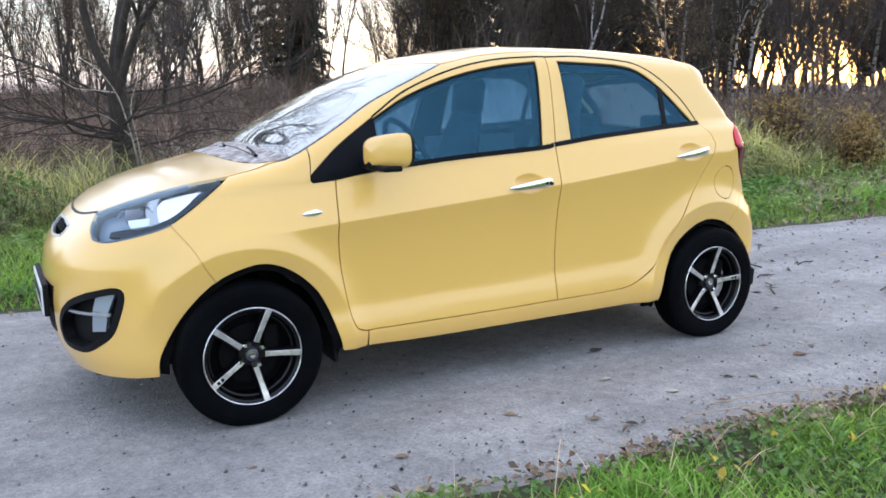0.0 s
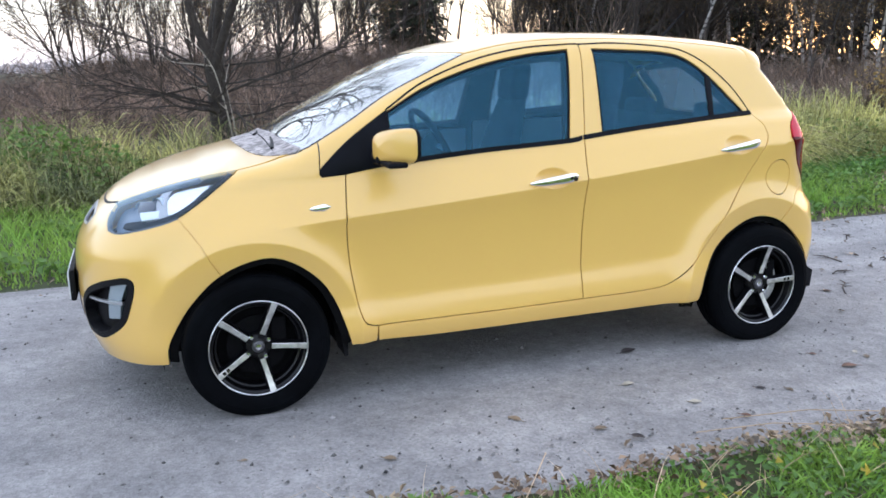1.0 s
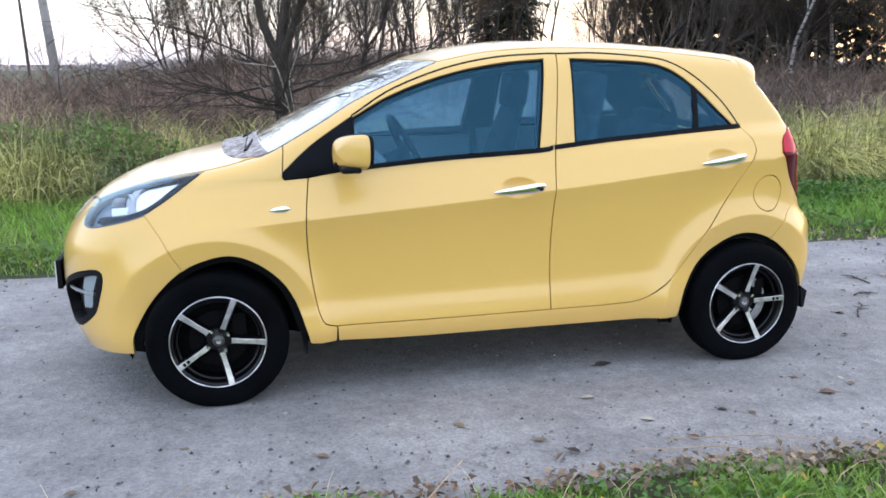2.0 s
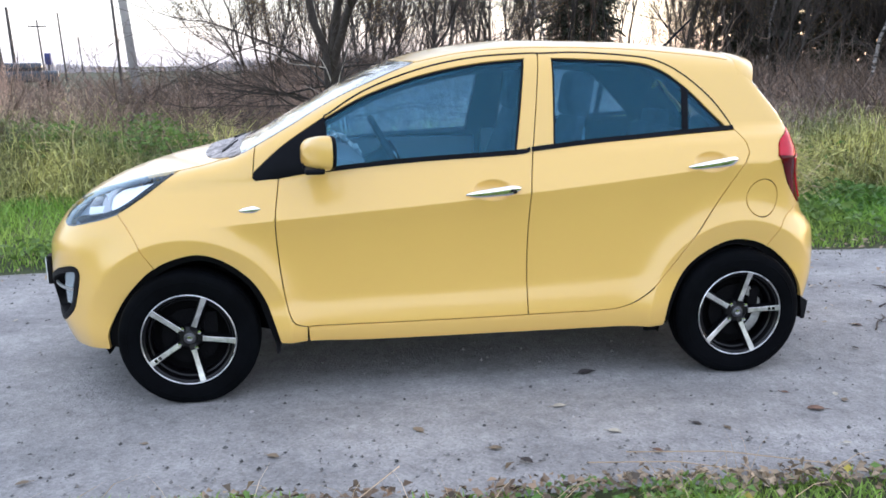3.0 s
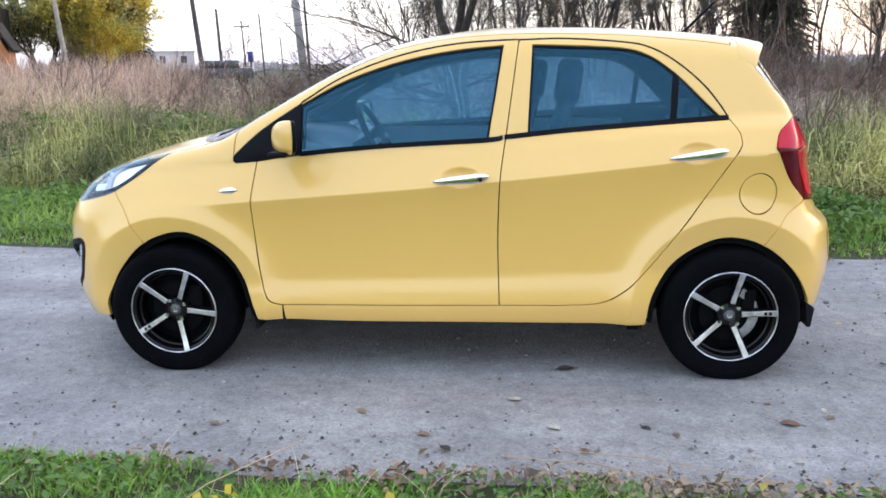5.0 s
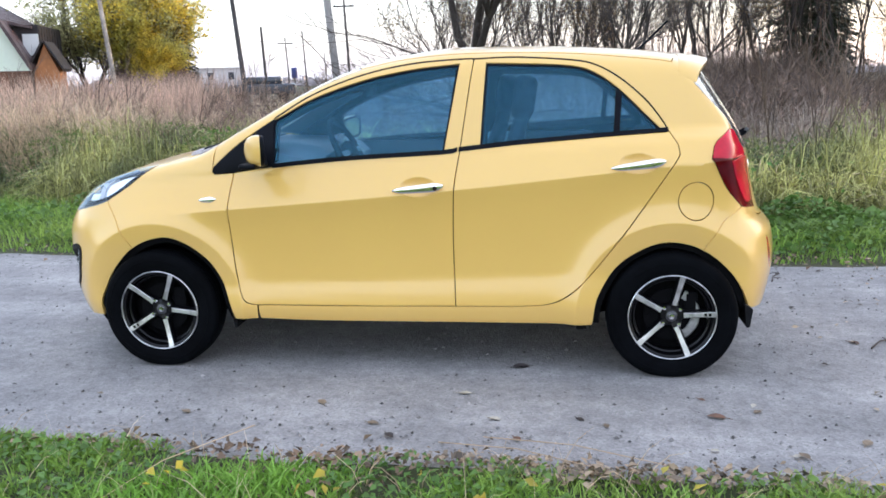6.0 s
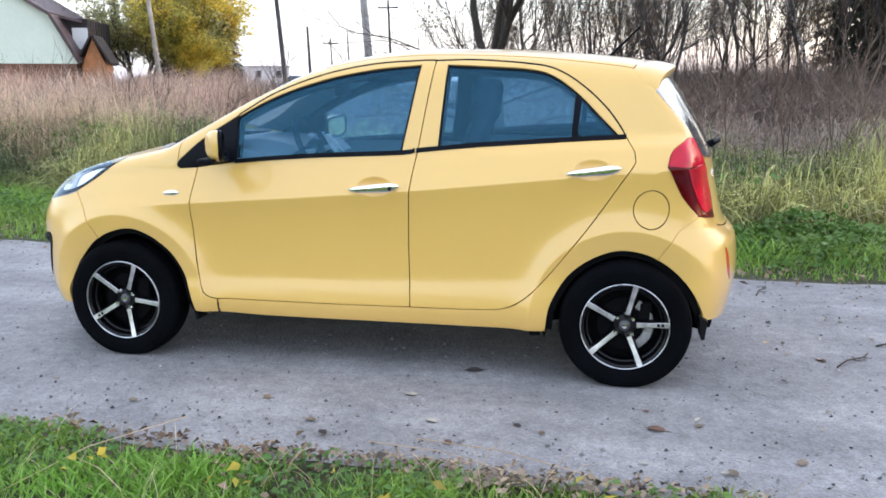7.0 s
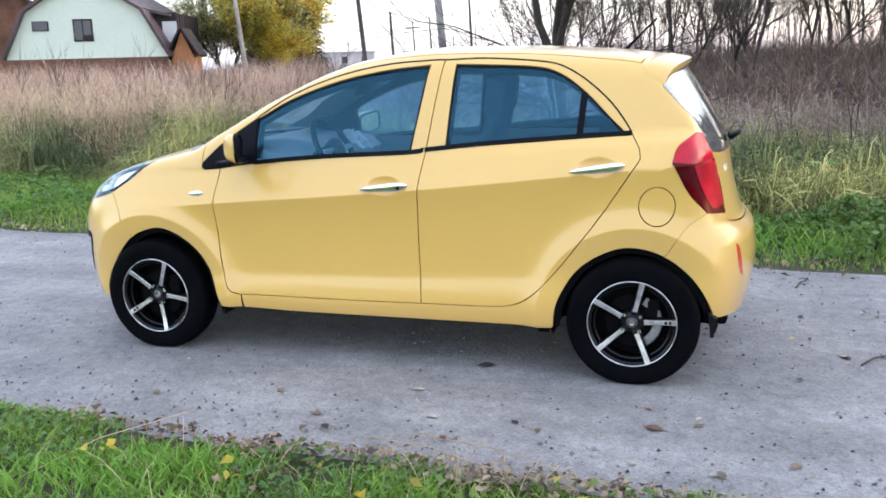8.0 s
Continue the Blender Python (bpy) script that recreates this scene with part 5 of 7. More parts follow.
prof = [(-0.95, 1.015), (-0.62, 1.000), (-0.50, 0.975), (-0.44, 0.92), (-0.47, 0.75), (-0.55, 0.55), (-0.95, 0.5)]
ys = np.linspace(-0.60, 0.60, 13)
for y in ys:
    bump = 0.045 * math.exp(-((y + 0.37) / 0.16) ** 2)
    dash.v += [(a, y, b + (bump if 0.9 < b < 1.01 else 0)) for a, b in prof]
k = len(prof)
dash.f = [(i * k + j, i * k + (j + 1) % k, (i + 1) * k + (j + 1) % k, (i + 1) * k + j) for i in range(len(ys) - 1) for j in range(k)] + [tuple(range(k)), tuple((len(ys) - 1) * k + j for j in range(k))]
part("dashboard", dash, DASH, car)
part("centre_console", Geo().box((-0.435, 0, 0.86), (0.03, 0.26, 0.26), 0.012, Matrix.Rotation(radians(-14), 4, "Y")), SILVER, car)
tilt = pose(-0.325, -0.37, 0.985, 0, 62, 0)
wheel_ring = [tuple(tilt @ Vector((0.178 * math.cos(a), 0.178 * math.sin(a), 0))) for a in np.linspace(0, 2 * math.pi, 33)]
steer = part("steering_wheel", Geo().tube(wheel_ring, 0.0145, 8), PLASTIC, car, smooth=60)
hub = Geo().lathe([(0.0, 0.035), (0.05, 0.03), (0.062, 0.01), (0.05, -0.03)], (0, 0, 0), "z", 20)
hub.v = [tuple(tilt @ Vector(v)) for v in hub.v]
part("steering_hub", hub, PLASTIC, steer)
for a in (0, 180, 270):
    p = [tilt @ Vector((r * math.cos(radians(a + 90)), r * math.sin(radians(a + 90)), 0.008)) for r in (0.04, 0.17)]
    part("steering_spoke", Geo().tube(p, 0.014, 6), SILVER, steer)
col = [tilt @ Vector((0, 0, h)) for h in (-0.02, -0.25)]
part("steering_column", Geo().tube(col, 0.045, 10), PLASTIC, steer)


def seat(x, y, name):
    cush = Geo().box((x - 0.22, y, 0.545), (0.50, 0.48, 0.16), 0.06, Matrix.Rotation(radians(6), 4, "Y"), 4)
    s = part(name, cush, SEAT, car, "dark cloth seat", smooth=60)
    back = Geo()
    for i in range(13):
        t = i / 12
        cx, cz = x + 0.05 + 0.17 * t, 0.56 + 0.58 * t
        w = 0.23 * (1 - 0.38 * t ** 2.5)
        d = 0.065 * (1 - 0.45 * t)
        back.v += [(cx + d * math.copysign(abs(math.cos(a)) ** 0.7, math.cos(a)), y + w * math.copysign(abs(math.sin(a)) ** 0.5, math.sin(a)), cz) for a in np.linspace(0, 2 * math.pi, 20, endpoint=False)]
    back.f = [(i * 20 + j, i * 20 + (j + 1) % 20, i * 20 + 20 + (j + 1) % 20, i * 20 + 20 + j) for i in range(12) for j in range(20)] + [tuple(12 * 20 + j for j in range(20)), tuple(range(20))]
    part("seat_back", back, SEAT, s, smooth=60)
    head = Geo().box((x + 0.232, y, 1.235), (0.105, 0.24, 0.205), 0.05, Matrix.Rotation(radians(8), 4, "Y"), 4)
    part("headrest", head, SEAT, s, smooth=60)
    for dy in (-0.06, 0.06):
        part("headrest_post", Geo().tube([(x + 0.215, y + dy, 1.10), (x + 0.228, y + dy, 1.19)], 0.006, 6), CHROME, s)


seat(0.30, -0.36, "driver_seat")
seat(0.17, 0.36, "passenger_seat")
bench = Geo().box((0.86, 0, 0.55), (0.46, 1.16, 0.18), 0.06, None, 3)
rear = part("rear_seat", bench, SEAT, car, "dark cloth rear bench", smooth=60)
part("rear_backrest", Geo().box((1.12, 0, 0.80), (0.12, 1.14, 0.50), 0.05, Matrix.Rotation(radians(14), 4, "Y"), 3), SEAT, rear, smooth=60)
for y in (-0.33, 0.33):
    part("rear_headrest", Geo().box((1.185, y, 1.075), (0.08, 0.24, 0.10), 0.035, None, 3), SEAT, rear, smooth=60)
for side in (-1, 1):
    part("door_card", Geo().box((-0.22, side * 0.665, 0.72), (0.90, 0.035, 0.50), 0.015), DASH, car)
    part("door_card", Geo().box((0.58, side * 0.655, 0.74), (0.62, 0.035, 0.54), 0.015), DASH, car)
part("rear_shelf", Geo().box((1.36, 0, 0.985), (0.30, 1.02, 0.02), 0.006), DASH, car)
part("boot_trim", Geo().box((1.345, 0, 0.62), (0.25, 0.96, 0.58), 0.03), DASH, car)
part("cabin_mirror", Geo().box((-0.30, 0.0, 1.275), (0.03, 0.21, 0.06), 0.012, None, 3), PLASTIC, car)
part("firewall", Geo().box((-1.05, 0, 0.70), (0.10, 1.10, 0.45), 0.02), UNDER, car)

part("antenna", Geo().tube([(1.085, 0, 1.440), (1.10, 0, 1.462), (1.225, 0, 1.585)], [0.018, 0.007, 0.0045], 8), TRIM, car)

# crumpled bright foil shade on the dashboard
foil = Geo()
rnd = random.Random(17)
fx, fy = 14, 12
for i in range(fx + 1):
    for j in range(fy + 1):
        u, v = i / fx, j / fy - 0.5
        lift_off = 0.016 + 0.012 * math.sin(7 * u + 3 * v) * math.cos(9 * v) + rnd.gauss(0, 0.006)
        foil.v.append((-0.585 + 0.145 * u + 0.5 * lift_off + rnd.gauss(0, 0.004), 0.34 + 0.26 * v * (1 - 0.3 * u) + rnd.gauss(0, 0.006), 1.005 - 0.10 * u ** 1.5 + lift_off))
foil.f = [(i * (fy + 1) + j, (i + 1) * (fy + 1) + j, (i + 1) * (fy + 1) + j + 1, i * (fy + 1) + j + 1) for i in range(fx) for j in range(fy)]
part("dash_foil", foil, FOIL, car, "crumpled silvery foil shade", smooth=0)
# ---- ground, road ----
def near_edge(x):
    return -1.71 - 0.035 * x + 0.035 * np.sin(1.9 * x + 0.5) * np.sin(0.7 * x) + 0.02 * np.sin(5.3 * x) + 0.012 * np.sin(13.1 * x + 1)


def far_edge(x):
    return 1.71 - 0.042 * x + 0.03 * np.sin(1.3 * x + 2) + 0.02 * np.sin(4.7 * x) + 0.012 * np.sin(11.3 * x)


rng = np.random.default_rng(7)


# one sheet to the horizon; its rows follow the road's edges
steps = [0.0, 0.06, 0.15, 0.3, 0.5, 0.8, 1.3, 2, 3, 4.5, 6.5, 9, 13, 20, 35, 70, 140, 280, 450]
across_x = np.concatenate([-np.geomspace(450, 12.5, 26), np.arange(-12, 12.01, 0.25), np.geomspace(12.5, 450, 26)])
g = Geo()
for x in across_x:
    x = float(x)
    xe = max(-90.0, min(90.0, x))
    a, b = float(near_edge(xe)), float(far_edge(xe))
    for base, sign, run in ((a, -1, steps[::-1]), (b, 1, steps)):
        for o in run:
            y = base + sign * o
            rise = -0.016 + 0.030 * min(1, o / 0.5) + (0.05 * noise.noise((x * 0.3, y * 0.3, 0)) * min(1, (o - 0.8) / 3) if o > 0.8 else 0)
            g.v.append((x, y, rise))
k = 2 * len(steps)
g.f = [(i * k + j, (i + 1) * k + j, (i + 1) * k + j + 1, i * k + j + 1) for i in range(len(across_x) - 1) for j in range(k - 1)]
part("ground", g, SOIL, None, "meadow ground with brown soil and grass", smooth=180, category="ground", kind="structure")
road_x = np.concatenate([np.linspace(-90, -12, 40), np.arange(-11.9, 12, 0.12), np.linspace(12, 90, 40)])
g = Geo()
cols = 9
for x in road_x:
    a, b = float(near_edge(x)), float(far_edge(x))
    for j in range(cols):
        s = j / (cols - 1)
        y = a + (b - a) * s
        g.v.append((float(x), y, 0.012 * math.sin(math.pi * s) * 0 - (0.014 if j in (0, cols - 1) else 0.0)))
g.f = [(i * cols + j, (i + 1) * cols + j, (i + 1) * cols + j + 1, i * cols + j + 1) for i in range(len(road_x) - 1) for j in range(cols - 1)]
part("road", g, ASPHALT, None, "worn grey asphalt lane with ragged edges", smooth=180, category="road", kind="structure")


# ---- blades, stems and leaves, thousands in one mesh ----
def strips(name, base, tips, bend, width, material, label, segs=3, category="grass", taper=1.0, kind="stuff", parent=None):
    """Bent tapering strips from base to tip; bend: how far the middle bows sideways or upwards."""
    n = len(base)
    d = tips - base
    flat = rng.normal(size=(n, 3))
    side = np.cross(d, flat)
    side /= np.maximum(np.linalg.norm(side, axis=1, keepdims=True), 1e-9)
    k = 2 * segs + 1
    v = np.empty((n, k, 3))
    for i in range(segs):
        s = i / segs
        mid = base + d * s + bend * (4 * s * (1 - s))
        w = (width * (1 - taper * s * s * 0.8))[:, None]
        v[:, 2 * i], v[:, 2 * i + 1] = mid - side * w / 2, mid + side * w / 2
    v[:, -1] = tips
    at = (np.arange(n) * k)[:, None]
    quads = np.concatenate([at + np.array([2 * i, 2 * i + 1, 2 * i + 3, 2 * i + 2]) for i in range(segs - 1)]) if segs > 1 else np.zeros((0, 4), int)
    tris = at + np.array([k - 3, k - 2, k - 1])
    return quick(name, v.reshape(-1, 3), [quads, tris], material, label, category, kind, parent)


def quick(name, verts, groups, material, label="", category="", kind="", parent=None, smooth=True):
    me = bpy.data.meshes.new(name)
    me.vertices.add(len(verts))
    me.vertices.foreach_set("co", np.asarray(verts, np.float32).ravel())
    loops = np.concatenate([q.ravel() for q in groups])
    sizes = np.concatenate([np.full(len(q), q.shape[1]) for q in groups])
    me.loops.add(len(loops))
    me.loops.foreach_set("vertex_index", loops.astype(np.int32))
    me.polygons.add(len(sizes))
    me.polygons.foreach_set("loop_start", np.concatenate([[0], np.cumsum(sizes)[:-1]]).astype(np.int32))
    me.polygons.foreach_set("use_smooth", np.full(len(sizes), smooth))
    me.update(calc_edges=True)
    me.materials.append(material)
    ob = new(name, me)
    ob.parent = parent
    return tagged(ob, label, category, "", kind)


def flakes(name, at, size, material, label, category="leaves", flatness=0.3, kind="stuff", parent=None):
    """Small pointed folded leaves lying or hanging at places."""
    n = len(at)
    a = rng.uniform(0, 2 * math.pi, n)
    up = rng.normal(size=(n, 3)) * flatness + np.array([0, 0, 1.0])
    up /= np.linalg.norm(up, axis=1, keepdims=True)
    u = np.stack([np.cos(a), np.sin(a), 0 * a], 1)
    u -= up * (u * up).sum(1, keepdims=True)
    u /= np.linalg.norm(u, axis=1, keepdims=True)
    w = np.cross(up, u)
    s = size[:, None]
    fold = rng.uniform(0.05, 0.4, (n, 1))
    v = np.stack([at - u * s * 0.5, at - u * s * 0.1 + w * s * 0.33 + up * s * fold, at + u * s * 0.55, at - u * s * 0.1 - w * s * 0.33 + up * s * fold * 0.7], 1)
    k = (np.arange(n) * 4)[:, None]
    return quick(name, v.reshape(-1, 3), [np.concatenate([k + np.array([0, 2, 1]), k + np.array([0, 3, 2])])], material, label, category, kind, parent)


def up_vec(n, h, lean):
    a = rng.uniform(0, 2 * math.pi, n)
    return np.stack([np.cos(a) * lean * h, np.sin(a) * lean * h, h], 1)


def clumped(n, x0, x1, y0, y1, clumps, spread):
    c = np.stack([rng.uniform(x0, x1, clumps), rng.uniform(y0, y1, clumps)], 1)
    p = c[rng.integers(0, clumps, n)] + rng.normal(size=(n, 2)) * spread
    return p


def lift(p, z=0.0):
    return np.concatenate([p, np.full((len(p), 1), z)], 1)


def meadow(name, pts, h, width, lean, droop, material, label, segs=3):
    n = len(pts)
    v = up_vec(n, h, lean)
    bend = up_vec(n, h * droop, 0.0) - v * np.array([0.35, 0.35, 0]) * 0.5
    tips = lift(pts, -0.01) + v
    return strips(name, lift(pts, -0.01), tips, bend, width, material, label, segs)


# near verge, where the camera stands
n = 60000
p = np.stack([rng.uniform(-4.6, 4.6, n), -1.70 - 2.2 * rng.random(n) ** 1.7], 1)
p[:, 1] += near_edge(p[:, 0]) + 1.71
tuft = np.array([noise.noise((float(a) * 2.2, float(b) * 2.2, 3)) for a, b in p])
keep = (p[:, 1] < near_edge(p[:, 0]) + 0.03 - 0.12 * rng.random(n) * (p[:, 0] > -0.4)) & (tuft > -0.35 + 0.5 * rng.random(n) * (p[:, 1] > -2.0))
p, tuft = p[keep], tuft[keep]
h = (0.035 + 0.065 * rng.random(len(p)) + 0.06 * np.clip(tuft, 0, 1)) * np.clip((near_edge(p[:, 0]) - p[:, 1]) / 0.25, 0.45, 1)
meadow("grass_verge_near", p, h, rng.uniform(0.004, 0.010, len(p)), 0.75, 0.12, GRASS, "short bright green grass beside the road")
n = 900
q = np.stack([rng.uniform(-4.5, 4.5, n), rng.uniform(-2.9, -1.75, n)], 1)
q[:, 1] += near_edge(q[:, 0]) + 1.71
meadow("dry_grass_stalks", q, rng.uniform(0.06, 0.2, n), rng.uniform(0.002, 0.004, n), 0.9, 0.15, STRAW, "dry straw stalks among the grass")
# fallen leaves along the near edge, thickest to the right of the front wheel
n = 1500
lx = np.concatenate([rng.normal(0.6, 0.75, n // 2), rng.uniform(-4, 5, n - n // 2)])
ly = near_edge(lx) - 0.03 + rng.normal(0, 0.06, n)
ly = np.where(rng.random(n) < 0.22, near_edge(lx) - np.abs(rng.normal(0, 0.5, n)), ly)
flakes("leaf_litter", np.stack([lx, ly, 0.012 + 0.05 * rng.random(n) * (ly < near_edge(lx))], 1), rng.uniform(0.016, 0.046, n), LITTER, "fallen brown and tan leaves along the verge", flatness=0.45)
n = 900
lx, ly = rng.uniform(-6, 9, n), rng.normal(0, 0.2, n)
flakes("leaf_litter_far", np.stack([lx, far_edge(lx) + 0.1 + ly, 0.012 + 0.02 * rng.random(n)], 1), rng.uniform(0.02, 0.06, n), LITTER, "fallen leaves along the far road edge", flatness=0.4)
n = 1800
lx = 5.0 + 8 * rng.random(n)
ly = far_edge(lx) + 0.3 + 3.2 * rng.random(n) * np.clip((lx - 4.5) / 3.5, 0, 1)
flakes("leaf_litter_bank", np.stack([lx, ly, 0.03 + 0.06 * rng.random(n)], 1), rng.uniform(0.05, 0.11, n), LITTER, "fallen leaves under the brush", flatness=0.5)
# scraps of leaf blown behind the car
n = 150
lx, ly = rng.uniform(1.9, 5.2, n), rng.normal(0.2, 0.75, n)
keep = (ly > -1.6) & (ly < 1.5)
flakes("leaf_scraps", np.stack([lx, ly, 0 * lx + 0.008], 1)[keep], rng.uniform(0.015, 0.045, n)[keep], LITTER, "small scraps of brown leaf on the asphalt", flatness=0.25)
# grit on the asphalt
n = 9000
gx = rng.uniform(-5, 7, n)
t = rng.random(n)
gy = np.where(t < 0.25, near_edge(gx) + np.abs(rng.normal(0, 0.25, n)), np.where(t < 0.35, far_edge(gx) - np.abs(rng.normal(0, 0.3, n)), rng.uniform(-1.7, 1.6, n)))
s = (0.0025 + 0.009 * rng.random(n) ** 3)[:, None]
c = np.stack([gx, gy, 0 * gx], 1)
corners = np.array([(1, 0, 0), (0, 1, 0), (-1, 0, 0), (0, -1, 0), (0.2, 0.1, 0.9)])
v = (c[:, None] + corners[None] * s[:, None] * rng.uniform(0.6, 1.2, (n, 5, 1))).reshape(-1, 3)
k = (np.arange(n) * 5)[:, None]
quick("road_grit", v, [np.concatenate([k + np.array(f) for f in ((0, 1, 4), (1, 2, 4), (2, 3, 4), (3, 0, 4))])], shade("grit", (0.22, 0.21, 0.205), 0.9, vary=0.3, scale=20, per_piece=0.85), "loose grit on the asphalt", "gravel", "stuff", smooth=False)

# far verge: low lush growth, then tall grass
n = 52000
p = np.stack([rng.uniform(-11, 12, n), 0 * np.arange(n)], 1)
p[:, 1] = far_edge(p[:, 0]) + 0.05 + rng.random(n) ** 1.2 * 3.4
thin = (p[:, 0] > 5.2) & (p[:, 1] > far_edge(p[:, 0]) + 0.8 + 0.4 * np.sin(3 * p[:, 0])) & (rng.random(n) < 0.75)
p = p[~thin]
n = len(p)
meadow("grass_verge_far", p, rng.uniform(0.05, 0.16, n) * np.clip((p[:, 1] - far_edge(p[:, 0])) / 0.35, 0.35, 1.4), rng.uniform(0.006, 0.012, n), 0.6, 0.12, GRASS, "low green grass on the far roadside")
n = 26000
lx = rng.uniform(-11, 9, n)
ly = far_edge(lx) + 0.15 + rng.random(n) * 3.0
hgt = np.array([max(0, noise.noise((float(a) * 0.9, float(b) * 0.9, 8)) + 0.12) for a, b in zip(lx, ly)])
keep = (hgt > 0.03) & ~((lx > 5) & (rng.random(n) < 0.6))
flakes("verge_weeds", np.stack([lx, ly, 0.03 + hgt * 0.5 * rng.random(n)], 1)[keep], rng.uniform(0.03, 0.085, n)[keep], LUSH, "leafy green weeds on the far verge", "weeds", flatness=0.5)


def front_of_weeds(x):
    return np.interp(x, [-12, -7, -4.5, -1.5, 2.0, 3.5, 6, 9, 14], [5.2, 4.9, 4.3, 4.6, 3.0, 3.1, 4.2, 4.2, 4.5])


def tallness(p):
    """How high the growth stands: tall on the nose side, low before the bare tree."""
    near = np.interp(p[:, 0], [-6, -3.2, -1.5, 3.0, 5.0, 12], [1.0, 0.85, 0.5, 0.55, 0.7, 0.8])
    return near + (1 - near) * np.clip((p[:, 1] - 8) / 5, 0, 1)


n = 62000
p = clumped(n, -16, 14, 0, 1, 900, 0.16)
p[:, 1] = front_of_weeds(p[:, 0]) + np.abs(rng.normal(0, 1.6, n)) + 0.35 * np.array([noise.noise((float(a) * 0.8, 0, 1)) for a in p[:, 0]])
size = 0.45 + 0.55 * rng.random(n) + 0.25 * np.array([noise.noise((float(a) * 0.5, float(b) * 0.5, 4)) for a, b in p])
size *= np.clip(0.55 + 0.30 * (p[:, 1] - front_of_weeds(p[:, 0])), 0.5, 1.1)
keep = (rng.random(n) > 0.75 * (p[:, 0] > 6.3)) & (rng.random(n) > 0.97 * ((p[:, 0] > 1) & (p[:, 0] < 6.3)))
patch_at = np.array([noise.noise((float(a) * 0.75, float(b) * 0.75, 21)) for a, b in p])
keep &= (p[:, 0] > 0.5) | (rng.random(n) < np.clip(0.15 + 2.0 * patch_at, 0.03, 0.6))
p, size = p[keep], size[keep]
meadow("tall_grass", p, size * 0.95 * (0.35 + 0.65 * tallness(p)), rng.uniform(0.006, 0.012, len(p)), 0.6, 0.35, TALL, "tall drooping yellow-green grass", 4)
n = 20000
p = clumped(n, -18, 15, 0, 1, 260, 0.2)
p[:, 1] = front_of_weeds(p[:, 0]) + 0.2 + np.abs(rng.normal(0, 2.6, n))
p = p[(p[:, 0] < -5.4 + rng.normal(0, 0.5, n)) | (rng.random(n) < 0.22)]
n = len(p)
meadow("straw_grass", p, rng.uniform(0.4, 1.25, n) * tallness(p), rng.uniform(0.003, 0.006, n), 0.40, 0.18, STRAW, "bleached dry grass stems", 4)
# pale dry clumps on the nose side
n = 9000
p = clumped(n, -17, -6.2, 0, 1, 80, 0.30)
p[:, 1] = front_of_weeds(p[:, 0]) + 0.5 + np.abs(p[:, 1] - 0.5) * 3.2 + np.abs(rng.normal(0, 1.0, n))
meadow("pale_reeds", p, rng.uniform(0.5, 1.35, n) * (0.6 + 0.5 * rng.random(n)), rng.uniform(0.006, 0.012, n), 0.35, 0.22, STRAW, "pale dry reed clumps of the meadow", 4)
# dry weeds with feathery heads, out to the far field
n = 15000
r = rng.random(n)
p = np.stack([rng.uniform(-1, 1, n), 5.6 + 26 * r ** 1.6], 1)
p[:, 0] = p[:, 0] * (14 + 1.0 * p[:, 1]) - 0.30 * p[:, 1]
tall = rng.uniform(0.55, 1.2, n) * (1 + 0.55 * np.array([noise.noise((float(a) * 0.35, float(b) * 0.35, 6)) for a, b in p]))
tall *= tallness(p)
drift = np.array([noise.noise((float(a) * 0.55, float(b) * 0.55, 41)) for a, b in p])
keep = ~((p[:, 0] > 1.5) & (rng.random(n) < 0.6)) & (drift + rng.normal(0, 0.12, n) > -0.08)
p, tall = p[keep], tall[keep]
n = len(p)
pale = (p[:, 0] < -5.6 + rng.normal(0, 0.6, n)) & (p[:, 0] < -2 - 0.35 * p[:, 1])
m = 16
for name, mask, hue, word in (("dry_weed", pale, DRY, "pale dry"), ("brown_weed", ~pale, BROWNWEED, "brown withered")):
    q, hgt = p[mask], tall[mask]
    n = len(q)
    v = up_vec(n, hgt, 0.22)
    wide = rng.uniform(0.006, 0.011, n) * (1 + q[:, 1] / 22)
    strips(name + "_stems", lift(q, -0.01), lift(q, -0.01) + v, v * 0 + rng.normal(0, 0.05, (n, 3)), wide, hue, word + " weed stems of the meadow", 2, "weeds")
    tops = np.repeat(lift(q) + v, m, 0)
    stem = np.repeat(v, m, 0)
    start = tops - stem * rng.random(n * m)[:, None] * 0.55
    rad = rng.normal(size=(n * m, 3)) * np.array([1, 1, 0.4]) * 0.055 * np.repeat(1 + q[:, 1] / 30, m)[:, None]
    rad[:, 2] = np.abs(rad[:, 2]) + 0.08
    strips(name + "_heads", start, start + rad, rad * 0, np.repeat(wide * 0.9, m), hue, "feathery " + word + " seed heads of the meadow", 1, "weeds")
# a tall pale stand before the fence and the house
n = 9000
q = clumped(n, -24, -8.5, 11.5, 21, 150, 0.5)
meadow("tall_reeds", q, rng.uniform(1.0, 1.75, n), rng.uniform(0.010, 0.020, n), 0.22, 0.12, DRY, "tall pale dry reeds of the far meadow", 3)

# rougher grass out behind the verge and along its ends
n = 100000
q = np.stack([rng.uniform(-14, 14, n), -2.0 - 9.0 * rng.random(n) ** 0.8], 1)
q = q[(np.abs(q[:, 0]) > 4.3) | (q[:, 1] < -3.4)]
q = q[q[:, 1] < near_edge(q[:, 0]) - 0.05]
n = len(q)
meadow("rough_grass", q, rng.uniform(0.05, 0.15, n), rng.uniform(0.010, 0.020, n), 0.7, 0.12, GRASS, "rough green grass away from the road")
# clover and small leafy plants in the near verge
n = 15000
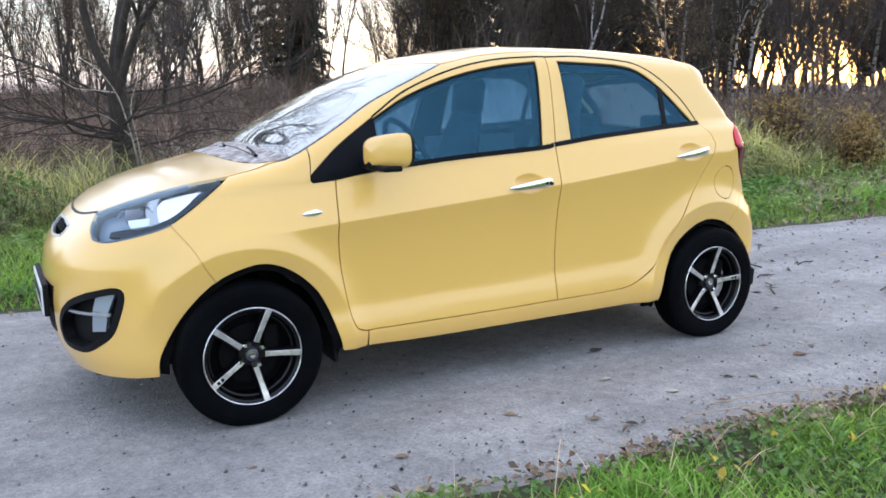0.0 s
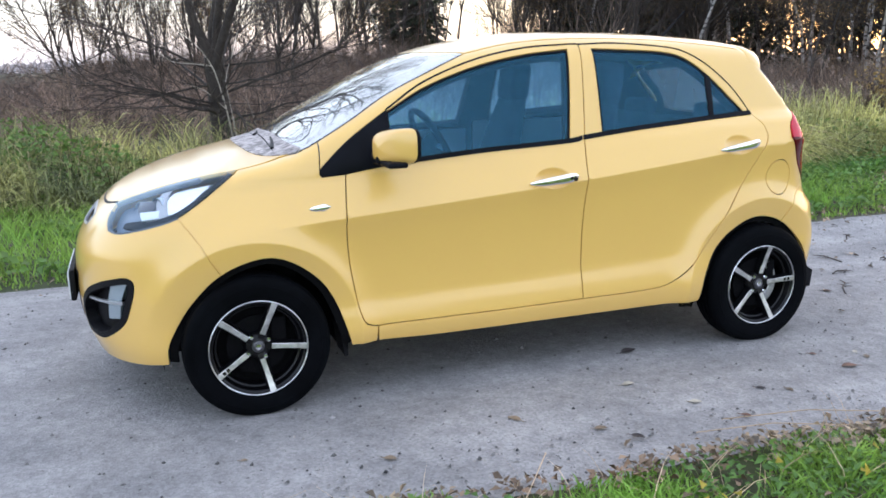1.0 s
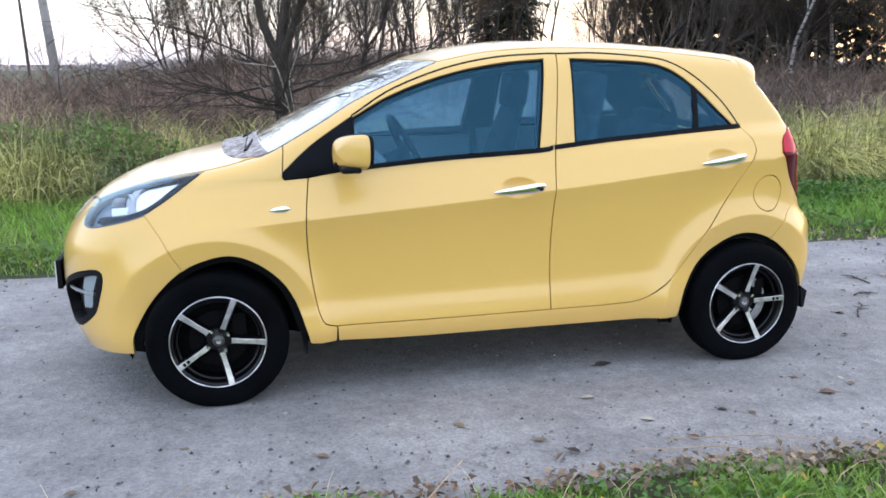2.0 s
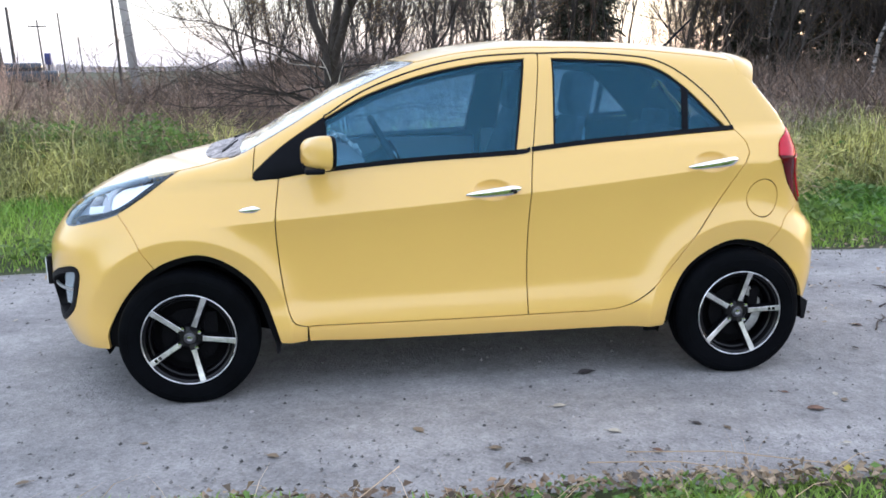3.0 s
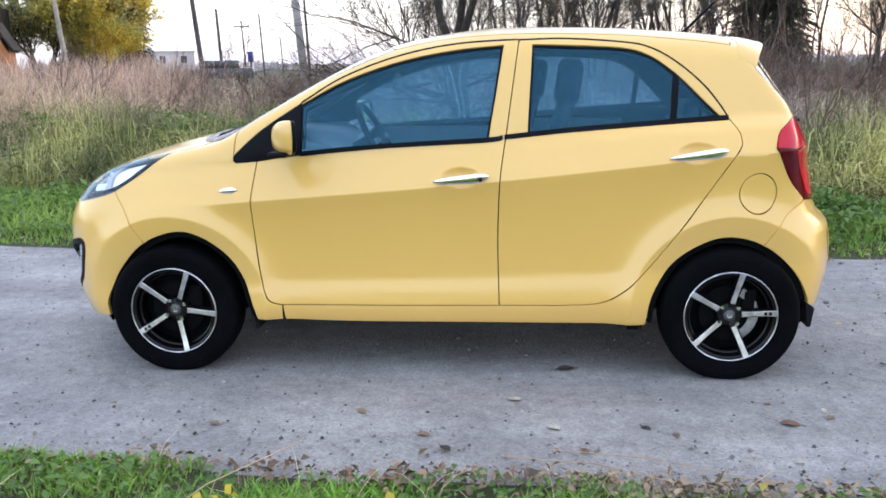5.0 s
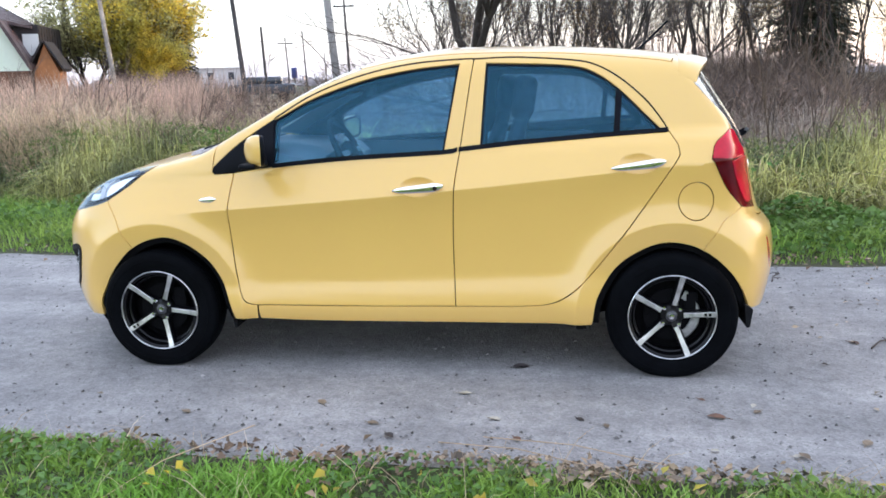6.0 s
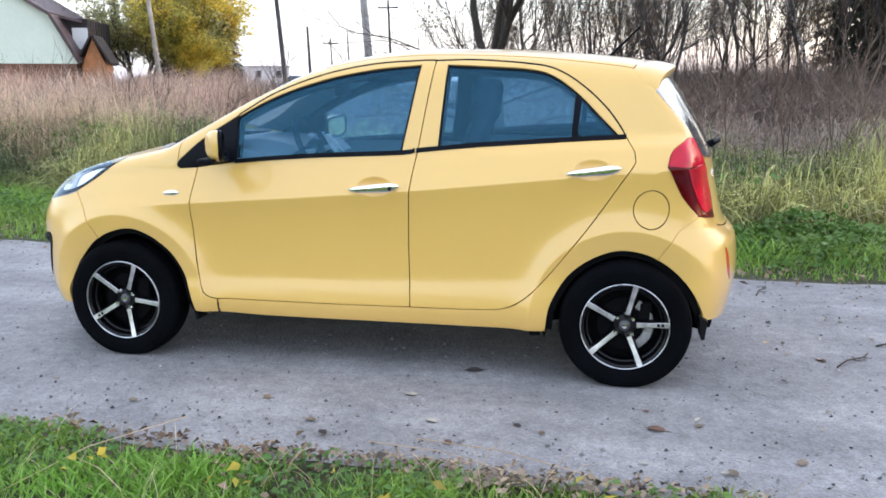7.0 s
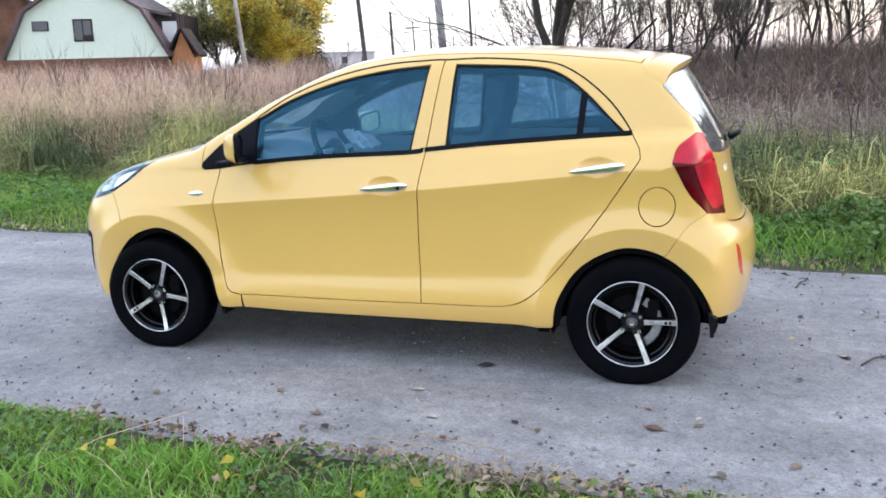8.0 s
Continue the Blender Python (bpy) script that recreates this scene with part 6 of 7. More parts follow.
q = np.stack([rng.uniform(-4.4, 4.4, n), -1.75 - 1.3 * rng.random(n)], 1)
q[:, 1] += near_edge(q[:, 0]) + 1.71
dens = np.array([noise.noise((float(a) * 1.6, float(b) * 1.6, 12)) for a, b in q])
q = q[(dens > -0.12) & (q[:, 1] < near_edge(q[:, 0]) - 0.07)]
flakes("clover", lift(q, 0.03) + np.array([0, 0, 1.0]) * rng.random((len(q), 1)) * 0.05, rng.uniform(0.018, 0.04, len(q)), LUSH, "clover and small leafy plants in the verge", "weeds", 0.4)
n = 90
q = np.stack([rng.uniform(-4, 4, n), rng.uniform(-2.6, -1.8, n)], 1)
flakes("yellow_fallen_leaves", lift(q, 0.07) + np.array([0, 0, 1.0]) * rng.random((n, 1)) * 0.03, rng.uniform(0.03, 0.055, n), YELLOW, "yellow fallen leaves in the grass", "leaves", 0.5)
# green shrubby clumps among the dry weeds
n = 34000
c = np.array([(-2.4, 5.3), (-5.4, 5.6), (-6.9, 5.8), (-4.1, 6.2), (-8.6, 6.1), (-2.9, 7.0), (-10.4, 6.6), (-7.6, 7.0), (-6.2, 6.6), (-9.4, 7.6), (-4.8, 6.9), (-3.4, 5.6), (-11.5, 8.0), (-8.4, 8.8)])
k = rng.integers(0, len(c), n)
q = c[k] + rng.normal(size=(n, 2)) * np.array([0.75, 0.42])
z = 0.75 * np.exp(-((q - c[k]) ** 2 / np.array([1.1, 0.4])).sum(1)) * rng.random(n) ** 0.6 + 0.05
flakes("green_clumps", np.concatenate([q, z[:, None]], 1), rng.uniform(0.03, 0.075, n), LUSH, "green leafy clumps among the dry weeds", "weeds", 0.8)
# dark leafy plants before the tall grass on the tail side
n = 15000
lx = rng.uniform(1.3, 6.5, n)
ly = front_of_weeds(lx) - 0.85 + 1.15 * rng.random(n)
hgt = np.array([max(0.05, noise.noise((float(a) * 1.3, float(b) * 1.3, 15)) + 0.35) for a, b in zip(lx, ly)])
flakes("leafy_weeds", np.stack([lx, ly, 0.02 + 0.26 * hgt * rng.random(n)], 1), rng.uniform(0.03, 0.075, n), LUSH, "dark green leafy weeds before the tall grass", "weeds", 0.6)
# arching tussocks in hummocks of very different height
def tussocks(name, tx, ty, size, each, material, label, mess=0.34):
    t = len(tx)
    c = np.repeat(np.stack([tx, ty, 0 * tx - 0.01], 1), each, 0)
    k = np.repeat(size, each)
    n = len(c)
    a = rng.uniform(0, 2 * math.pi, n)
    reach = rng.uniform(0.10, 0.95, n) * k
    out = np.stack([np.cos(a), np.sin(a), 0 * a], 1)
    b = rng.uniform(0, 2 * math.pi, n)
    base = c + np.stack([np.cos(b), np.sin(b), 0 * b], 1) * (mess * np.sqrt(rng.random(n)) * k)[:, None]
    tips = base + out * reach[:, None] + np.array([0, 0, 1.0]) * (rng.uniform(0.05, 0.75, n) * np.maximum(1.25 * k - 1.1 * reach, 0.1))[:, None]
    arch = -0.15 * out * reach[:, None] + np.array([0, 0, 1.0]) * (rng.uniform(0.18, 0.46, n) * k)[:, None]
    strips(name, base, tips, arch, rng.uniform(0.005, 0.012, n), material, label, 4)


tx = rng.uniform(1.2, 7.4, 300)
ty = front_of_weeds(tx) + 0.1 + rng.gamma(1.5, 0.7, 300)
hump = np.array([noise.noise((float(a) * 1.1, float(b) * 1.1, 31)) for a, b in zip(tx, ty)])
tussocks("grass_tussocks", tx, ty, np.clip(0.62 + 1.0 * hump + rng.normal(0, 0.10, 300), 0.25, 1.1), 230, TALL, "arching yellow-green grass tussocks")
some = rng.random(300) < 0.3
tussocks("bleached_tussocks", tx[some] + 0.2, ty[some] + 0.1, np.clip(0.50 + 0.8 * hump[some] + rng.normal(0, 0.12, some.sum()), 0.2, 0.9), 60, STRAW, "bleached blades among the green tussocks")
flakes("tussock_weeds", np.stack([np.repeat(tx[~some], 26) + rng.normal(0, 0.22, 26 * (~some).sum()), np.repeat(ty[~some], 26) + rng.normal(0, 0.22, 26 * (~some).sum()), 0.05 + 0.5 * rng.random(26 * (~some).sum()) ** 1.5], 1), rng.uniform(0.025, 0.065, 26 * (~some).sum()), LUSH, "dark leafy weeds among the tussocks", "weeds", 0.7)
tx = rng.uniform(-15, 0.6, 330)
ty = front_of_weeds(tx) - 0.15 + rng.gamma(1.4, 0.75, 330)
hump = np.array([noise.noise((float(a) * 0.8, float(b) * 0.8, 33)) for a, b in zip(tx, ty)])
tussocks("meadow_tussocks", tx, ty, np.clip(0.66 + 1.1 * hump + rng.normal(0, 0.15, 330), 0.3, 1.2) * np.interp(tx, [-6, -3, -1, 0.6], [1.0, 0.9, 0.6, 0.55]), 190, TALL, "uneven green tussocks at the meadow's edge")
tx = -5.2 - 14.5 * rng.random(230) ** 1.2
ty = front_of_weeds(tx) + 0.6 + rng.gamma(1.8, 1.1, 230)
tussocks("dry_tussocks", rng.uniform(1.2, 13, 190), 5.9 + rng.gamma(2.0, 1.5, 190), rng.uniform(0.6, 1.25, 190), 90, GREYWEED, "grey-brown withered tussocks before the brush")
tussocks("verge_straw", np.array([-9.2, -8.7, -8.3, -8.0, -7.6, -9.7, -10.4, -6.7]), np.array([6.5, 6.3, 6.2, 6.5, 6.4, 6.6, 6.7, 6.3]), np.array([1.2, 1.15, 1.0, 1.1, 0.8, 1.2, 1.1, 0.6]), 420, STRAW, "big bleached tussocks at the meadow's edge")
tussocks("straw_tussocks", tx, ty, rng.uniform(0.8, 1.7, 230), 100, STRAW, "bleached straw tussocks of the meadow")
# ---- trees ----
def grow(wood, twigs, p, d, length, radius, level, deep, rnd, spread=0.6, lift_up=0.12, kids=(3, 5), shrink=0.68, steps=4, droop=0.0, thick=2):
    """One limb and all that grows from it; thick wood and thin twigs go to separate meshes."""
    path, q, dirn = [p], p.copy(), d.copy()
    for _ in range(steps):
        wob = Vector((rnd.gauss(0, 1), rnd.gauss(0, 1), rnd.gauss(0, 1))) * 0.16
        dirn = (dirn + wob + Vector((0, 0, lift_up - droop * (level > 1)))).normalized()
        q = q + dirn * (length / steps)
        path.append(q.copy())
    end = radius * (0.55 if level < deep else 0.25)
    radii = [radius + (end - radius) * i / steps for i in range(steps + 1)]
    sides = 9 if level == 0 else 6 if level == 1 else 4 if level == 2 else 3
    (wood if level < thick else twigs).tube(path, radii, sides, caps=False)
    if level >= deep:
        return
    for k in range(rnd.randint(*kids)):
        i = rnd.randint(1 if level else 2, steps)
        base = path[i]
        ax = (path[i] - path[i - 1]).normalized()
        side = ax.cross(Vector((rnd.gauss(0, 1), rnd.gauss(0, 1), rnd.gauss(0, 1)))).normalized()
        ang = spread * rnd.uniform(0.6, 1.3)
        nd = (ax * math.cos(ang) + side * math.sin(ang)).normalized()
        grow(wood, twigs, base, nd, length * shrink * rnd.uniform(0.7, 1.15), max(radii[i] * rnd.uniform(0.5, 0.72), 0.003), level + 1, deep, rnd, spread, lift_up, kids, shrink, steps, droop, thick)
    grow(wood, twigs, path[-1], dirn, length * shrink, end, level + 1, deep, rnd, spread, lift_up, kids, shrink, steps, droop, thick)


def bare_tree(name, label, seed, height, radius, deep, stems=1, spread=0.55, bark=None, twig=None, kids=(3, 4), leaves=0, leaf=None, lift_up=0.12, droop=0.0, fork=0.33, shrink=0.68, clear=0.0, bole=0.0, splay=0.32, leaf_size=(0.05, 0.09), thick=2, low=0):
    rnd = random.Random(seed)
    tree = thing(name, (0, 0, 0), label, "tree")
    wood, twigs = Geo(), Geo()
    for k in range(low):                             # limbs that leave the trunk low and almost level
        a = 2.4 * k + rnd.random()
        d = Vector((math.cos(a), math.sin(a), rnd.uniform(-0.05, 0.35))).normalized()
        grow(wood, twigs, Vector((-0.03, 0, bole * rnd.uniform(0.35, 0.95))), d, rnd.uniform(1.0, 1.7), rnd.uniform(0.011, 0.022), 1, deep, rnd, 0.5, 0.02, (3, 4), 0.68, 5, 0.0, thick)
    if bole:
        wood.tube([(0, 0, -0.1), (0.02, 0, 0.15), (-0.03, 0.01, bole * 0.6), (-0.08, 0, bole * 1.06)], [bole * 0.14, bole * 0.10, bole * 0.09, bole * 0.08], 12, caps=False)
    for s in range(stems):
        a = 2 * math.pi * s / stems + rnd.random()
        d = Vector((math.cos(a) * splay, math.sin(a) * splay, 1)).normalized() if stems > 1 else Vector((rnd.gauss(0, 0.04), rnd.gauss(0, 0.04), 1)).normalized()
        base = Vector((math.cos(a) * radius * 0.6, math.sin(a) * radius * 0.6, -0.05)) if stems > 1 else Vector((0, 0, -0.05))
        if bole:
            base = Vector((-0.08 + math.cos(a) * 0.03, math.sin(a) * 0.03, bole * rnd.uniform(0.78, 1.02)))
        if clear:
            top = base + d * clear
            wood.tube([base, base + d * clear * 0.5 + Vector((0.03, 0.02, 0)), top], [radius * 1.25, radius * 1.05, radius], 10, caps=False)
            base = top
        grow(wood, twigs, base, d, height * fork, radius, 0, deep, rnd, spread, lift_up, kids, shrink, 4, droop, thick)
    part("trunk", wood, bark or BARK, tree, smooth=60)
    part("crown", twigs, twig or TWIG, tree, smooth=0)
    if leaves:
        ends = np.array(twigs.v)[rng.integers(0, len(twigs.v), leaves)] + rng.normal(0, 0.12, (leaves, 3))
        flakes("leaves", ends, rng.uniform(*leaf_size, leaves), leaf or BROWNLEAF, "", "", 1.0, "", tree)
    return tree


def spruce_tree(name, label, seed, height, radius, tiers=30, sprays=26):
    rnd = random.Random(seed)
    tree = thing(name, (0, 0, 0), label, "tree")
    part("trunk", Geo().tube([(0, 0, -0.05), (0.02, 0, height * 0.5), (0, 0.02, height)], [height * 0.016, height * 0.010, 0.01], 8), BARK, tree)
    base, tip = [], []
    for k in range(tiers):
        t = (k + rnd.random() * 0.6) / tiers
        z = height * (0.05 + 0.95 * t)
        reach = radius * (1 - t) ** 0.8 * rnd.uniform(0.75, 1.15) + 0.12
        for j in range(11):
            a = rnd.uniform(0, 2 * math.pi)
            r = reach * rnd.uniform(0.55, 1.1)
            ca, sa = math.cos(a), math.sin(a)
            for s in range(sprays):
                u = (s + rnd.random()) / sprays
                q = (ca * r * u, sa * r * u, z - 0.30 * r * u * u + rnd.gauss(0, 0.04))
                w = rnd.gauss(0, 0.9)
                ln = rnd.uniform(0.14, 0.34) * (0.5 + 0.5 * radius / 2)
                base.append(q)
                tip.append((q[0] + math.cos(a + w) * ln, q[1] + math.sin(a + w) * ln, q[2] - ln * rnd.uniform(0.1, 0.9)))
    base, tip = np.array(base), np.array(tip)
    strips("crown", base, tip, base * 0, np.full(len(base), 0.085), NEEDLE, "", 2, "", 1.0, "", tree)
    return tree


def put(tree, x, y, turn=0.0, scale=1.0, first=False):
    """The first stands where it was built; later ones are copies."""
    if first:
        tree.matrix_world = pose(x, y, 0, 0, 0, turn) @ Matrix.Scale(scale, 4)
        return tree
    c = copy_thing(tree, pose(x, y, 0, 0, 0, turn))
    c.scale = (scale, scale, scale)
    return c


# the spreading bare tree behind the car
spreading = bare_tree("bare_tree", "spreading leafless tree with many dark stems in dry weeds", 13, 5.2, 0.062, 4, stems=4, spread=0.66, kids=(3, 4), lift_up=0.05, fork=0.36, shrink=0.66, bole=1.45, splay=0.36, low=18)
put(spreading, -0.46, 7.65, 40, 1.0, first=True)
# pale dead stems leaning before its trunk
dead = thing("dead_shrub", (0, 0, 0), "pale dead bent shrub leaning against the bare tree", "shrub")
for path, radius in (
    ([(-0.36, 7.0, -0.02), (-0.44, 7.0, 0.66), (-0.52, 7.0, 1.05), (-0.60, 7.02, 1.32), (-0.77, 7.05, 1.58), (-0.98, 7.1, 1.74)], 0.015),
    ([(-0.60, 7.02, 1.32), (-0.82, 7.0, 1.35), (-1.06, 6.98, 1.38), (-1.22, 6.96, 1.50)], 0.009),
    ([(-0.30, 7.05, -0.02), (-0.40, 7.05, 0.80), (-0.44, 7.05, 1.15), (-0.34, 7.1, 1.45), (-0.26, 7.1, 1.72)], 0.012),
    ([(-0.47, 7.0, 0.80), (-0.70, 6.9, 1.02), (-0.88, 6.85, 1.10)], 0.007),
    ([(-0.20, 7.0, -0.02), (-0.12, 7.0, 0.55), (-0.22, 7.0, 0.95)], 0.008),
):
    run = spline(path, 0.08)
    part("stem", Geo().tube([tuple(p) for p in run], [radius * (1 - 0.75 * i / len(run)) for i in range(len(run))], 6), PALE, dead)

# wood beyond the meadow on the tail side: birches, dark bare trees, spruces
kinds = [
    bare_tree("birch_tree", "slender leafless birch with white bark", 21, 13.0, 0.085, 4, spread=0.5, bark=BIRCH, kids=(3, 5), fork=0.42, leaves=900, lift_up=0.10, clear=2.2),
    bare_tree("birch_tree", "slender leafless birch with white bark", 22, 11.5, 0.075, 4, spread=0.45, bark=BIRCH, kids=(3, 5), fork=0.45, leaves=500, clear=2.6),
    bare_tree("bare_tree", "tall leafless dark tree at the wood's edge", 23, 12.0, 0.13, 4, spread=0.55, kids=(4, 5), fork=0.38, leaves=3600, clear=1.2, leaf_size=(0.07, 0.13)),
    bare_tree("bare_tree", "tall leafless dark tree at the wood's edge", 24, 10.0, 0.10, 4, stems=3, spread=0.5, kids=(3, 5), fork=0.40, leaves=700, clear=0.6),
    bare_tree("bare_tree", "thin leafless young tree", 25, 8.0, 0.06, 4, stems=2, spread=0.5, kids=(3, 5), fork=0.42, leaves=2400, clear=0.5, leaf_size=(0.06, 0.11)),
]
def in_gap(x, y):
    """An open lane through the trees beside the spruces."""
    return y > 20 and 11.1 + 0.375 * (y - 28) < x < 12.5 + 0.39 * (y - 28)


slender = bare_tree("bare_tree", "slender straight leafless young tree", 26, 8.5, 0.055, 3, spread=0.42, lift_up=0.30, kids=(4, 6), fork=0.46, clear=1.4, shrink=0.6, leaves=500, leaf_size=(0.06, 0.1), twig=WARM_TWIG)
wood_spots = []
rnd = random.Random(9)
# (bearing from the road's middle by x and y): a belt from behind the tail round to the lane's far end
for k in range(96):
    t = k / 95
    if t < 0.62:
        s = t / 0.62
        x, y = 9.5 + 22 * s + rnd.gauss(0, 1.2), 30 - 19 * s + rnd.gauss(0, 2.6)
    else:
        s = (t - 0.62) / 0.38
        x, y = 5 + 28 * s + rnd.gauss(0, 1.5), 44 - 16 * s + rnd.gauss(0, 3)
    if t < 0.62 or k % 2:
        wood_spots.append((x, y))
for k in range(46):
    s = k / 45
    wood_spots.append((24 + 20 * s + rnd.gauss(0, 2.5), 34 - 22 * s + rnd.gauss(0, 4)))
wood_spots += [(19 + 1.4 * (k % 9) + rnd.gauss(0, 0.6), 15.5 + 1.8 * (k % 5) + rnd.gauss(0, 0.8)) for k in range(14)]
wood_spots += [(13.2, 12.0), (14.1, 11.0), (15.2, 10.2), (16.4, 8.6), (17.5, 7.4), (12.6, 15.5), (18.6, 9.5), (20.5, 7.6), (22.5, 6.4), (11.8, 18.0)]
wood_spots[1:5] = [(16.5, 28.0), (24.5, 20.0), (27.0, 18.5), (13.2, 27.0)]
wood_spots = [p for i, p in enumerate(wood_spots) if i not in (9, 11, 70, 71)]        # a thin place
wood_spots = wood_spots[:5] + [p for p in wood_spots[5:] if not in_gap(*p)]
for i, (x, y) in enumerate(wood_spots):
    k = i % 5 if i < 5 else rnd.choice((0, 1, 2, 2, 3, 3, 4)) if i < 148 else (0, 1, 2, 0, 4)[i % 5]
    tree = put(kinds[k], x, y, rnd.uniform(0, 360), rnd.uniform(0.55, 0.8) * (0.85 if i >= len(wood_spots) - 9 else 1.0), first=i < 5)
    tagged(tree, group="trees of the wood")
# low thin trees behind the bare tree, seen against the glow
for k in range(7):
    c = put(kinds[rnd.choice((3, 4, 4))], -4 + 1.5 * k + rnd.gauss(0, 0.8), 26 + rnd.uniform(0, 14), rnd.uniform(0, 360), rnd.uniform(0.6, 0.95))
    tagged(c, group="young trees beyond the meadow")
for k in range(52):
    s = k / 51
    at = (-3 + 30 * s + rnd.gauss(0, 0.9), 33 + 16 * rnd.random() - 6 * s)
    if in_gap(*at):
        continue
    c = put(slender, *at, rnd.uniform(0, 360), rnd.uniform(0.75, 1.25), first=k == 0)
    tagged(c, group="slender trees beyond the meadow")
for k in range(16):                                  # a denser stand behind, its fine twigs against the glow
    c = put(slender, -1 + 22 * k / 15 + rnd.gauss(0, 1.0), 44 + 16 * rnd.random(), rnd.uniform(0, 360), rnd.uniform(0.7, 1.1))
    tagged(c, group="slender trees beyond the meadow")
c = put(kinds[3], 2.6, 20.5, 77, 0.62)

spruces = [spruce_tree("spruce_tree", "dark green spruce with dense boughs", 31, 11.0, 2.5), spruce_tree("spruce_tree", "dark green spruce with drooping boughs", 32, 9.0, 2.2)]
spots = [(12.2, 42, 0.95), (14.2, 43, 1.05), (13.3, 40.5, 0.85), (18.2, 32, 1.05), (16.9, 31, 0.95), (17.6, 29.5, 1.0), (19.2, 28.5, 0.9), (22.6, 29, 1.1), (20.2, 30, 1.15), (21.6, 31.5, 1.0), (19.0, 33, 0.9), (23.5, 26.5, 1.0), (25.4, 24.0, 0.9)]
for i, (x, y, s) in enumerate(spots):
    tagged(put(spruces[i % 2], x, y, 50 * i, s, first=i < 2), group="spruces of the wood")

# brush and saplings between meadow and wood
n = 1300
bx = rng.uniform(-6, 30, n)
by = rng.uniform(11, 30, n)
keep = (by > 12.5) & ~((bx > 9) & (by > 44 - bx))
extra = np.stack([rng.uniform(7, 22, 380), 0 * np.arange(380)], 1)
extra[:, 1] = np.interp(extra[:, 0], [7, 8, 10, 14, 20, 24], [7.0, 5.6, 4.8, 4.6, 4.8, 5.0]) + np.abs(rng.normal(0, 1.6, 380))
c = np.concatenate([np.stack([bx, by], 1)[keep], extra])
m = 22
base = np.repeat(lift(c, -0.02), m, 0) + rng.normal(0, 0.18, (len(c) * m, 3)) * np.array([1, 1, 0])
hh = np.repeat(rng.uniform(0.8, 2.1, len(c)) * (0.6 + 0.8 * rng.random(len(c)) ** 2) * np.interp(c[:, 0], [-1.0, 1.5, 7, 9, 14], [0.70, 0.82, 0.80, 0.72, 0.85]), m) * rng.uniform(0.5, 1.1, len(c) * m)
v = up_vec(len(base), hh, 0.85)
strips("brush", base, base + v, rng.normal(0, 0.20, (len(base), 3)) * hh[:, None], rng.uniform(0.006, 0.016, len(base)) * (1 + base[:, 1] / 40), BRUSH, "leafless brown brush and saplings", 3, "brush")
m = 3
tw0 = np.repeat(base + v * 0.5, m, 0) + np.repeat(v, m, 0) * (rng.random((len(base) * m, 1)) - 0.3) * 0.6
tw = rng.normal(0, 0.20, (len(tw0), 3)) + np.array([0, 0, 0.16])
strips("brush_twigs", tw0, tw0 + tw, tw * 0, rng.uniform(0.006, 0.012, len(tw0)) * (1 + tw0[:, 1] / 40), BRUSH, "fine twigs of the brush", 1, "brush")
# a dense low thicket farther back and thin russet saplings over it
n = 620
c = np.stack([rng.uniform(-3.0, 9.5, n), 27 + 9 * rng.random(n)], 1)
m = 26
base = np.repeat(lift(c, -0.02), m, 0) + rng.normal(0, 0.30, (n * m, 3)) * np.array([1, 1, 0])
hh = np.repeat(rng.uniform(1.5, 2.25, n) * np.interp(c[:, 0], [-3, 0, 6, 9.5], [0.85, 0.95, 1.0, 1.1]), m) * rng.uniform(0.55, 1.08, n * m)
v = up_vec(n * m, hh, 0.5)
strips("thicket", base, base + v, rng.normal(0, 0.14, (n * m, 3)) * hh[:, None], rng.uniform(0.014, 0.030, n * m), BRUSH, "dense leafless brown thicket", 3, "brush")
n = 170
c = np.stack([rng.uniform(-4.0, 15, n), 36 + 16 * rng.random(n)], 1)
hh = rng.uniform(3.0, 7.5, n)
v = up_vec(n, hh, 0.12)
strips("sapling_stems", lift(c, -0.02), lift(c, -0.02) + v, rng.normal(0, 0.03, (n, 3)) * hh[:, None], rng.uniform(0.03, 0.06, n), WARM_TWIG, "thin russet sapling stems", 3, "saplings")
m = 34
tw0 = np.repeat(lift(c), m, 0) + np.repeat(v, m, 0) * (0.2 + 0.8 * rng.random((n * m, 1)))
tw = rng.normal(0, 0.32, (n * m, 3)) + np.array([0, 0, 0.40])
strips("sapling_twigs", tw0, tw0 + tw, tw * 0, rng.uniform(0.014, 0.026, n * m), WARM_TWIG, "fine russet twigs of the saplings", 1, "saplings")
# yellowing bushes at the lane's side beyond the tail
for k, (x, y, s) in enumerate(((8.6, 5.2, 1.0), (9.8, 4.8, 0.75), (9.1, 4.3, 0.5))):
    b = bare_tree("yellow_bush", "low bush with sparse yellow leaves", 51 + k, 1.5 * s, 0.016, 3, stems=5, spread=0.5, kids=(3, 4), fork=0.4, leaves=900, leaf=BUSHLEAF, leaf_size=(0.04, 0.075))
    b["category"] = "bush"
    put(b, x, y, 40 * k, 1.0, first=True)
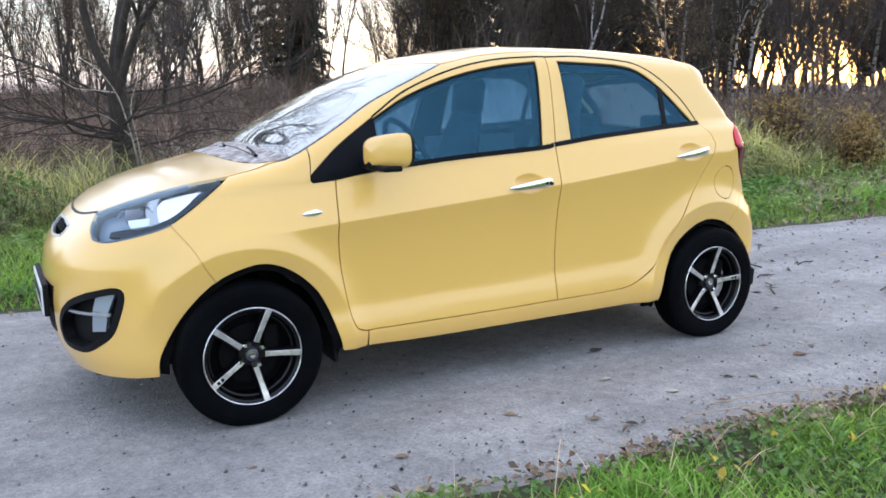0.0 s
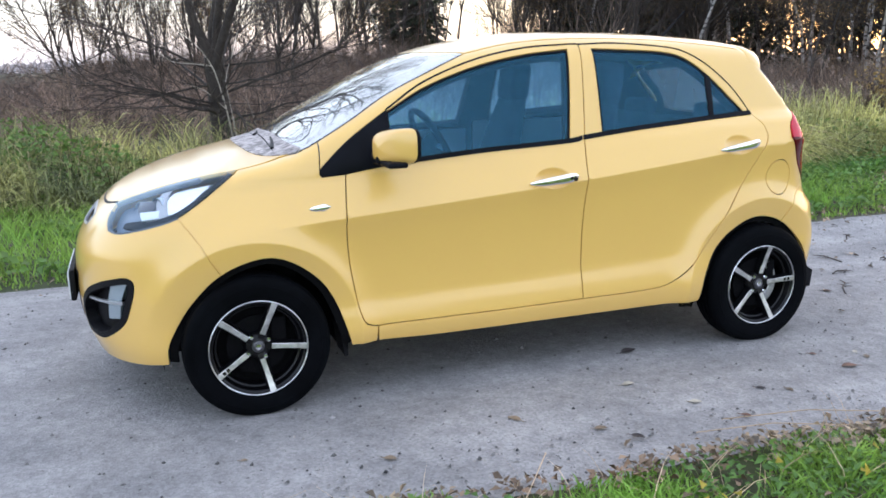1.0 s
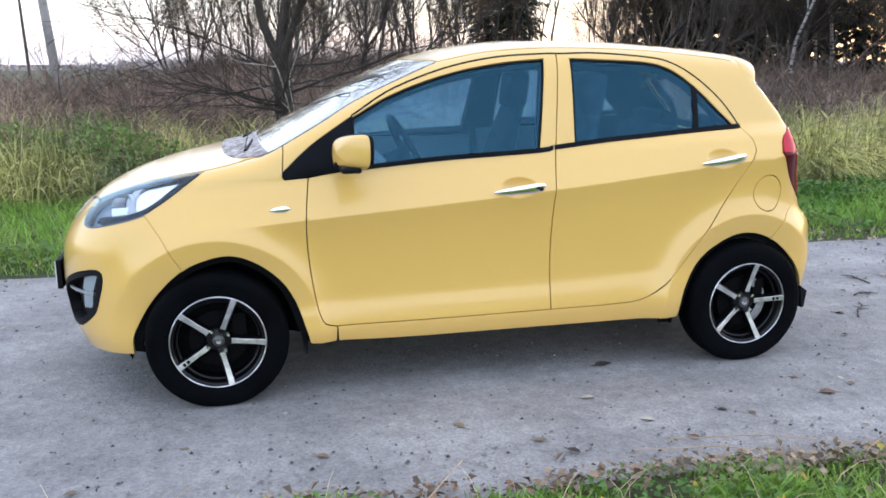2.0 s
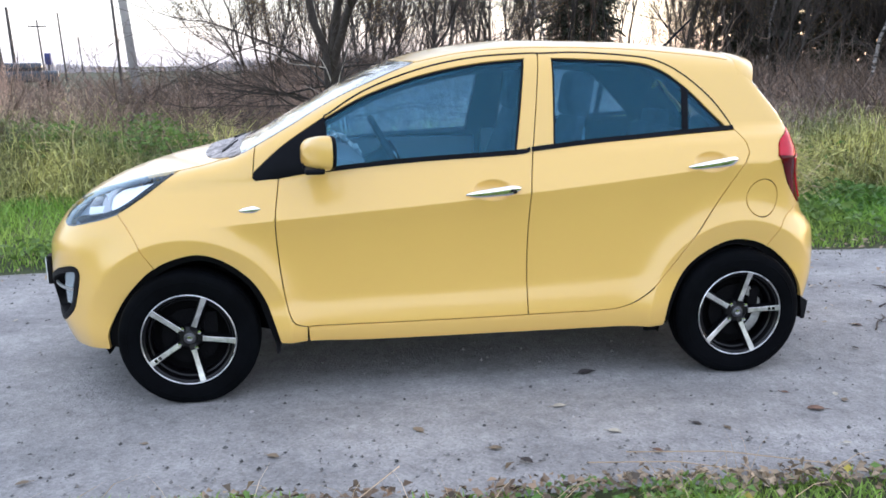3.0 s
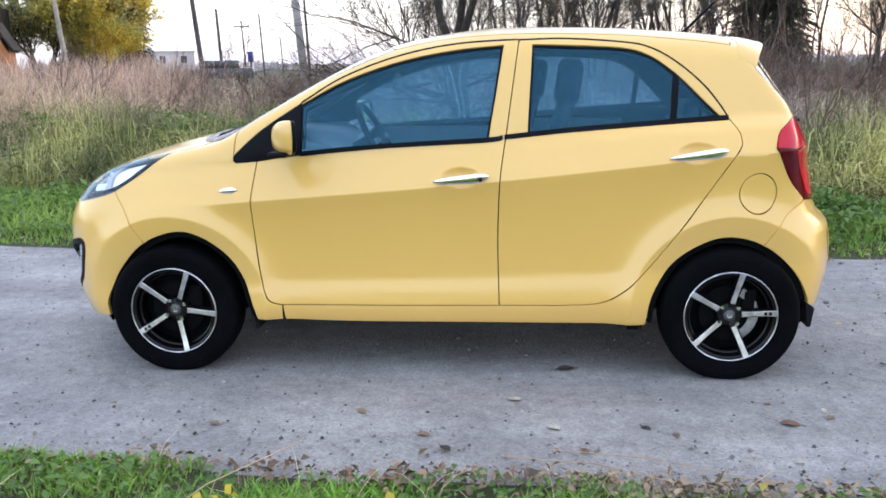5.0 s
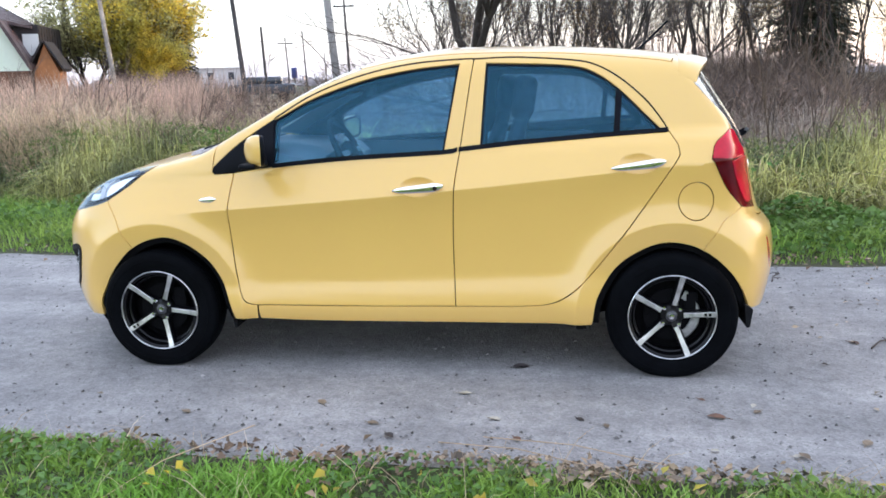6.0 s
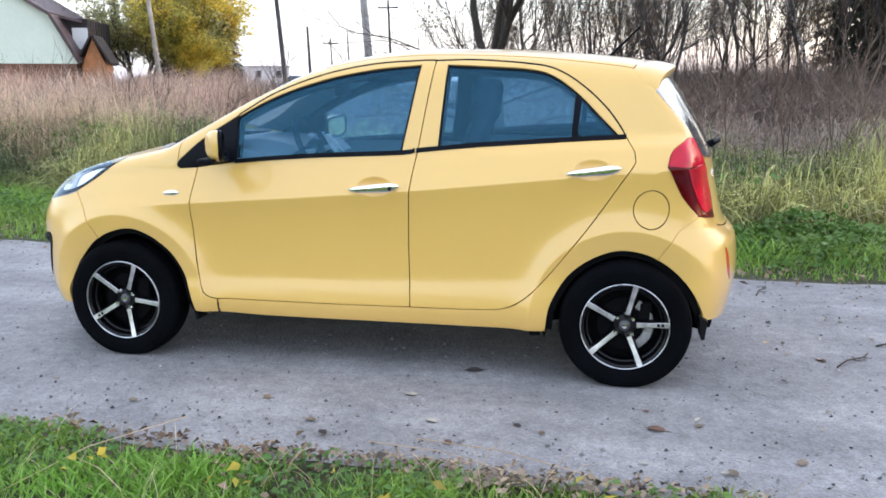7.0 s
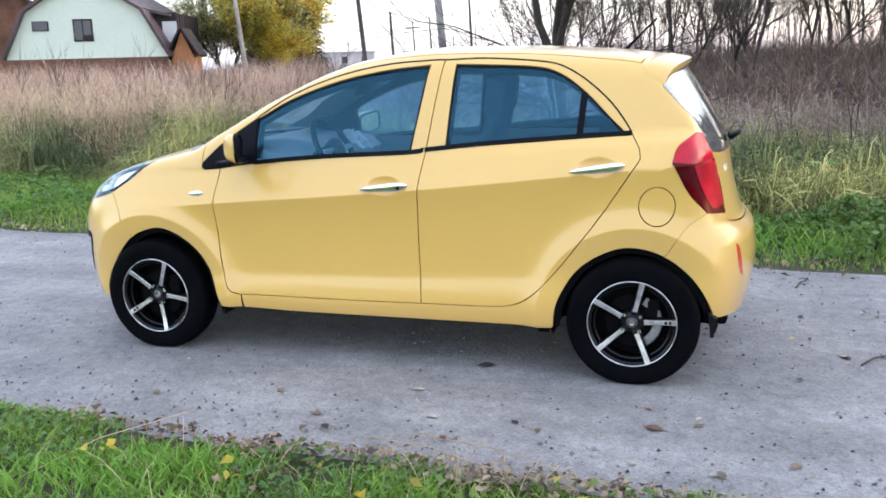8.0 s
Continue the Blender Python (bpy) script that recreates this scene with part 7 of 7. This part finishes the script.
# tall dark dead weeds standing out of the grass on the tail side
for k, (x, y) in enumerate(((3.3, 4.9), (3.5, 5.0), (3.6, 5.3), (3.9, 4.7), (3.0, 5.5), (5.0, 5.2), (2.4, 5.9), (-3.0, 6.2), (-2.2, 5.8), (-6.2, 8.4), (-6.9, 8.9), (-7.5, 8.1), (-8.6, 9.2), (-5.6, 9.3), (-9.6, 8.6), (-10.4, 10.2), (-4.6, 8.8), (-7.9, 10.6), (-11.6, 9.6))):
    b = bare_tree("dead_weed", "tall dead brown weed stalk in the grass", 71 + k, 1.7, 0.012, 2, spread=0.4, kids=(4, 6), fork=0.6, bark=BRUSH, twig=BRUSH, thick=1)
    b["category"] = "weed"
    put(b, x, y, 0, 1.0, first=True)

# yellow-leaved tree and spruce by the house
birch_y = bare_tree("yellow_tree", "tree with thinning yellow-green leaves", 41, 8.6, 0.06, 4, stems=6, spread=0.55, kids=(4, 5), fork=0.30, leaves=26000, leaf=YELLOW, leaf_size=(0.10, 0.20), splay=0.28, lift_up=0.10)
put(birch_y, -21.85, 42, 0, 1.12, first=True)
for k, (x, y, s) in enumerate(((-22.8, 40.6, 1.0), (-21.0, 40.2, 0.85), (-19.9, 41.0, 0.75))):
    b = bare_tree("rusty_shrub", "dense shrub with withered rusty leaves", 61 + k, 3.3 * s, 0.03, 3, stems=6, spread=0.55, kids=(4, 5), fork=0.35, leaves=2600, leaf=BROWNWEED, leaf_size=(0.09, 0.17))
    b["category"] = "shrub"
    put(b, x, y, 50 * k, 1.0, first=True)
put(birch_y, -21.6, 40.8, 130, 0.62)
pale_y = bare_tree("pale_tree", "tree with sparse pale yellow-green leaves", 43, 8.6, 0.06, 4, stems=5, spread=0.55, kids=(4, 5), fork=0.30, leaves=10000, leaf=PALE_GREEN, leaf_size=(0.10, 0.18), splay=0.36, lift_up=0.10)
put(pale_y, -25.3, 41, 0, 1.30, first=True)
put(spruces[1], -20.9, 43.5, 0, 0.58)
put(spruces[0], -22.9, 45, 60, 0.52)

# ---- house, fence, poles, distance ----
def gable_house(name, at, turn, width, depth, eave, knee, ridge, wall, label, full=True):
    """House with a two-slope roof; its gable faces local -y."""
    h = thing(name, at, label, "house", turn=turn)
    w = width / 2
    part("ground_floor", Geo().box((0, depth / 2, eave / 2), (width * 0.96, depth, eave)), BROWN_WALL, h)
    prof = [(-w, eave), (-w * 0.70, knee), (0, ridge), (w * 0.70, knee), (w, eave)]
    for y, name_ in ((0, "gable_wall"), (depth - 0.12, "gable_wall")):
        part(name_, Geo().prism([(a, b) for a, b in prof], 0.12, Matrix(((1, 0, 0, 0), (0, 0, 1, y), (0, 1, 0, 0), (0, 0, 0, 1)))), wall, h, smooth=0)
    for i in range(4):
        (a, b), (c, d) = prof[i], prof[i + 1]
        nx, nz = (b - d) / math.dist((a, b), (c, d)), (c - a) / math.dist((a, b), (c, d))
        t = 0.14
        g = Geo()
        for y in (-0.35, depth + 0.35):
            g.v += [(a, y, b), (c, y, d), (c + nx * t, y, d + nz * t), (a + nx * t, y, b + nz * t)]
        g.f = [(0, 1, 2, 3), (7, 6, 5, 4)] + [(j, 4 + j, 4 + (j + 1) % 4, (j + 1) % 4) for j in range(4)]
        slab = part("roof_slope", g, BROWN_ROOF, h, smooth=0)
        for k in range(1, 12):                       # standing seams of the sheet
            y = -0.35 + (depth + 0.7) * k / 12
            part("roof_seam", Geo().tube([(a + nx * t, y, b + nz * t), (c + nx * t, y, d + nz * t)], 0.022, 4), BROWN_ROOF, slab, smooth=0)
    if full:
        for k in range(16):                          # cladding boards of the gable
            z = eave + (ridge - eave) * k / 16
            half = np.interp(z, [eave, knee, ridge], [w, w * 0.70, 0.0])
            if half > 0.2:
                part("cladding_line", Geo().box((0, -0.006, z), (2 * half - 0.06, 0.012, 0.015)), wall, h, smooth=0)
        for x, z, ww, hh, mull in ((-0.1, eave + 1.32, 0.92, 1.05, True), (-2.1, eave + 1.55, 0.78, 0.46, False)):
            win = part("window", Geo().box((x, -0.02, z), (ww, 0.05, hh)), BLACK_BOARD, h, smooth=0)
            part("pane", Geo().box((x - ww * 0.23 if mull else x, -0.05, z), (ww * 0.40 if mull else ww * 0.86, 0.012, hh * 0.86)), PANE, win, smooth=0)
            if mull:
                part("pane", Geo().box((x + ww * 0.23, -0.05, z + hh * 0.1), (ww * 0.40, 0.012, hh * 0.66)), PANE, win, smooth=0)
        # dormer with dark boards on the long side, orange porch below
        dorm = part("dormer", Geo().box((w * 0.86, depth * 0.45, eave + 1.25), (1.5, depth * 0.62, 1.75)), BLACK_BOARD, h, smooth=0)
        for k in range(9):
            part("dormer_board", Geo().box((w * 0.86 + 0.76, depth * 0.16 + k * depth * 0.07, eave + 1.2), (0.03, 0.12, 1.7)), BLACK_BOARD, dorm, smooth=0)
        part("dormer_roof", Geo().box((w * 0.72, depth * 0.45, eave + 2.22), (2.2, depth * 0.68, 0.12), 0, Matrix.Rotation(radians(12), 4, "Y")), BROWN_ROOF, dorm, smooth=0)
        part("dormer_window", Geo().box((w * 0.86 + 0.4, depth * 0.45 - depth * 0.31 - 0.02, eave + 1.2), (0.7, 0.05, 1.0)), WHITE_WOOD, dorm, smooth=0)
        porch = part("porch", Geo().prism([(-0.55, 0.0), (0.55, 0.0), (0.55, 1.7), (0, 3.0), (-0.55, 1.7)], 1.6, Matrix(((1, 0, 0, w + 0.55), (0, 0, 1, depth * 0.05), (0, 1, 0, 0.2), (0, 0, 0, 1)))), ORANGE_WOOD, h, smooth=0)
        for s in (-1, 1):
            part("porch_roof", Geo().box((w + 0.55 + s * 0.42, depth * 0.05 + 0.8, 2.66), (1.5, 2.0, 0.08), 0, Matrix.Rotation(radians(s * 60), 4, "Y")), BLACK_BOARD, porch, smooth=0)
    return h


gable_house("country_house", (-27.25, 31.6, 0), 20, 7.8, 8.0, 2.0, 4.2, 5.9, GREEN_WALL, "pale green gambrel house with a brown sheet roof")
gable_house("neighbour_house", (-37.5, 38.0, 0), 42, 7.5, 8.0, 2.6, 4.4, 6.2, BROWN_WALL, "brown wooden house with a brown roof", full=False)
# board fence before the house
fence = thing("board_fence", (-21.6, 23.6, 0), "red-brown wooden board fence in the weeds", "fence", turn=38)
for k in range(30):
    hgt = 1.42 + 0.05 * math.sin(k * 1.7)
    part("board", Geo().box((-3.4 + 0.19 * k, 0, hgt / 2), (0.15, 0.025, hgt)), FENCE, fence, smooth=0)
for z in (0.45, 1.15):
    part("rail", Geo().box((-0.6, 0.04, z), (5.7, 0.05, 0.09)), FENCE, fence, smooth=0)


def pole(x, y, height, radius, material, lean, label, arm=False):
    p = thing("utility_pole", (x, y, 0), label, "utility pole", group="poles beyond the meadow")
    part("shaft", Geo().tube([(0, 0, -0.1), (lean * 0.5, 0, height / 2), (lean, 0, height)], [radius, radius * 0.85, radius * 0.7], 10), material, p)
    if arm:
        part("crossarm", Geo().box((lean, 0, height - 0.5), (1.4, 0.1, 0.1)), material, p)
        for s in (-0.6, 0, 0.6):
            part("insulator", Geo().lathe([(0.0, 0.16), (0.04, 0.14), (0.05, 0.05), (0.03, 0.0)], (lean + s, 0, height - 0.45), "z", 8), WHITE_WOOD, p)


pole(-21.9, 37.5, 8.5, 0.14, POLE_WOOD, -0.85, "weathered grey wooden utility pole")
pole(-5.45, 19.4, 7.5, 0.12, CONCRETE, -0.65, "thick pale concrete utility pole")
pole(-15.0, 37.5, 9.0, 0.13, DARK_POLE, -0.8, "dark wooden utility pole")
for x, y, h, r, arm in ((-27.2, 75.5, 6.2, 0.16, False), (-23.3, 70.5, 4.9, 0.08, True), (-20.8, 67.5, 5.3, 0.08, False), (-30.2, 108, 4.6, 0.09, False), (-13.2, 52, 6.4, 0.10, True)):
    pole(x, y, h, r, DARK_POLE, -0.25, "distant dark utility pole", arm=arm)

# a far car, a blue box and pale buildings by the horizon
far = thing("far_car", (-17.5, 47, 0), "grey-blue car parked far off in the field", "car", turn=15)
far_body = Geo().box((0, 0, 0.75), (4.0, 1.7, 0.62), 0.16, None, 3)
part("body", far_body, FAR_CAR, far)
part("cabin", Geo().box((0.1, 0, 1.24), (2.2, 1.5, 0.52), 0.20, None, 3), PANE, far)
for x in (-1.25, 1.25):
    for y in (-0.75, 0.75):
        part("wheel", Geo().lathe([(0.0, -0.1), (0.30, -0.1), (0.32, 0.0), (0.30, 0.1), (0.0, 0.1)], (x, y, 0.32), "y", 16), RUBBER, far)
box = thing("blue_cabinet", (-25.2, 78, 0), "small blue cabinet on a post", "cabinet")
part("cabinet", Geo().box((0, 0, 1.9), (0.5, 0.4, 1.0), 0.03), shade("blue_enamel", (0.05, 0.06, 0.22), 0.4, vary=0.1, scale=4), box)
part("post", Geo().tube([(0, 0, 0), (0, 0, 1.5)], 0.08, 8), DARK_POLE, box)
for x, y, w, hgt in ((-70, 165, 12, 3.6),):
    b = thing("far_building", (x, y, 0), "pale distant building beyond the field", "building", turn=20)
    part("wall", Geo().box((0, 0, hgt / 2), (w, 8, hgt)), FAR_WALL, b, smooth=0)
    part("roof", Geo().box((0, 0, hgt + 0.12), (w + 0.5, 8.6, 0.24)), FAR_WALL, b, smooth=0)
    for k in range(3):
        part("window", Geo().box((-w / 3 + w / 3 * k, -4.02, hgt * 0.6), (1.1, 0.08, 1.4)), PANE, b, smooth=0)
# far woods all round the horizon, distance haze put into their colour
n = 15000
a = rng.uniform(0, 2 * math.pi, n)
d = rng.uniform(150, 230, n)
hh = rng.uniform(0.9, 2.3, n) * (1 + 0.5 * np.sin(a * 9) * np.sin(a * 23)) 
base = np.stack([np.sin(a) * d, np.cos(a) * d, 0 * d - 0.5], 1)
v = up_vec(n, hh, 0.06)
strips("far_woods", base, base + v, v * 0, rng.uniform(0.5, 1.3, n), HAZED_WOOD, "bare woods along the horizon", 3, "woods")

# ---- small things on the road ----
def road_leaf(x, y, s, turn, colour, label):
    g = Geo()
    for i in range(9):
        t = i / 8
        w = 0.34 * math.sin(math.pi * t) ** 0.7 * (1 - 0.3 * t)
        for k in (-1, 0, 1):
            g.v.append((s * (t - 0.5), s * w * k, s * (0.10 * abs(k) * math.sin(3 * t) + 0.10 * (t - 0.5) ** 2 + 0.05)))
    g.f = [(3 * i + j, 3 * i + j + 1, 3 * i + 4 + j, 3 * i + 3 + j) for i in range(8) for j in range(2)]
    leaf = thing("fallen_leaf", (x, y, 0), label, "leaf", "fallen leaves on the road", turn=turn)
    part("blade", g, colour, leaf, smooth=180)
    part("stalk", Geo().tube([(-s * 0.5, 0, s * 0.07), (-s * 0.8, s * 0.06, 0.003)], 0.0012, 4), colour, leaf)


DARK_LEAF = shade("dark_leaf", (0.055, 0.045, 0.045), 0.7, vary=0.2, scale=60)
TAN_LEAF = shade("tan_leaf", (0.24, 0.18, 0.12), 0.7, vary=0.25, scale=60)
RUST_LEAF = shade("rust_leaf", (0.16, 0.085, 0.055), 0.7, vary=0.25, scale=60)
PALE_LEAF = shade("pale_leaf", (0.52, 0.47, 0.38), 0.7, vary=0.2, scale=60)
road_leaf(0.523, -0.67, 0.085, 10, DARK_LEAF, "dark withered leaf flat on the asphalt")
road_leaf(1.316, -1.21, 0.075, 170, RUST_LEAF, "rust-brown curled leaf on the asphalt")
road_leaf(1.812, -1.411, 0.06, 60, TAN_LEAF, "tan leaf on the asphalt")
rnd = random.Random(3)
for k in range(34):
    x = rnd.uniform(-2.5, 4.5)
    y = rnd.choice((rnd.uniform(-1.55, -0.9), rnd.uniform(-0.9, 1.5)))
    if abs(x) < 1.8 and abs(y) < 0.95:
        y = -1.0 - 0.5 * rnd.random()
    mat, word = rnd.choice(((TAN_LEAF, "tan"), (RUST_LEAF, "rust-brown"), (PALE_LEAF, "bleached pale"), (DARK_LEAF, "dark withered")))
    road_leaf(x, y, rnd.uniform(0.03, 0.065), rnd.uniform(0, 360), mat, word + " leaf lying on the asphalt")
for k, (x, y) in enumerate(((2.55, 0.10), (2.75, 0.42), (2.30, -0.18), (3.15, 0.25), (2.95, -0.55), (3.4, 0.9), (2.1, 1.2))):
    tw = thing("fallen_twig", (x, y, 0.006), "short dark fallen twig on the asphalt", "twig", "fallen twigs on the road", turn=rnd.uniform(0, 180))
    ln = rnd.uniform(0.07, 0.16)
    part("stick", Geo().tube([(-ln, 0, 0.0), (-ln * 0.3, 0.012, 0.008), (ln * 0.4, -0.008, 0.006), (ln, 0.02, 0.0)], [0.005, 0.0045, 0.004, 0.002], 5), TWIG, tw)
    for j in range(3):
        s = rnd.uniform(-0.6, 0.6)
        part("side_twig", Geo().tube([(ln * s, 0, 0.005), (ln * s + 0.03, rnd.choice((-1, 1)) * 0.04, 0.004)], [0.003, 0.0012], 4), TWIG, tw)
for k, (x, y, l) in enumerate(((0.55, -1.63, 0.30), (0.75, -1.58, 0.34), (-0.62, -1.95, 0.36))):
    st = thing("straw_stalk", (x, y, 0.01), "long dry straw stalk lying at the road edge", "straw", "straw stalks", turn=-15 + 70 * (k == 2))
    part("stalk", Geo().tube([(-l, 0, 0.004), (0, 0.01, 0.02 + 0.06 * (k == 2)), (l, -0.01, 0.004 + 0.09 * (k == 2))], 0.0018, 5), STRAW, st)
